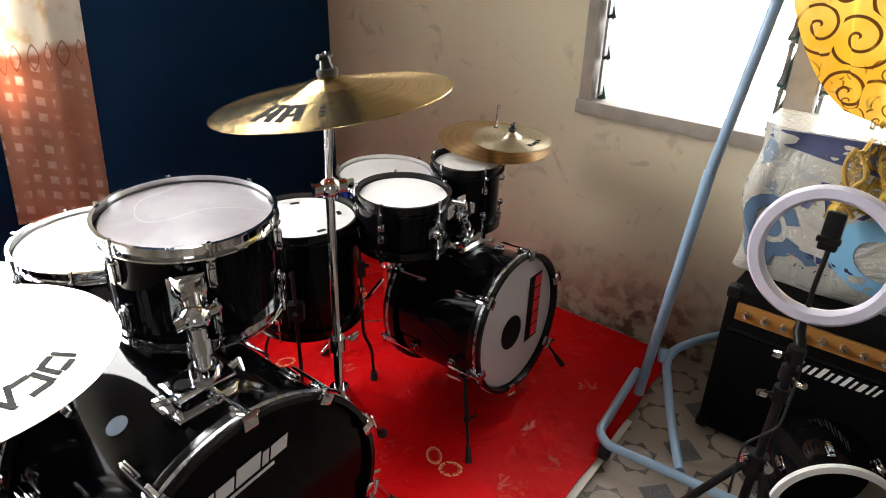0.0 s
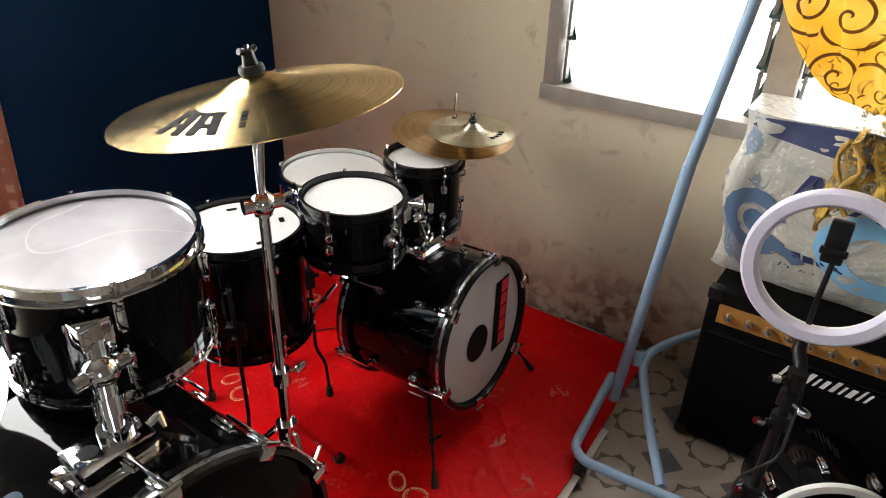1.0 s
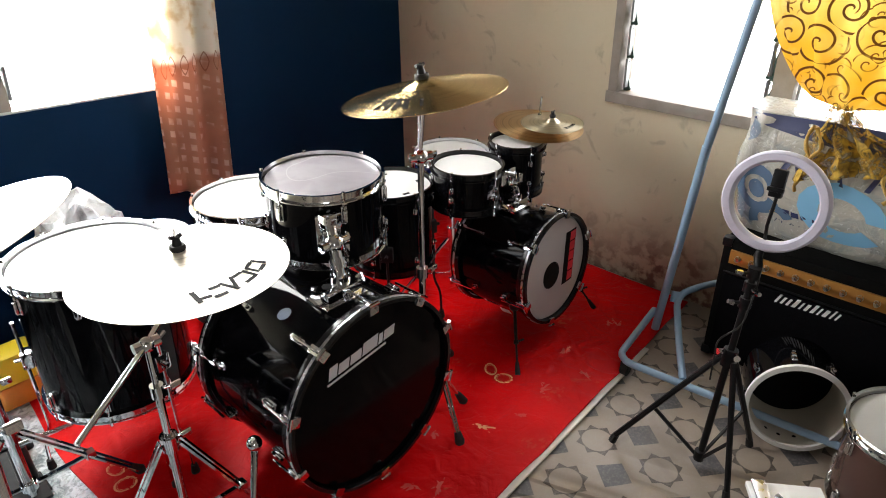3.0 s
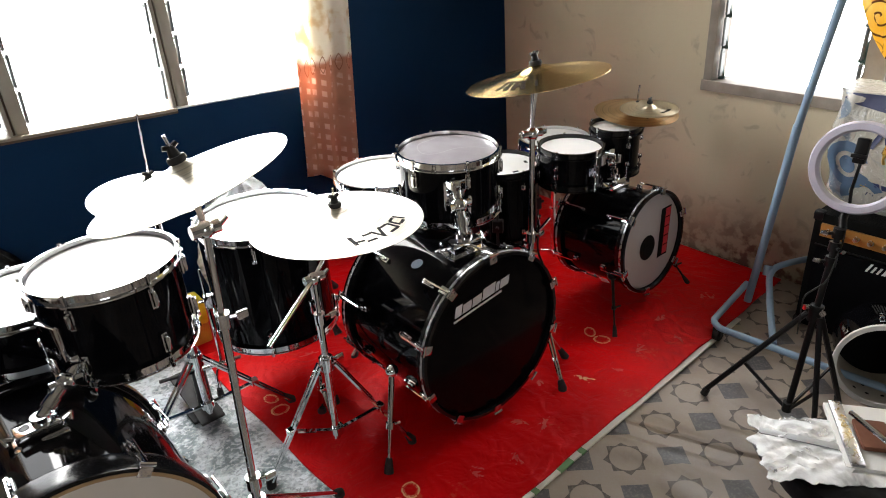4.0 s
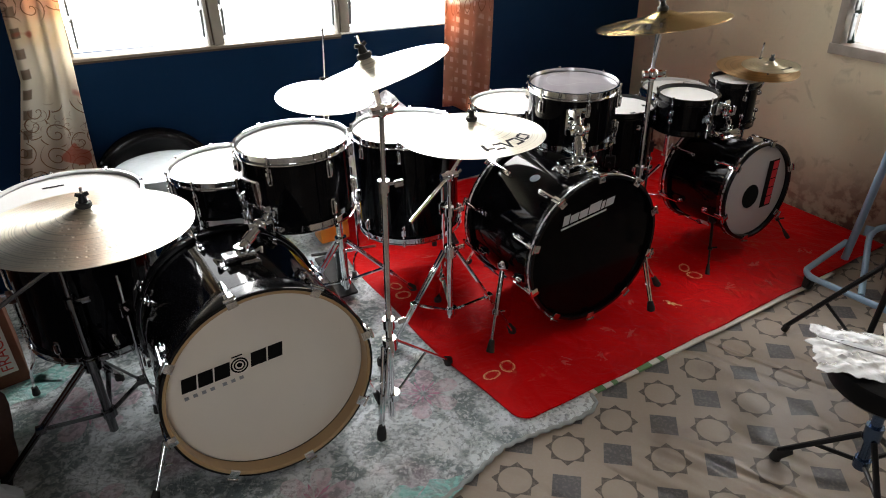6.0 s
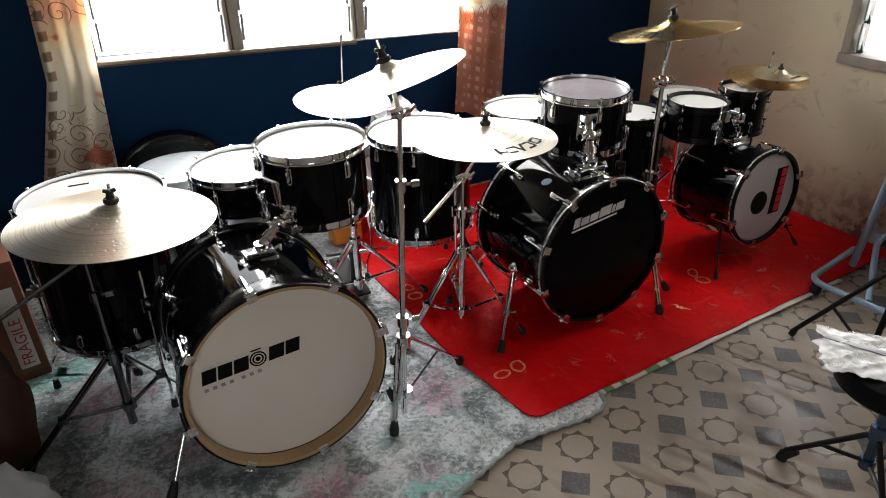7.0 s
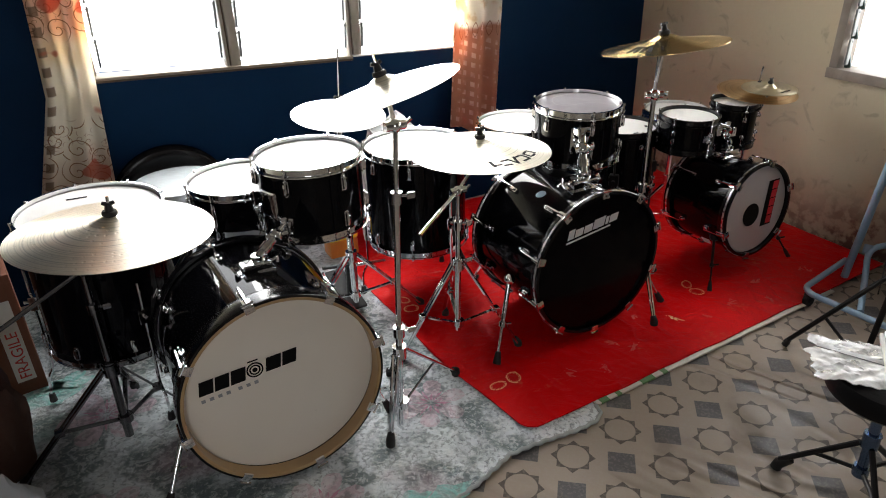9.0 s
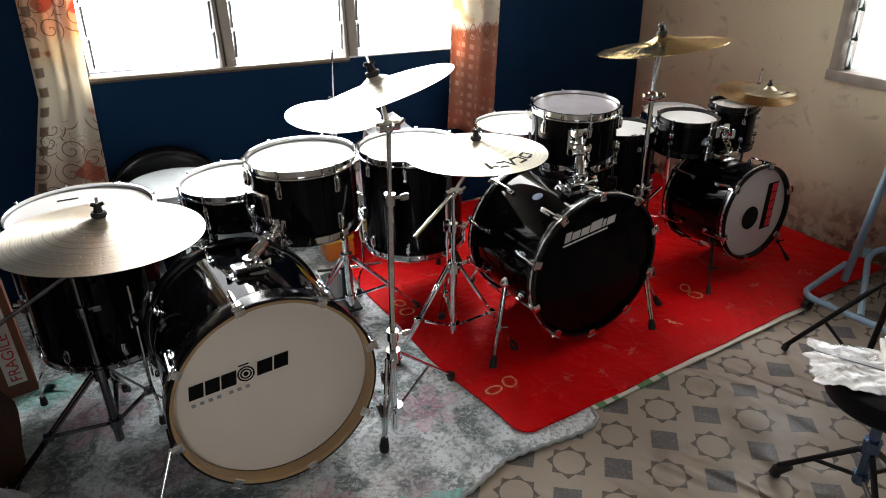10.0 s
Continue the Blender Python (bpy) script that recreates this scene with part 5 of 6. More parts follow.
mL = axis_pose((0.524, 0.945, 0.328), (0, -1, 0.0))
bassL = bass_drum(mL, 0.260, 0.395, "gloss black bass drum with black front head on red mat", HEAD_BLACK, BLACK_HOOP, claws=10, spin=18, inlay=CHROME_DULL)
wordmark(bassL, Matrix.Translation((-0.036, 0.142, 0.3985)) @ Matrix.Rotation(radians(8), 4, "Z"), [0.026, 0.034, 0.036, 0.050, 0.014, 0.036], 0.034, 0.35, SILVER_PRINT, 0.004, 0, True)
inv = mL.inverted()
spur(bassL, inv @ Vector((0.225, 0.66, 0.30)), inv @ Vector((0.130, 0.59, FLOOR)))
spur(bassL, inv @ Vector((0.805, 0.68, 0.28)), inv @ Vector((0.93, 0.60, FLOOR)))
tom_mount(bassL, inv @ Vector((0.518, 0.665, 0.594)), inv @ Vector((0.562, 0.725, 0.752)), CHROME, 1.25)
part("badge", disc(0.019, 0.0, Matrix.Translation(inv @ Vector((0.40, 0.73, 0.5585))) @ Matrix.Rotation(radians(-90), 4, "X") @ Matrix.Rotation(radians(-22), 4, "Y")), SLATE_PRINT, bassL, "small round blue-grey badge", False)

tomL = drum("rack_tom", axis_pose((0.660, 0.876, 0.624), (0.0, -0.03, 1)), 0.156, 0.186, "gloss black rack tom with chrome hoops and a worn clear head", "drum", "rack toms", top=HEAD_WORN, lugs=6, spin=10, lugh=0.05)
bm = B()
box(bm, (-0.032, -0.010, 0.055), (0.032, 0.004, 0.150), Matrix.Translation((-0.092, -0.130, 0)) @ Matrix.Rotation(radians(-35), 4, "Z"), 0.006)
box(bm, (-0.016, -0.030, 0.075), (0.016, -0.006, 0.120), Matrix.Translation((-0.092, -0.130, 0)) @ Matrix.Rotation(radians(-35), 4, "Z"), 0.006)
part("mount_plate", bm, CHROME, tomL)

snL = drum("snare_drum", axis_pose((0.632, 1.195, 0.55), (0.02, 0.0, 1)), 0.177, 0.11, "black snare drum with a white coated head on a chrome stand", "drum", "snare drums", lugs=8, two_rows=False, lugh=0.07)
snare_stand((0.632, 1.195), 0.177, 0.535, 0.26, "chrome basket stand under the snare drum", 40)
ftB = drum("floor_tom", axis_pose((0.146, 1.214, 0.27), (0, 0, 1)), 0.195, 0.38, "gloss black floor tom with a white head on three legs", "drum", "floor toms", lugs=8, spin=12)
legs_for(ftB, 0.195, 0.10, 0.27 - FLOOR, spin=40)

# pale crash on a boom stand beside it
mB = axis_pose((0.231, 0.866, 0.712), (0.02, 0.02, 1), 0)
cymB, zf = cymbal(mB, 0.248, "large pale bronze crash cymbal with black printed marks", BRONZE_PALE, 0.17)
on_cymbal(cymB, zf, [(-108, 0.180, 0.012, 0.045, 0.012), (-102, 0.188, 0.024, 0.010, 0), (-93, 0.196, 0.032, 0.010, 0), (-93, 0.164, 0.027, 0.009, 0), (-84, 0.180, 0.010, 0.046, 0.02), (-79, 0.176, 0.010, 0.046, -0.02), (-69, 0.196, 0.035, 0.010, 0), (-63, 0.180, 0.010, 0.040, 0.0), (-70, 0.160, 0.030, 0.009, 0), (-52, 0.194, 0.029, 0.010, 0), (-45, 0.178, 0.010, 0.036, 0.0), (-52, 0.162, 0.027, 0.009, 0), (-58, 0.178, 0.010, 0.036, 0.0)], BLACK_PRINT)
stand("cymbal_stand", (0.060, 0.742, 0.10), (0.067, 0.736, 0.642), 0.37, [(-0.15, 0.793), (0.262, 0.645), (0.13, 0.97)], "chrome cymbal stand with a boom arm on the red mat",
      boom=((-0.137, 0.615, 0.585), (0.067, 0.736, 0.642), (0.215, 0.845, 0.690), (0.231, 0.866, 0.735)), joints=(0.52, 0.78), flat=True)

# large brass crash
mA = axis_pose((0.856, 0.672, 1.026), (-0.06, 0.13, 0.99))
cymAA, zf = cymbal(mA, 0.214, "large lathed brass crash cymbal with a black printed mark", BRASS, 0.25, 0.07, post=0.04)
on_cymbal(cymAA, zf, [(-183, 0.137, 0.014, 0.062, 0.012), (-173, 0.137, 0.014, 0.062, 0.016), (-164, 0.137, 0.014, 0.062, 0.012), (-154, 0.137, 0.014, 0.062, 0.016), (-178, 0.110, 0.026, 0.011, 0), (-178, 0.143, 0.024, 0.011, 0), (-159, 0.110, 0.026, 0.011, 0), (-159, 0.143, 0.024, 0.011, 0), (-138, 0.150, 0.008, 0.014, 0.0), (-138, 0.133, 0.008, 0.012, 0.0), (-138, 0.117, 0.008, 0.012, 0.0)], BLACK_PRINT)
stand("cymbal_stand", (0.854, 0.705, 0.08), (0.856, 0.69, 1.012), 0.36, [(0.782, 0.485), (1.085, 0.80), (0.72, 0.97)], "straight chrome cymbal stand with tripod legs on the red mat", joints=(0.45, 0.83), ball=0.83,
      boom=((0.856, 0.69, 0.90), (0.856, 0.672, 1.03)))

# ---------- the small kit in the corner ----------
mS = axis_pose((1.420, 0.905, 0.287), (0.02, -1, 0.05))
bassS = bass_drum(mS, 0.190, 0.30, "small gloss black bass drum with grey front head, black hole", HEAD_GREY, BLACK_HOOP, claws=6, spin=18, inlay=CHROME_DULL, lugh=0.024)
part("sound_hole", disc(0.050, 0.3034, Matrix.Translation((-0.030, -0.015, 0)), 40), BLACK_PRINT, bassS, "black sound hole", False)
bm = B()
bm.faces.new([bm.verts.new(p) for p in ((0.038, -0.085, 0.3034), (0.105, -0.085, 0.3034), (0.128, 0.115, 0.3034), (0.061, 0.115, 0.3034))])
part("mark", bm, BLACK_PRINT, bassS, "", False)
for k in range(5):
    bm = B()
    y0 = -0.078 + 0.038 * k
    sx = (y0 + 0.085) * 0.115 - 0.012
    bm.faces.new([bm.verts.new((0.080 + sx + a, y0 + b, 0.3040)) for a, b in ((0, 0), (0.034, 0), (0.038, 0.034), (0.004, 0.034))])
    part("mark", bm, RED_PRINT, bassS, "red printed block", False)
inv = mS.inverted()
spur(bassS, inv @ Vector((1.275, 0.665, 0.19)), inv @ Vector((1.156, 0.552, FLOOR)), PLASTIC, 0.65)
spur(bassS, inv @ Vector((1.610, 0.675, 0.20)), inv @ Vector((1.695, 0.583, FLOOR)), PLASTIC, 0.65)
tom_mount(bassS, inv @ Vector((1.42, 0.79, 0.497)), inv @ Vector((1.395, 0.80, 0.62)))
bm = B()
box(bm, (-0.017, -0.017, 0), (0.017, 0.017, 0.002), axis_pose((1.262, 0.692, 0.166), (-0.72, -0.1, -0.62)), 0)
st = part("sticker", bm, WHITE_PRINT, bassS, "square white sticker", False)
st.matrix_local = inv

tS1 = drum("rack_tom", axis_pose((1.254, 0.872, 0.545), (0.01, -0.02, 1)), 0.115, 0.122, "small gloss black rack tom with black hoops and a white head", "drum", "rack toms", hoop=BLACK_HOOP, lugs=5, spin=-20, lugh=0.02)
bm = B()
bm.faces.new([bm.verts.new(p) for p in ((-0.035, -0.1185, 0.045), (0.0, -0.1205, 0.045), (0.0, -0.1205, 0.075), (-0.035, -0.1185, 0.075))])
part("badge", bm, CHROME_DULL, tS1, "rectangular silver badge", False)
tS2 = drum("rack_tom", axis_pose((1.505, 0.858, 0.524), (0, -0.02, 1)), 0.094, 0.165, "smallest gloss black rack tom with a white head", "drum", "rack toms", hoop=BLACK_HOOP, lugs=5, spin=30, lugh=0.02)
for t_, ang in ((tS1, -35), (tS2, -140)):
    r_ = 0.115 if t_ is tS1 else 0.094
    bm = B()
    box(bm, (r_, -0.02, 0.045), (r_ + 0.02, 0.02, 0.095), Matrix.Rotation(radians(ang), 4, "Z"), 0.005)
    tube(bm, [Matrix.Rotation(radians(ang), 4, "Z") @ Vector((r_ + 0.01, 0, 0.09)), Matrix.Rotation(radians(ang), 4, "Z") @ Vector((r_ + 0.05, 0, 0.08))], 0.008, 10)
    part("mount_plate", bm, CHROME, t_)
ftA = drum("floor_tom", axis_pose((1.069, 1.056, 0.335), (0, 0, 1)), 0.139, 0.27, "black floor tom with a white head marked by small black dashes", "drum", "floor toms", hoop=BLACK_HOOP, lugs=6, spin=20, lugh=0.02)
legs_for(ftA, 0.139, 0.06, 0.335 - FLOOR, spin=-20, metal=PLASTIC)
for a in (-100, 160, 60, -30):
    bm = B()
    box(bm, (0.092, -0.012, 0.2722), (0.104, 0.012, 0.2728), Matrix.Rotation(radians(a), 4, "Z"))
    part("head_mark", bm, BLACK_PRINT, ftA, "", False)
snA = drum("snare_drum", axis_pose((1.451, 1.123, 0.49), (0, -0.02, 1)), 0.141, 0.11, "small blue snare drum with chrome hoops and a white head", "drum", "snare drums", shell=LACQUER_BLUE, lugs=6, two_rows=False, lugh=0.06)
snare_stand((1.451, 1.123), 0.141, 0.475, 0.24, "chrome basket stand under the blue snare drum", 10)
cyH, zf = cymbal(axis_pose((1.648, 0.866, 0.716), (-0.01, -0.09, 0.99)), 0.166, "aged brass crash cymbal of the small kit", BRASS_DARK, 0.22, 0.035, post=0.085, nut=0.6)
stand("cymbal_stand", (1.655, 0.90, 0.06), (1.648, 0.872, 0.69), 0.26, [(1.78, 1.05), (1.50, 0.98), (1.80, 0.76)], "slim chrome cymbal stand of the small kit", joints=(0.5, 0.8), tubes=(0.010, 0.008, 0.006), braced=False)
cyP, zf = cymbal(axis_pose((1.612, 0.782, 0.752), (-0.03, -0.03, 1)), 0.112, "small dull grey-gold splash cymbal on an arm", SPLASH_BRONZE, 0.24, 0.028, post=0.012, nut=0.6)
on_cymbal(cyP, zf, [(-105, 0.075, 0.012, 0.012, 0.004), (-93, 0.075, 0.012, 0.010, 0.004), (-81, 0.075, 0.012, 0.012, 0.004), (-69, 0.075, 0.012, 0.012, 0.004)], BLACK_PRINT)
arm = thing("splash_arm", Matrix.Translation((1.565, 0.84, 0.55)), "thin chrome arm that carries the splash cymbal", "cymbal arm")
part("rod", tube(B(), [(0.0, -0.012, -0.02), (0.05, -0.062, 0.19)], 0.0045, 8), CHROME, arm)
part("clamp", box(B(), (-0.018, -0.014, -0.035), (0.014, 0.014, -0.005), None, 0.004), CHROME, arm)

# ---------- the kit with the white front head ----------
mK = axis_pose((-0.640, 0.922, 0.285), (0.0, -1, 0.06))
bassK = bass_drum(mK, 0.270, 0.46, "gloss black bass drum with tan hoop and white front head", HEAD_SMOOTH, BLACK_HOOP, claws=8, spin=12, inlay=None, recess=0.03)
part("hoop_lining", ring_solid(B(), [(0.2665, 0.4330), (0.2718, 0.4330), (0.2718, 0.4752), (0.2760, 0.4756), (0.2760, 0.4768), (0.2700, 0.4770), (0.2668, 0.4740)], 72), WOOD_HOOP, bassK, "tan inner face of the front hoop")
mm = Matrix.Translation((-0.09, 0.046, 0.4335)) @ Matrix.Rotation(radians(3.5), 4, "Z")
wordmark(bassK, mm @ Matrix.Translation((-0.068, 0, 0)), [0.038, 0.038, 0.040], 0.042, 0.22, BLACK_PRINT, 0.004, even=True)
wordmark(bassK, mm @ Matrix.Translation((0.093, 0.002, 0)), [0.042, 0.040], 0.042, 0.22, BLACK_PRINT, 0.004, even=True)
for ra, rb in ((0.023, 0.0185), (0.0155, 0.011), (0.007, 0.0)):
    part("mark", disc(ra, 0.0, mm @ Matrix.Translation((0.024, 0.021, 0)), 36, rb), BLACK_PRINT, bassK, "", False)
bm = box(B(), (0.010, 0.048, 0), (0.038, 0.052, 0.0006), mm)
part("mark", bm, BLACK_PRINT, bassK, "", False)
for k in range(7):
    bm = box(B(), (-0.128 + k * 0.022 + (0.01 if k > 3 else 0), -0.022, 0), (-0.117 + k * 0.022 + (0.01 if k > 3 else 0), -0.012, 0.0006), mm)
    part("mark", bm, GREY_PLASTIC, bassK, "", False)
inv = mK.inverted()
spur(bassK, inv @ Vector((-0.905, 0.60, 0.20)), inv @ Vector((-1.005, 0.50, 0.012)))
spur(bassK, inv @ Vector((-0.375, 0.60, 0.20)), inv @ Vector((-0.30, 0.56, 0.012)))
tom_mount(bassK, inv @ Vector((-0.62, 0.70, 0.572)), inv @ Vector((-0.50, 0.76, 0.66)))

tK = drum("rack_tom", axis_pose((-0.385, 0.852, 0.612), (0.0, 0.0, 1)), 0.157, 0.205, "gloss black rack tom with chrome hoops and a white head", "drum", "rack toms", lugs=6, spin=-12, lugh=0.05)
bm = B()
box(bm, (0.155, -0.030, 0.06), (0.175, 0.030, 0.15), Matrix.Rotation(radians(206), 4, "Z"), 0.006)
part("mount_plate", bm, CHROME, tK)
snK = drum("snare_drum", axis_pose((-0.535, 1.165, 0.545), (0.0, 0.0, 1)), 0.170, 0.125, "chrome-hooped black snare drum with a white head", "drum", "snare drums", lugs=8, two_rows=False, lugh=0.08)
snare_stand((-0.535, 1.165), 0.170, 0.53, 0.25, "chrome basket stand of the white-headed kit", 70)
ftK = drum("floor_tom", axis_pose((-1.013, 1.13, 0.255), (0.03, -0.02, 1)), 0.203, 0.425, "large gloss black floor tom with a white head", "drum", "floor toms", lugs=8, spin=8)
legs_for(ftK, 0.203, 0.12, 0.255 - 0.012, spin=170)
bm = box(B(), (-0.06, 0.115, 0.4272), (0.0, 0.125, 0.4278))
part("head_mark", bm, BLACK_PRINT, ftK, "", False)

cyC, zf = cymbal(axis_pose((-0.952, 0.765, 0.742), (0.08, 0.02, 1)), 0.252, "large hammered pale bronze ride cymbal", BRONZE_HAMMERED, 0.18, 0.08, post=0.05)
stand("cymbal_stand", (-1.062, 0.855, 0.03), (-1.052, 0.85, 0.617), 0.285, [(-1.355, 0.80), (-0.88, 0.935), (-1.02, 1.13)], "dark chrome cymbal stand with flat tripod legs on the rug", CHROME_DARK,
      boom=((-1.31, 0.87, 0.478), (-1.052, 0.838, 0.622), (-0.985, 0.81, 0.66), (-0.952, 0.772, 0.758)), joints=(0.46, 0.80), tubes=(0.013, 0.0105, 0.008), flat=True)
cyA, zf = cymbal(axis_pose((-0.240, 0.565, 1.050), (-0.23, 0.17, 0.96)), 0.203, "pale bronze crash cymbal tilted high on its stand", BRONZE_PALE, 0.2, 0.08, post=0.055)
stand("cymbal_stand", (-0.306, 0.470, 0.03), (-0.262, 0.470, 0.985), 0.30, [(-0.365, 0.42), (-0.02, 0.62), (-0.22, 0.74)], "tall chrome cymbal stand between the kits, on the rug", joints=(0.36, 0.80),
      boom=((-0.262, 0.47, 0.985), (-0.243, 0.562, 1.062)))
# hi-hat
hh, zf = cymbal(axis_pose((-0.160, 1.18, 0.830), (0.05, -0.10, 0.99)), 0.166, "upper hi-hat cymbal of pale bronze", BRONZE_PALE, 0.25, 0.06, "hi-hat cymbals", post=0.20)
hh2, zf = cymbal(axis_pose((-0.160, 1.18, 0.826), (-0.05, 0.10, -0.99)), 0.158, "lower hi-hat cymbal of pale bronze", BRONZE_PALE, 0.25, 0.06, "hi-hat cymbals", post=0.0)
hs = stand("hi_hat_stand", (-0.165, 1.18, 0.06), (-0.165, 1.18, 0.80), 0.27, [(0.085, 1.09), (-0.42, 1.12), (-0.10, 1.45)], "chrome hi-hat stand with a black pedal", category="hi-hat stand", group="", joints=(0.5,), tubes=(0.013, 0.010, 0.008), flat=True)
bm = B()
box(bm, (-0.04, -0.02, 0.0), (0.04, 0.26, 0.012), pose(0, 0, FLOOR + 0.02, 8, 0, 0), 0.004)
box(bm, (-0.05, 0.03, -0.002), (0.05, 0.12, 0.010), pose(0, 0, FLOOR, 0, 0, 0), 0.004)
pd = part("pedal", bm, RUBBER, hs, "black foot pedal")
bm = tube(B(), [(0.0, 0.075, 0.02), (-0.004, 0.03, 0.22)], 0.012, 10)
tube(bm, [(0.03, 0.075, 0.02), (0.02, 0.03, 0.20)], 0.009, 10)
tube(bm, [(-0.115, 0.02, 0.235), (0.0, 0.022, 0.215)], 0.006, 8)
part("pedal_post", bm, PLASTIC, hs, "black twin post")
part("cross_bar", tube(B(), [(0.0, 0.022, 0.215), (0.145, 0.015, 0.20)], 0.007, 10), CHROME, hs)


# ---------- thrones and clutter behind the kits ----------
def throne(c, z, r, seat, label, feet_r=0.22, spin=0.0, metal=None, plain_z=0.015):
    ob = thing("drum_throne", Matrix.Translation((c[0], c[1], 0)), label, "stool", "drum thrones")
    part("seat", lathe(B(), [(0, z), (r * 0.7, z - 0.002), (r * 0.94, z - 0.012), (r, z - 0.032), (r * 0.985, z - 0.060), (r * 0.9, z - 0.072), (0, z - 0.072)], 48), seat, ob)
    part("column_tube", tube(B(), [(0, 0, 0.10), (0, 0, z - 0.07)], 0.0135, 14), metal or CHROME, ob)
    bm = tube(B(), [(0, 0, z * 0.45), (0, 0, z * 0.45 + 0.045)], 0.021, 14)
    tube(bm, [(0.02, 0, z * 0.47), (0.05, 0, z * 0.47)], 0.005, 8)
    part("collar", bm, metal or CHROME, ob)
    part("hub", tube(B(), [(0, 0, 0.10), (0, 0, 0.13)], 0.02, 14), metal or CHROME, ob)
    for i in range(3):
        a = radians(spin + 120 * i)
        e = polar(a, 1)
        bm = tube(B(), [e * 0.02 + Vector((0, 0, z * 0.46)), e * feet_r + Vector((0, 0, 0.035))], 0.008, 8)
        tube(bm, [e * 0.02 + Vector((0, 0, 0.115)), e * feet_r * 0.62 + Vector((0, 0, 0.035 + z * 0.165))], 0.006, 6)
        leg = part("leg", bm, PLASTIC, ob)
        part("rubber_foot", tube(B(), [e * (feet_r - 0.03) + Vector((0, 0, 0.05)), e * feet_r + Vector((0, 0, 0.02)), e * (feet_r + 0.004) + Vector((0, 0, plain_z))], [0.010, 0.016, 0.016], 10), RUBBER, leg)
    return ob


throne((-0.690, 1.62), 0.560, 0.180, SEAT_FILM, "drum throne with a pale plastic-covered seat by the window wall")
throne((0.42, 1.55), 0.50, 0.155, SEAT_WHITE, "drum throne with a pale blue seat by the window wall", spin=30, plain_z=FLOOR)


def crumpled(name, c, size, material, label, category, seed, amp=0.18, sub=3, flat=True, rot=0.0):
    """A crushed lump of sheet, resting on its underside."""
    bm = B()
    bmesh.ops.create_icosphere(bm, subdivisions=sub, radius=0.5)
    for v in bm.verts:
        n = v.co.normalized()
        k = 1 + amp * noise.noise((n.x * 3 + seed, n.y * 3, n.z * 3)) + amp * 0.7 * abs(noise.noise((n.x * 8, n.y * 8 + seed, n.z * 8)))
        v.co = Vector((n.x * size[0] * k, n.y * size[1] * k, max(-0.32, n.z * 0.5 * k) * size[2] * 2)) * 0.5
    lowest = min(v.co.z for v in bm.verts)
    for v in bm.verts:
        v.co.z -= lowest
    ob = tagged(part(name, bm, material, None, "", not flat), label, category)
    ob.matrix_world = pose(*c, 0, 0, rot)
    return ob


crumpled("plastic_bag", (0.30, 1.77, 0.0155), (0.36, 0.22, 0.70), FILM, "crumpled clear plastic bag standing by the wall", "plastic bag", 5, 0.25, 4)
case = thing("drum_case", axis_pose((-0.685, 1.945, 0.338), (0, -0.97, 0.12)), "round black drum case leaning on the blue wall", "drum case")
part("lid", lathe(B(), [(0, 0.03), (0.12, 0.034), (0.20, 0.028), (0.235, 0.034), (0.25, 0.026), (0.252, 0.0), (0.25, -0.012), (0, -0.012)], 64), BLACK_HOOP, case)
part("rim", ring_solid(B(), [(0.240, 0.030), (0.256, 0.026), (0.258, 0.006), (0.253, 0.0), (0.240, 0.004)], 64), LACQUER, case)
bx = thing("packet", Matrix.Translation((-0.03, 1.70, FLOOR)), "yellow and orange plastic packet on the red mat", "packet")
part("body", box(B(), (-0.07, -0.05, 0), (0.07, 0.05, 0.085), None, 0.012), ORANGE, bx)
part("top", box(B(), (-0.072, -0.052, 0.084), (0.072, 0.052, 0.19), None, 0.014), YELLOW, bx)


def letters(text, size, m, material, parent, name="lettering"):
    cu = bpy.data.curves.new(name, "FONT")
    cu.body, cu.size, cu.extrude = text, size, 0.0004
    tmp = bpy.data.objects.new(name, cu)
    me = bpy.data.meshes.new_from_object(tmp)
    bpy.data.objects.remove(tmp)
    me.materials.clear()
    me.materials.append(material)
    ob = new(name, me)
    ob.parent = parent
    ob.matrix_local = m
    return ob


cb = thing("cardboard_box", pose(-1.525, 1.42, 0.012, 0, 0, 8), "brown cardboard box with red fragile lettering", "box")
part("body", box(B(), (-0.22, -0.16, 0), (0.22, 0.16, 0.45), None, 0.004), CARD, cb)
part("tape_strip", box(B(), (-0.025, -0.1615, 0.36), (0.025, 0.1615, 0.4515)), WHITE_PRINT, cb, "", False)
letters("FRAGILE", 0.050, pose(0.185, -0.1612, 0.06, 90, -90, 0), RED_LETTER, cb)
part("label_panel", box(B(), (0.138, -0.1608, 0.05), (0.196, -0.1603, 0.36)), TAPE, cb, "white label panel", False)
crumpled("brown_cloth", (-1.52, 0.86, 0.012), (0.42, 0.36, 0.62), DARK_CLOTH, "brown cloth heap on the rug", "cloth", 2, 0.2, 4, False)
crumpled("plastic_sheet", (-1.42, 0.50, 0.012), (0.34, 0.30, 0.30), GREY_PLASTIC, "grey plastic sheet crumpled on the rug", "plastic sheet", 9, 0.2, 4, False)

# ---------- the corner by the cream window ----------
rack = thing("garment_rack", Matrix.Translation((1.42, 0.30, 0)), "light blue tubular garment rack on castors", "clothes rack")
o = Vector((1.42, 0.30, 0))


def W(*pts):
    return [Vector(p) - o for p in pts]


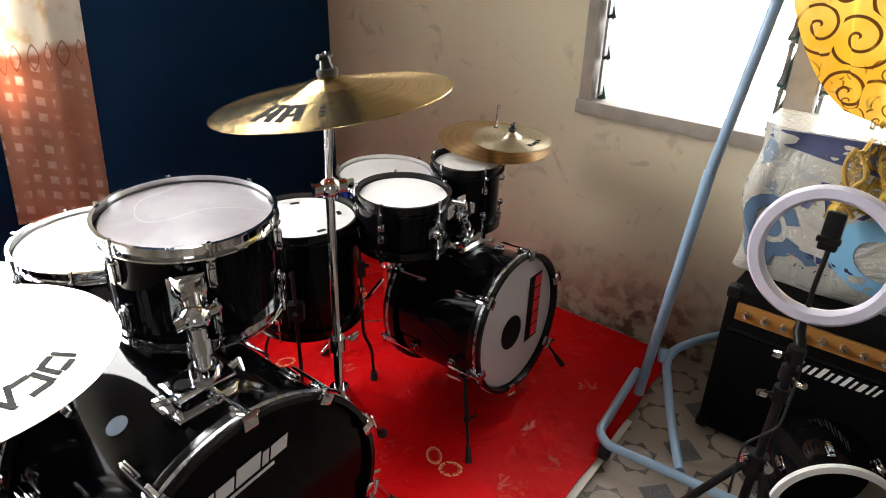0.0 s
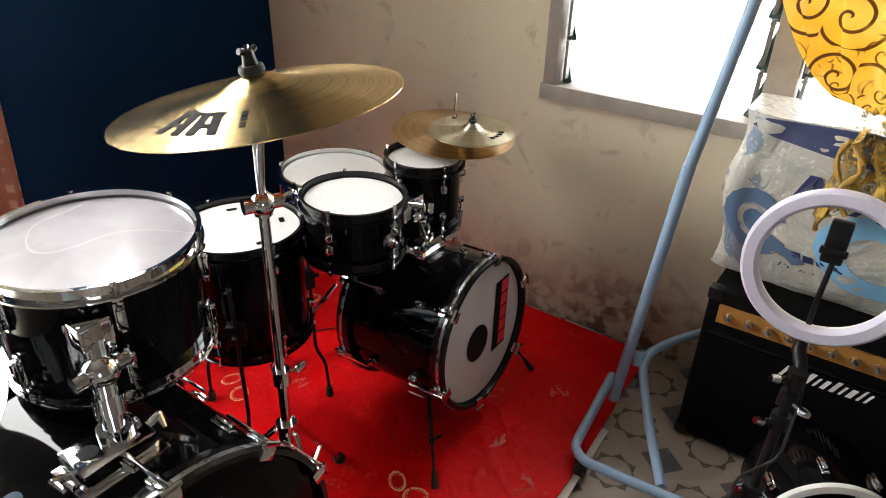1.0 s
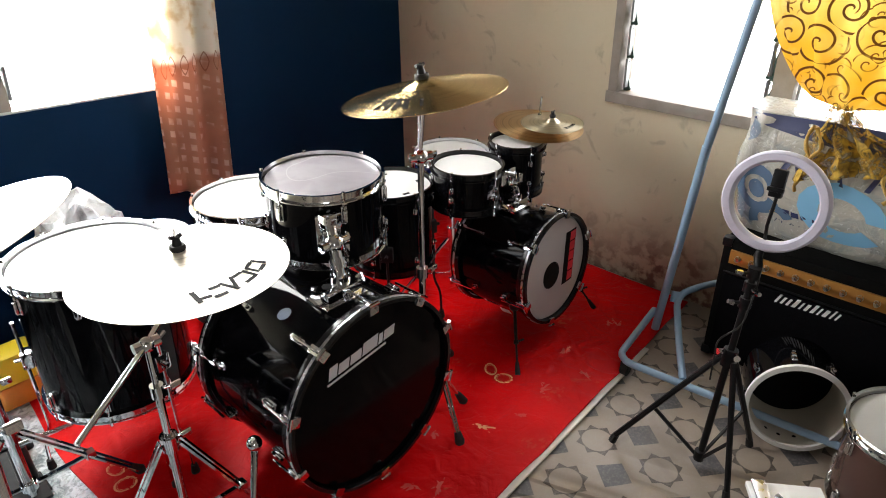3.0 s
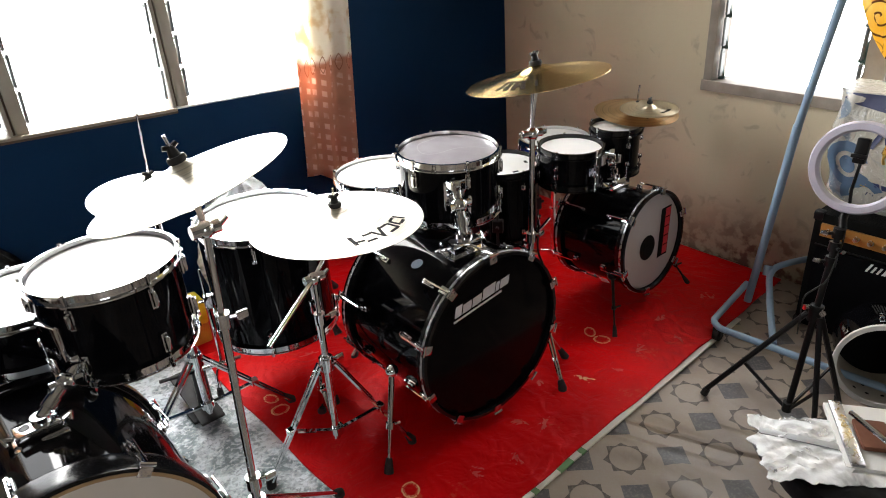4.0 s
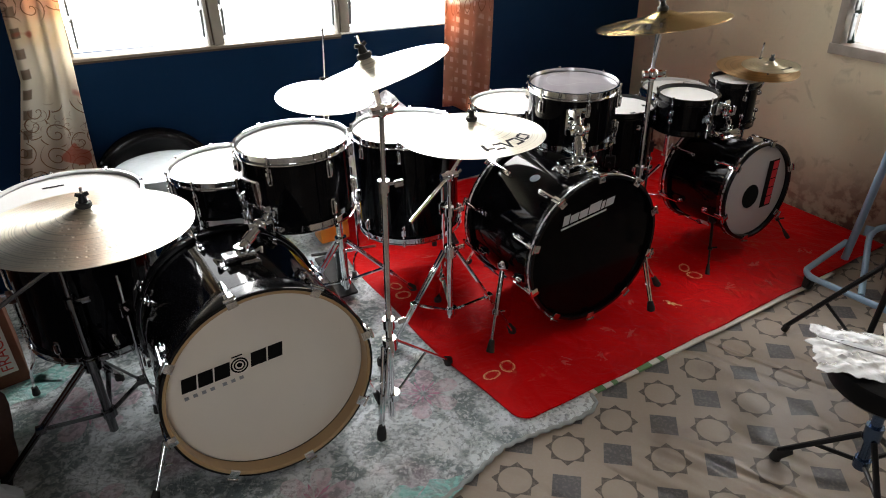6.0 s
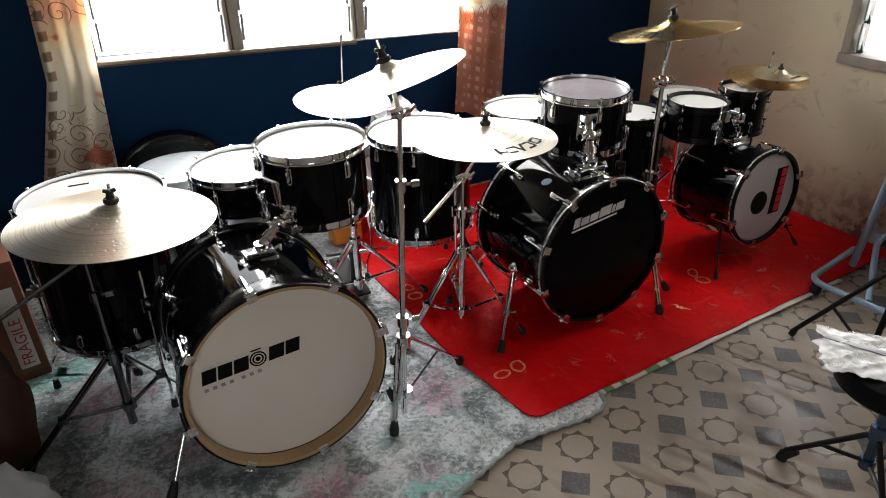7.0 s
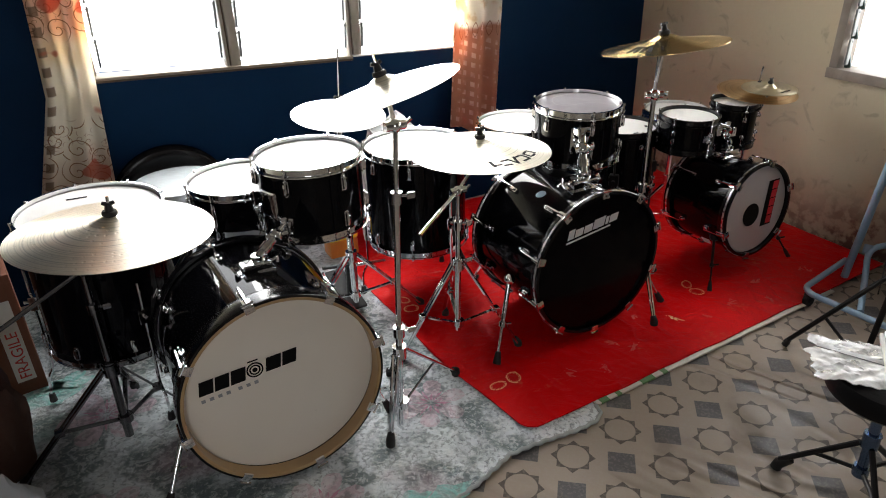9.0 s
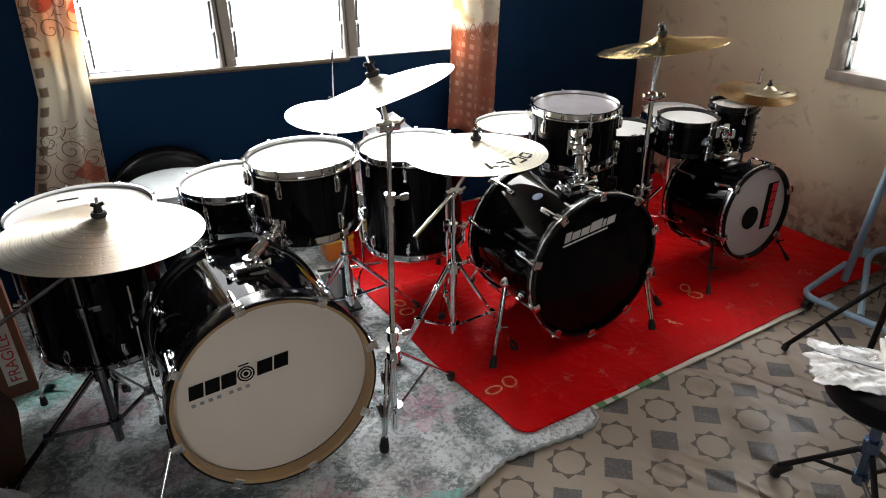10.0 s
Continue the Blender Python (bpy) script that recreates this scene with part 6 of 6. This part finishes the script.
part("base_tube", tube(B(), bend(W((1.715, 0.345, 0.10), (1.44, 0.325, 0.062), (1.41, 0.285, 0.062), (1.475, -0.47, 0.062)), 0.045), 0.0125, 12), STEEL_BLUE, rack)
part("inner_tube", tube(B(), bend(W((1.445, 0.10, 0.062), (1.62, 0.20, 0.075), (1.745, 0.285, 0.175), (1.86, 0.235, 0.185), (1.98, 0.16, 0.185)), 0.06), 0.0125, 12), STEEL_BLUE, rack)
part("post", tube(B(), W((1.70, 0.325, 0.035), (1.70, 0.255, 0.76)), 0.0150, 14), STEEL_BLUE, rack)
part("upper_post", tube(B(), W((1.70, 0.257, 0.74), (1.70, 0.150, 1.45)), 0.0135, 14), STEEL_BLUE, rack)
part("hanging_rail", tube(B(), W((1.70, 0.150, 1.44), (1.70, -0.75, 1.44)), 0.0125, 12), STEEL_BLUE, rack)
part("post", tube(B(), W((1.70, -0.75, 0.035), (1.70, -0.75, 1.45)), 0.0145, 14), STEEL_BLUE, rack)
part("base_tube", tube(B(), bend(W((1.475, -0.47, 0.062), (1.49, -0.74, 0.062), (1.70, -0.75, 0.08)), 0.04), 0.0125, 12), STEEL_BLUE, rack)
bm = tube(B(), W((1.735, 0.283, 0.150), (1.752, 0.29, 0.185)), 0.017, 12)
part("clamp", bm, STEEL_BLUE, rack)
for x, y in ((1.424, 0.292), (1.488, -0.72)):
    bm = B()
    q = W((x, y, 0))[0]
    tube(bm, [q + Vector((0, -0.011, 0.024)), q + Vector((0, 0.011, 0.024))], 0.024, 16)
    box(bm, (-0.014, -0.016, 0.020), (0.014, 0.016, 0.056), Matrix.Translation(q), 0.004)
    part("castor", bm, RUBBER, rack, "black castor")

AX, AY0, AY1, AH = 1.715, -0.55, 0.150, 0.468
amp = thing("guitar_amplifier", Matrix.Translation((AX, 0, 0)), "black combo amplifier with a gold control panel against the wall", "amplifier")
part("cabinet", box(B(), (0, AY0, 0.012), (0.285, AY1, AH), None, 0.012), TOLEX, amp)
part("grille", box(B(), (-0.006, AY0 + 0.025, 0.035), (0.004, AY1 - 0.025, AH - 0.125), None, 0.003), GRILLE, amp)
pn = part("control_panel", box(B(), (-0.008, AY0 + 0.03, AH - 0.082), (0.004, AY1 - 0.03, AH - 0.034), None, 0.002), GOLD_PANEL, amp, "gold control panel")
part("piping", box(B(), (-0.009, AY0 + 0.02, AH - 0.118), (0.002, AY1 - 0.02, AH - 0.115), None, 0.001), PLASTIC, amp)
knob = None
for k in range(13):
    y = AY1 - 0.058 - k * 0.045
    if knob is None:
        bm = lathe(B(), [(0, 0.016), (0.007, 0.016), (0.008, 0.010), (0.010, 0.002), (0.010, 0), (0, 0)], 16, Matrix.Rotation(radians(-90), 4, "Y"))
        knob = part("knob", bm, CHROME_DULL, pn)
        knob.matrix_local = Matrix.Translation((-0.008, y, AH - 0.058))
    else:
        share(knob, "knob", Matrix.Translation((-0.008, y, AH - 0.058)), pn)
for y in (AY0, AY1):
    for z in (0.012, AH):
        s, q = (1 if y == AY0 else -1), (1 if z < 0.1 else -1)
        bm = box(B(), (-0.004, min(y - s * 0.004, y + s * 0.03), min(z - q * 0.004, z + q * 0.03)), (0.03, max(y - s * 0.004, y + s * 0.03), max(z - q * 0.004, z + q * 0.03)), None, 0.008)
        part("corner_cap", bm, PLASTIC, amp)
face = Matrix(((0, 0, -1, -0.0075), (-1, 0, 0, 0), (0, 1, 0, 0), (0, 0, 0, 1)))
wordmark(amp, face @ Matrix.Translation((0.135, AH - 0.160, 0)) @ Matrix.Rotation(radians(2), 4, "Z"), [0.008, 0.008, 0.008, 0.012, 0.006, 0.010, 0.010, 0.006, 0.012, 0.006, 0.006], 0.032, 0.5, WHITE_PRINT, 0.009)

# bedding pack on the amplifier
pk = thing("bedding_pack", Matrix.Translation((1.735, 0, AH)), "bulging bedding pack in printed clear plastic on the amplifier", "bedding pack")
bm = B()
ny_, nz_ = 40, 26
PY0, PY1, PH_ = -0.56, 0.190, 0.41


def pack_pt(u, v, back=False):
    y = PY1 + (PY0 - PY1) * u
    z = PH_ * v
    e = (math.sin(math.pi * min(max(u, 0), 1)) ** 0.35) * (math.sin(math.pi * min(max(v * 0.97 + 0.015, 0), 1)) ** 0.35)
    fold = 0.010 * noise.noise((u * 9, v * 5, 2.0)) + 0.007 * abs(noise.noise((u * 22, v * 9, 7.0)))
    if back:
        return Vector((0.255 - 0.02 * (1 - e), y, z))
    return Vector((0.085 * (1 - e) + fold + 0.03 * (1 - v), y - 0.012 * math.sin(v * 9), z + 0.018 * noise.noise((u * 5, 1.0, v)) * v))


F = [[bm.verts.new(pack_pt(i / ny_, j / nz_)) for j in range(nz_ + 1)] for i in range(ny_ + 1)]
K = [[bm.verts.new(pack_pt(i / ny_, j / nz_, True)) for j in range(nz_ + 1)] for i in range(ny_ + 1)]
for i in range(ny_):
    for j in range(nz_):
        bm.faces.new((F[i][j], F[i][j + 1], F[i + 1][j + 1], F[i + 1][j]))
        bm.faces.new((K[i][j], K[i + 1][j], K[i + 1][j + 1], K[i][j + 1]))
    bm.faces.new((F[i][nz_], K[i][nz_], K[i + 1][nz_], F[i + 1][nz_]))
    bm.faces.new((F[i][0], F[i + 1][0], K[i + 1][0], K[i][0]))
for j in range(nz_):
    bm.faces.new((F[0][j], K[0][j], K[0][j + 1], F[0][j + 1]))
    bm.faces.new((F[ny_][j], F[ny_][j + 1], K[ny_][j + 1], K[ny_][j]))
part("wrapping", bm, PACK, pk)


def on_pack(outline, material, label=""):
    """A printed patch on the pack's front: outline in (u, v)."""
    bm = B()
    c = Vector((sum(p[0] for p in outline) / len(outline), sum(p[1] for p in outline) / len(outline)))
    rings = []
    for k in (1.0, 0.66, 0.33):
        rings.append([bm.verts.new(pack_pt(c.x + (p[0] - c.x) * k, c.y + (p[1] - c.y) * k) + Vector((-0.0022, 0, 0))) for p in outline])
    mid = bm.verts.new(pack_pt(c.x, c.y) + Vector((-0.0022, 0, 0)))
    n = len(outline)
    for a, b in zip(rings, rings[1:]):
        for i in range(n):
            bm.faces.new((a[i], a[(i + 1) % n], b[(i + 1) % n], b[i]))
    for i in range(n):
        bm.faces.new((rings[-1][i], rings[-1][(i + 1) % n], mid))
    part("print", bm, material, pk, label)


def oval(u, v, a, b, n=20, t0=0.0, t1=2 * math.pi):
    return [(u + a * math.cos(t0 + (t1 - t0) * k / n), v + b * math.sin(t0 + (t1 - t0) * k / n)) for k in range(n)]


def band_on_pack(u, v, a, b, w, t0, t1, material):
    n = 16
    bm = B()
    A, C = [], []
    for k in range(n + 1):
        t = t0 + (t1 - t0) * k / n
        A.append(bm.verts.new(pack_pt(u + a * math.cos(t), v + b * math.sin(t)) + Vector((-0.003, 0, 0))))
        C.append(bm.verts.new(pack_pt(u + a * w * math.cos(t), v + b * w * math.sin(t)) + Vector((-0.003, 0, 0))))
    for k in range(n):
        bm.faces.new((A[k], A[k + 1], C[k + 1], C[k]))
    part("print", bm, material, pk)


band_on_pack(0.46, 0.37, 0.17, 0.24, 0.52, 0.0, 5.6, SKY_PRINT)
band_on_pack(0.12, 0.40, 0.10, 0.20, 0.55, 0.3, 5.9, SLATE_PRINT)
on_pack(oval(0.12, 0.40, 0.035, 0.07), SLATE_PRINT)
band_on_pack(0.18, 0.16, 0.10, 0.16, 0.6, 0.5, 3.6, SLATE_PRINT)
on_pack([(0.02, 0.93), (0.06, 0.985), (0.30, 0.995), (0.70, 0.99), (0.70, 0.87), (0.40, 0.83), (0.22, 0.87), (0.08, 0.90)], NAVY_PRINT, "dark blue band")
band_on_pack(0.86, 0.30, 0.10, 0.22, 0.5, 0.8, 4.4, SLATE_PRINT)
on_pack([(0.66, 0.30), (0.74, 0.36), (0.78, 0.28), (0.72, 0.22)], OCHRE_PRINT)
on_pack([(0.17, 0.245), (0.205, 0.245), (0.205, 0.31), (0.17, 0.31)], OCHRE_PRINT)
for k, (u, w, h0, h1) in enumerate(((0.22, 0.035, 0.25, 0.30), (0.262, 0.03, 0.25, 0.295), (0.30, 0.035, 0.25, 0.30), (0.342, 0.03, 0.25, 0.295))):
    on_pack([(u, h0), (u + w, h0), (u + w, h1), (u, h1)], NAVY_PRINT)
for k, (pts) in enumerate(([(0.20, 0.58), (0.225, 0.58), (0.245, 0.75), (0.22, 0.75)], [(0.225, 0.75), (0.25, 0.75), (0.30, 0.58), (0.275, 0.58)], [(0.285, 0.58), (0.305, 0.58), (0.325, 0.76), (0.305, 0.76)],
                           [(0.36, 0.58), (0.38, 0.58), (0.42, 0.68), (0.40, 0.68)], [(0.40, 0.68), (0.42, 0.68), (0.45, 0.58), (0.43, 0.58)], [(0.52, 0.60), (0.54, 0.60), (0.55, 0.74), (0.53, 0.74)], [(0.55, 0.72), (0.60, 0.70), (0.60, 0.66), (0.55, 0.67)])):
    on_pack(pts, NAVY_PRINT)
lt = letters('74" x 90"', 0.030, face @ Matrix.Translation((0.0, 0.0, 0.0)), NAVY_PRINT, pk)
p = pack_pt(0.19, 0.175)
lt.matrix_local = Matrix(((0, 0, -1, p.x - 0.006), (-1, 0, 0, p.y), (0, 1, 0, p.z), (0, 0, 0, 1)))

# yellow curtain bundled at the window
bm = B()
nu, nv = 96, 44
rows = []
for j in range(nv + 1):
    v = j / nv
    z = 0.895 + 0.95 * v
    grow = min(1.0, (v / 0.36)) ** 0.46 if v < 0.36 else 1.0 - 0.30 * ((v - 0.36) / 0.64) ** 1.4
    row = []
    for i in range(nu):
        a = 2 * math.pi * i / nu
        pl = 1 + 0.085 * math.sin(a * 15 + 3 * noise.noise((v * 2, a, 1))) * (1.3 - v) + 0.08 * noise.noise((math.cos(a) * 2, math.sin(a) * 2, v * 3))
        ry, rx = 0.012 + 0.318 * grow * pl, 0.010 + 0.085 * grow * pl
        row.append(bm.verts.new((1.905 + rx * math.cos(a) - 0.01, -0.06 - 0.03 * v + ry * math.sin(a) - 0.04 * grow, z)))
    rows.append(row)
for a, b in zip(rows, rows[1:]):
    for i in range(nu):
        bm.faces.new((a[i], a[(i + 1) % nu], b[(i + 1) % nu], b[i]))
bm.faces.new(list(reversed(rows[0])))
bm.faces.new(rows[-1])
yc = tagged(part("yellow_curtain", bm, YELLOW_CLOTH, None), "yellow curtain with brown scrolls, knotted into a bundle at the window", "curtain")
bm = B()
rows = []
for j in range(31):
    v = j / 30
    row = []
    for i in range(25):
        u = i / 24
        w = 0.06 + 0.30 * v
        x = 1.728 - 0.02 * v + 0.020 * math.sin(u * 23 + v * 3) + 0.02 * noise.noise((u * 7, v * 6, 4)) + 0.10 * (1 - v) ** 3
        row.append(bm.verts.new((x, -0.06 - 0.13 * v + (0.5 - u) * w + 0.02 * noise.noise((u * 3, v * 4, 8)), 0.915 - 0.10 * v - 0.10 * v * (1 - u) + 0.015 * noise.noise((u * 9, v * 3, 2)))))
    rows.append(row)
for a, b in zip(rows, rows[1:]):
    for i in range(24):
        bm.faces.new((a[i], a[i + 1], b[i + 1], b[i]))
tail = part("tail", bm, GOLD_CLOTH, yc, "gold crinkled tail below the knot")
tail.modifiers.new("thickness", "SOLIDIFY").thickness = 0.002
GOLD_CORD = mat("gold_cord", (0.42, 0.26, 0.05), 0.5, 0, 0, 0.3, 60, 0.4, 200)
for k, (dy, dz, ln) in enumerate(((0.055, 0.0, 0.20), (0.035, 0.0, 0.15), (-0.16, -0.05, 0.12))):
    pts = [Vector((1.700 - 0.012 * k + 0.008 * math.sin(q * 1.1 + k), -0.09 + dy + 0.014 * math.sin(q * 0.7 + 2 * k), 0.885 + dz - ln * q / 12)) for q in range(13)]
    bm = tube(B(), pts, [0.0055 + 0.0016 * math.sin(q * 2.1 + k) for q in range(13)], 8)
    part("cord", bm, GOLD_CORD, yc, "twisted gold cord")

# ring light on its tripod
rl = thing("ring_light", Matrix.Translation((1.185, -0.075, 0)), "ring light on a black tripod with a phone holder", "ring light")
mr_ = Matrix.Translation((-1.185, 0.075, 0)) @ axis_pose((1.322, -0.078, 0.791), (-0.985, -0.02, 0.16))
bm = ring_solid(B(), [(0.100, 0.0), (0.101, 0.010), (0.106, 0.016), (0.122, 0.016), (0.127, 0.010), (0.128, 0.0)], 72, mr_)
part("diffuser", bm, DIFFUSER, rl, "unlit white ring diffuser")
part("ring_back", ring_solid(B(), [(0.100, -0.001), (0.128, -0.001), (0.126, -0.014), (0.102, -0.014)], 72, mr_), WHITE_PRINT, rl)
c0 = mr_ @ Vector((0, -0.112, -0.012))
bm = tube(B(), [c0, mr_ @ Vector((0.0, -0.06, 0.012)), mr_ @ Vector((0.004, 0.03, 0.012))], 0.0045, 8)
part("gooseneck", bm, PLASTIC, rl)
part("phone_holder", box(B(), (-0.016, 0.015, 0.006), (0.016, 0.085, 0.026), mr_, 0.005), PLASTIC, rl)
part("holder_jaw", box(B(), (-0.020, 0.030, 0.020), (0.020, 0.042, 0.034), mr_, 0.004), PLASTIC, rl)
def on_pole(z, dx=0.0, dy=0.0):
    """The pole leans a little towards the amplifier."""
    return Vector((0.10 * z + dx, -0.022 * z + dy, z))


bm = tube(B(), [c0, c0 + Vector((-0.03, 0, -0.025)), on_pole(0.635, 0.02), on_pole(0.615)], [0.008, 0.011, 0.011, 0.010], 12)
part("tilt_arm", bm, PLASTIC, rl)
part("column_tube", tube(B(), [on_pole(0.63), on_pole(0.03)], [0.009, 0.010], 12), PLASTIC, rl)
for z, s in ((0.625, 1), (0.585, -1), (0.54, 1)):
    bm = tube(B(), [on_pole(z - 0.014), on_pole(z + 0.014)], 0.016, 12)
    tube(bm, [on_pole(z), on_pole(z, -0.022, 0.025 * s)], 0.005, 8)
    collar = part("lock_collar", bm, PLASTIC, rl)
    part("screw", tube(B(), [on_pole(z, -0.020, 0.023 * s), on_pole(z + 0.004, -0.030, 0.034 * s)], [0.008, 0.006], 8), CHROME, collar, "chrome screw")
part("hub", tube(B(), [on_pole(0.350), on_pole(0.400)], 0.019, 12), PLASTIC, rl)
for y in (-0.026, 0.026):
    part("hub_screw", tube(B(), [on_pole(0.390, -0.012, y * 0.7), on_pole(0.393, -0.024, y)], 0.009, 10), CHROME, rl, "chrome screw")
bm = tube(B(), bend([mr_ @ Vector((0.0, -0.115, -0.012)), (0.06, -0.03, 0.60), (0.01, -0.03, 0.50), (-0.005, 0.018, 0.44), (0.012, 0.02, 0.30)], 0.02), 0.0025, 6)
part("cable", bm, RUBBER, rl)
for fx, fy in ((1.112, 0.160), (1.125, -0.185), (1.372, -0.155)):
    e = Vector((fx - 1.185, fy + 0.075, 0))
    d = e.normalized()
    top = on_pole(0.370) + d * 0.020
    leg = part("leg", tube(B(), [top, e + Vector((0, 0, 0.014))], 0.0085, 8), PLASTIC, rl)
    part("brace", tube(B(), [d * 0.012 + Vector((0, 0, 0.045)), top.lerp(e, 0.58)], 0.0055, 6), PLASTIC, leg)
    part("rubber_foot", tube(B(), [e * 0.96 + Vector((0, 0, 0.026)), e + Vector((0, 0, 0.0005))], [0.010, 0.012], 8), RUBBER, leg)
part("brace_ring", tube(B(), [(0, 0, 0.030), (0, 0, 0.062)], 0.015, 10), PLASTIC, rl)

# open shell lying on its side before the amplifier, and a small brown drum
mo = axis_pose((1.431, -0.238, 0.152), (-0.90, -0.40, 0.10)) @ Matrix.Translation((0, 0, -0.19))
od = thing("open_drum", mo, "black drum shell lying on its side, headless, pale inside", "drum")
part("shell", ring_solid(B(), [(0.132, 0.0), (0.132, 0.19), (0.1315, 0.19), (0.131, 0.0)], 56), LACQUER, od)
part("lining", ring_solid(B(), [(0.1308, 0.001), (0.1308, 0.188), (0.126, 0.190), (0.125, 0.001)], 56), mat("pale_lining", (0.62, 0.58, 0.5), 0.7), od, "pale wooden inside")
part("hoop", ring_solid(B(), [(0.131, 0.182), (0.141, 0.182), (0.142, 0.196), (0.128, 0.198), (0.126, 0.192)], 56), WHITE_PRINT, od, "white hoop")
part("batter_head", lathe(B(), [(0, 0.0), (0.125, 0.0), (0.124, 0.006), (0, 0.006)], 48), BLACK_PRINT, od)
for a, z in ((-118, 0.150), (-100, 0.152), (-80, 0.148), (-62, 0.150), (-104, 0.105), (-76, 0.105)):
    pm = Matrix.Translation(polar(radians(a), 0.1248, z)) @ Matrix.Rotation(radians(a), 4, "Z") @ Matrix.Rotation(radians(-90), 4, "Y")
    part("vent_hole", disc(0.006, 0.0, pm, 14), BLACK_PRINT, od, "small dark hole", False)
lg = None
for k in range(8):
    a = 2 * math.pi * k / 8 + 0.2
    pm = Matrix.Translation(polar(a, 0.132, 0.13)) @ Matrix.Rotation(a, 4, "Z")
    if lg is None:
        lg = part("lug", lug_mesh(0.045), CHROME, od)
        lg.matrix_local = pm
    else:
        share(lg, "lug", pm, od)
drum("small_tom", axis_pose((1.378, -0.505, 0.016), (-0.10, 0.03, 1)), 0.130, 0.275, "small brown drum with chrome hoops and a white head", "drum", "", shell=LACQUER_BROWN, lugs=6, spin=15)

# stool with packets in the foreground
stl = throne((0.632, -0.405), 0.437, 0.142, SEAT_BLACK, "black round stool with a chrome column, packets on its seat", 0.19, 110, STEEL_NAVY, plain_z=0.002)
ZIP_GREY = mat("zip_grey", (0.34, 0.35, 0.37), 0.3, 0, 0, 0.15, 20, 0.1, 60)


def pouch(name, m, w, d, label, seed):
    """A flat zip pouch: a crinkled film over a white sheet for its glare, with a zip strip along one side."""
    ob = thing(name, m, label, "packet")
    bm = B()
    n = 34
    lo, hi = [], []
    for i in range(n + 1):
        a, b = [], []
        for j in range(n + 1):
            u, v = i / n * 2 - 1, j / n * 2 - 1
            e = max(0.0, (1 - u ** 4) * (1 - v ** 4))
            cr = abs(noise.noise((u * 3 + seed, v * 3, 1))) + 0.6 * abs(noise.noise((u * 7, v * 7 + seed, 4)))
            x, y = u * w / 2 + 0.022 * u * noise.noise((v * 3, seed, 0)) + 0.006 * noise.noise((v * 9, seed, 1)), v * d / 2 + 0.030 * v * noise.noise((u * 3, seed, 5)) + 0.008 * noise.noise((u * 10, seed, 6))
            a.append(bm.verts.new((x, y, 0.0)))
            b.append(bm.verts.new((x, y, 0.002 + e * (0.002 + 0.008 * cr + 0.022 * max(0.0, 0.22 - abs(noise.noise((u * 2.2 + v * 1.5, seed, 8))))))))
        lo.append(a)
        hi.append(b)
    for i in range(n):
        for j in range(n):
            bm.faces.new((hi[i][j], hi[i + 1][j], hi[i + 1][j + 1], hi[i][j + 1]))
            bm.faces.new((lo[i][j], lo[i][j + 1], lo[i + 1][j + 1], lo[i + 1][j]))
    for i in range(n):
        for p, q in (((i, 0), (i + 1, 0)), ((i + 1, n), (i, n)), ((0, i + 1), (0, i)), ((n, i), (n, i + 1))):
            bm.faces.new((lo[p[0]][p[1]], lo[q[0]][q[1]], hi[q[0]][q[1]], hi[p[0]][p[1]]))
    part("film", bm, FILM, ob)
    # white sheet added below the film to imitate the window's glare on it
    part("card", box(B(), (-w * 0.40, -d * 0.40, 0.002), (w * 0.40, d * 0.40, 0.0035), None, 0.0005), WHITE_PRINT, ob, "white sheet for the film's glare")
    part("zip_strip", box(B(), (w * 0.02, -d * 0.50, 0.008), (w * 0.12, d * 0.47, 0.0105), pose(0, 0, 0, 0, 0, -14), 0.001), ZIP_GREY, ob, "greyish zip strip")
    return ob


pouch("plastic_packet", pose(0.600, -0.345, 0.4365, 0, 0, 40), 0.19, 0.23, "clear plastic zip packet on the stool, whitened for window glare", 4)
pb = thing("parts_packet", pose(0.705, -0.41, 0.4365, 0, 0, 35), "flat packet of brown parts in film on the stool", "packet")
part("card", box(B(), (-0.10, -0.07, 0.0), (0.10, 0.07, 0.012), None, 0.003), WHITE_PRINT, pb)
part("contents", box(B(), (-0.05, -0.035, 0.012), (0.04, 0.03, 0.026), None, 0.008), CARD, pb)
part("strip", box(B(), (-0.10, 0.035, 0.012), (0.10, 0.062, 0.020), None, 0.004), CHROME_DULL, pb)
part("rod", tube(B(), [(-0.04, -0.02, 0.030), (0.05, 0.03, 0.030)], 0.006, 8), CHROME, pb)
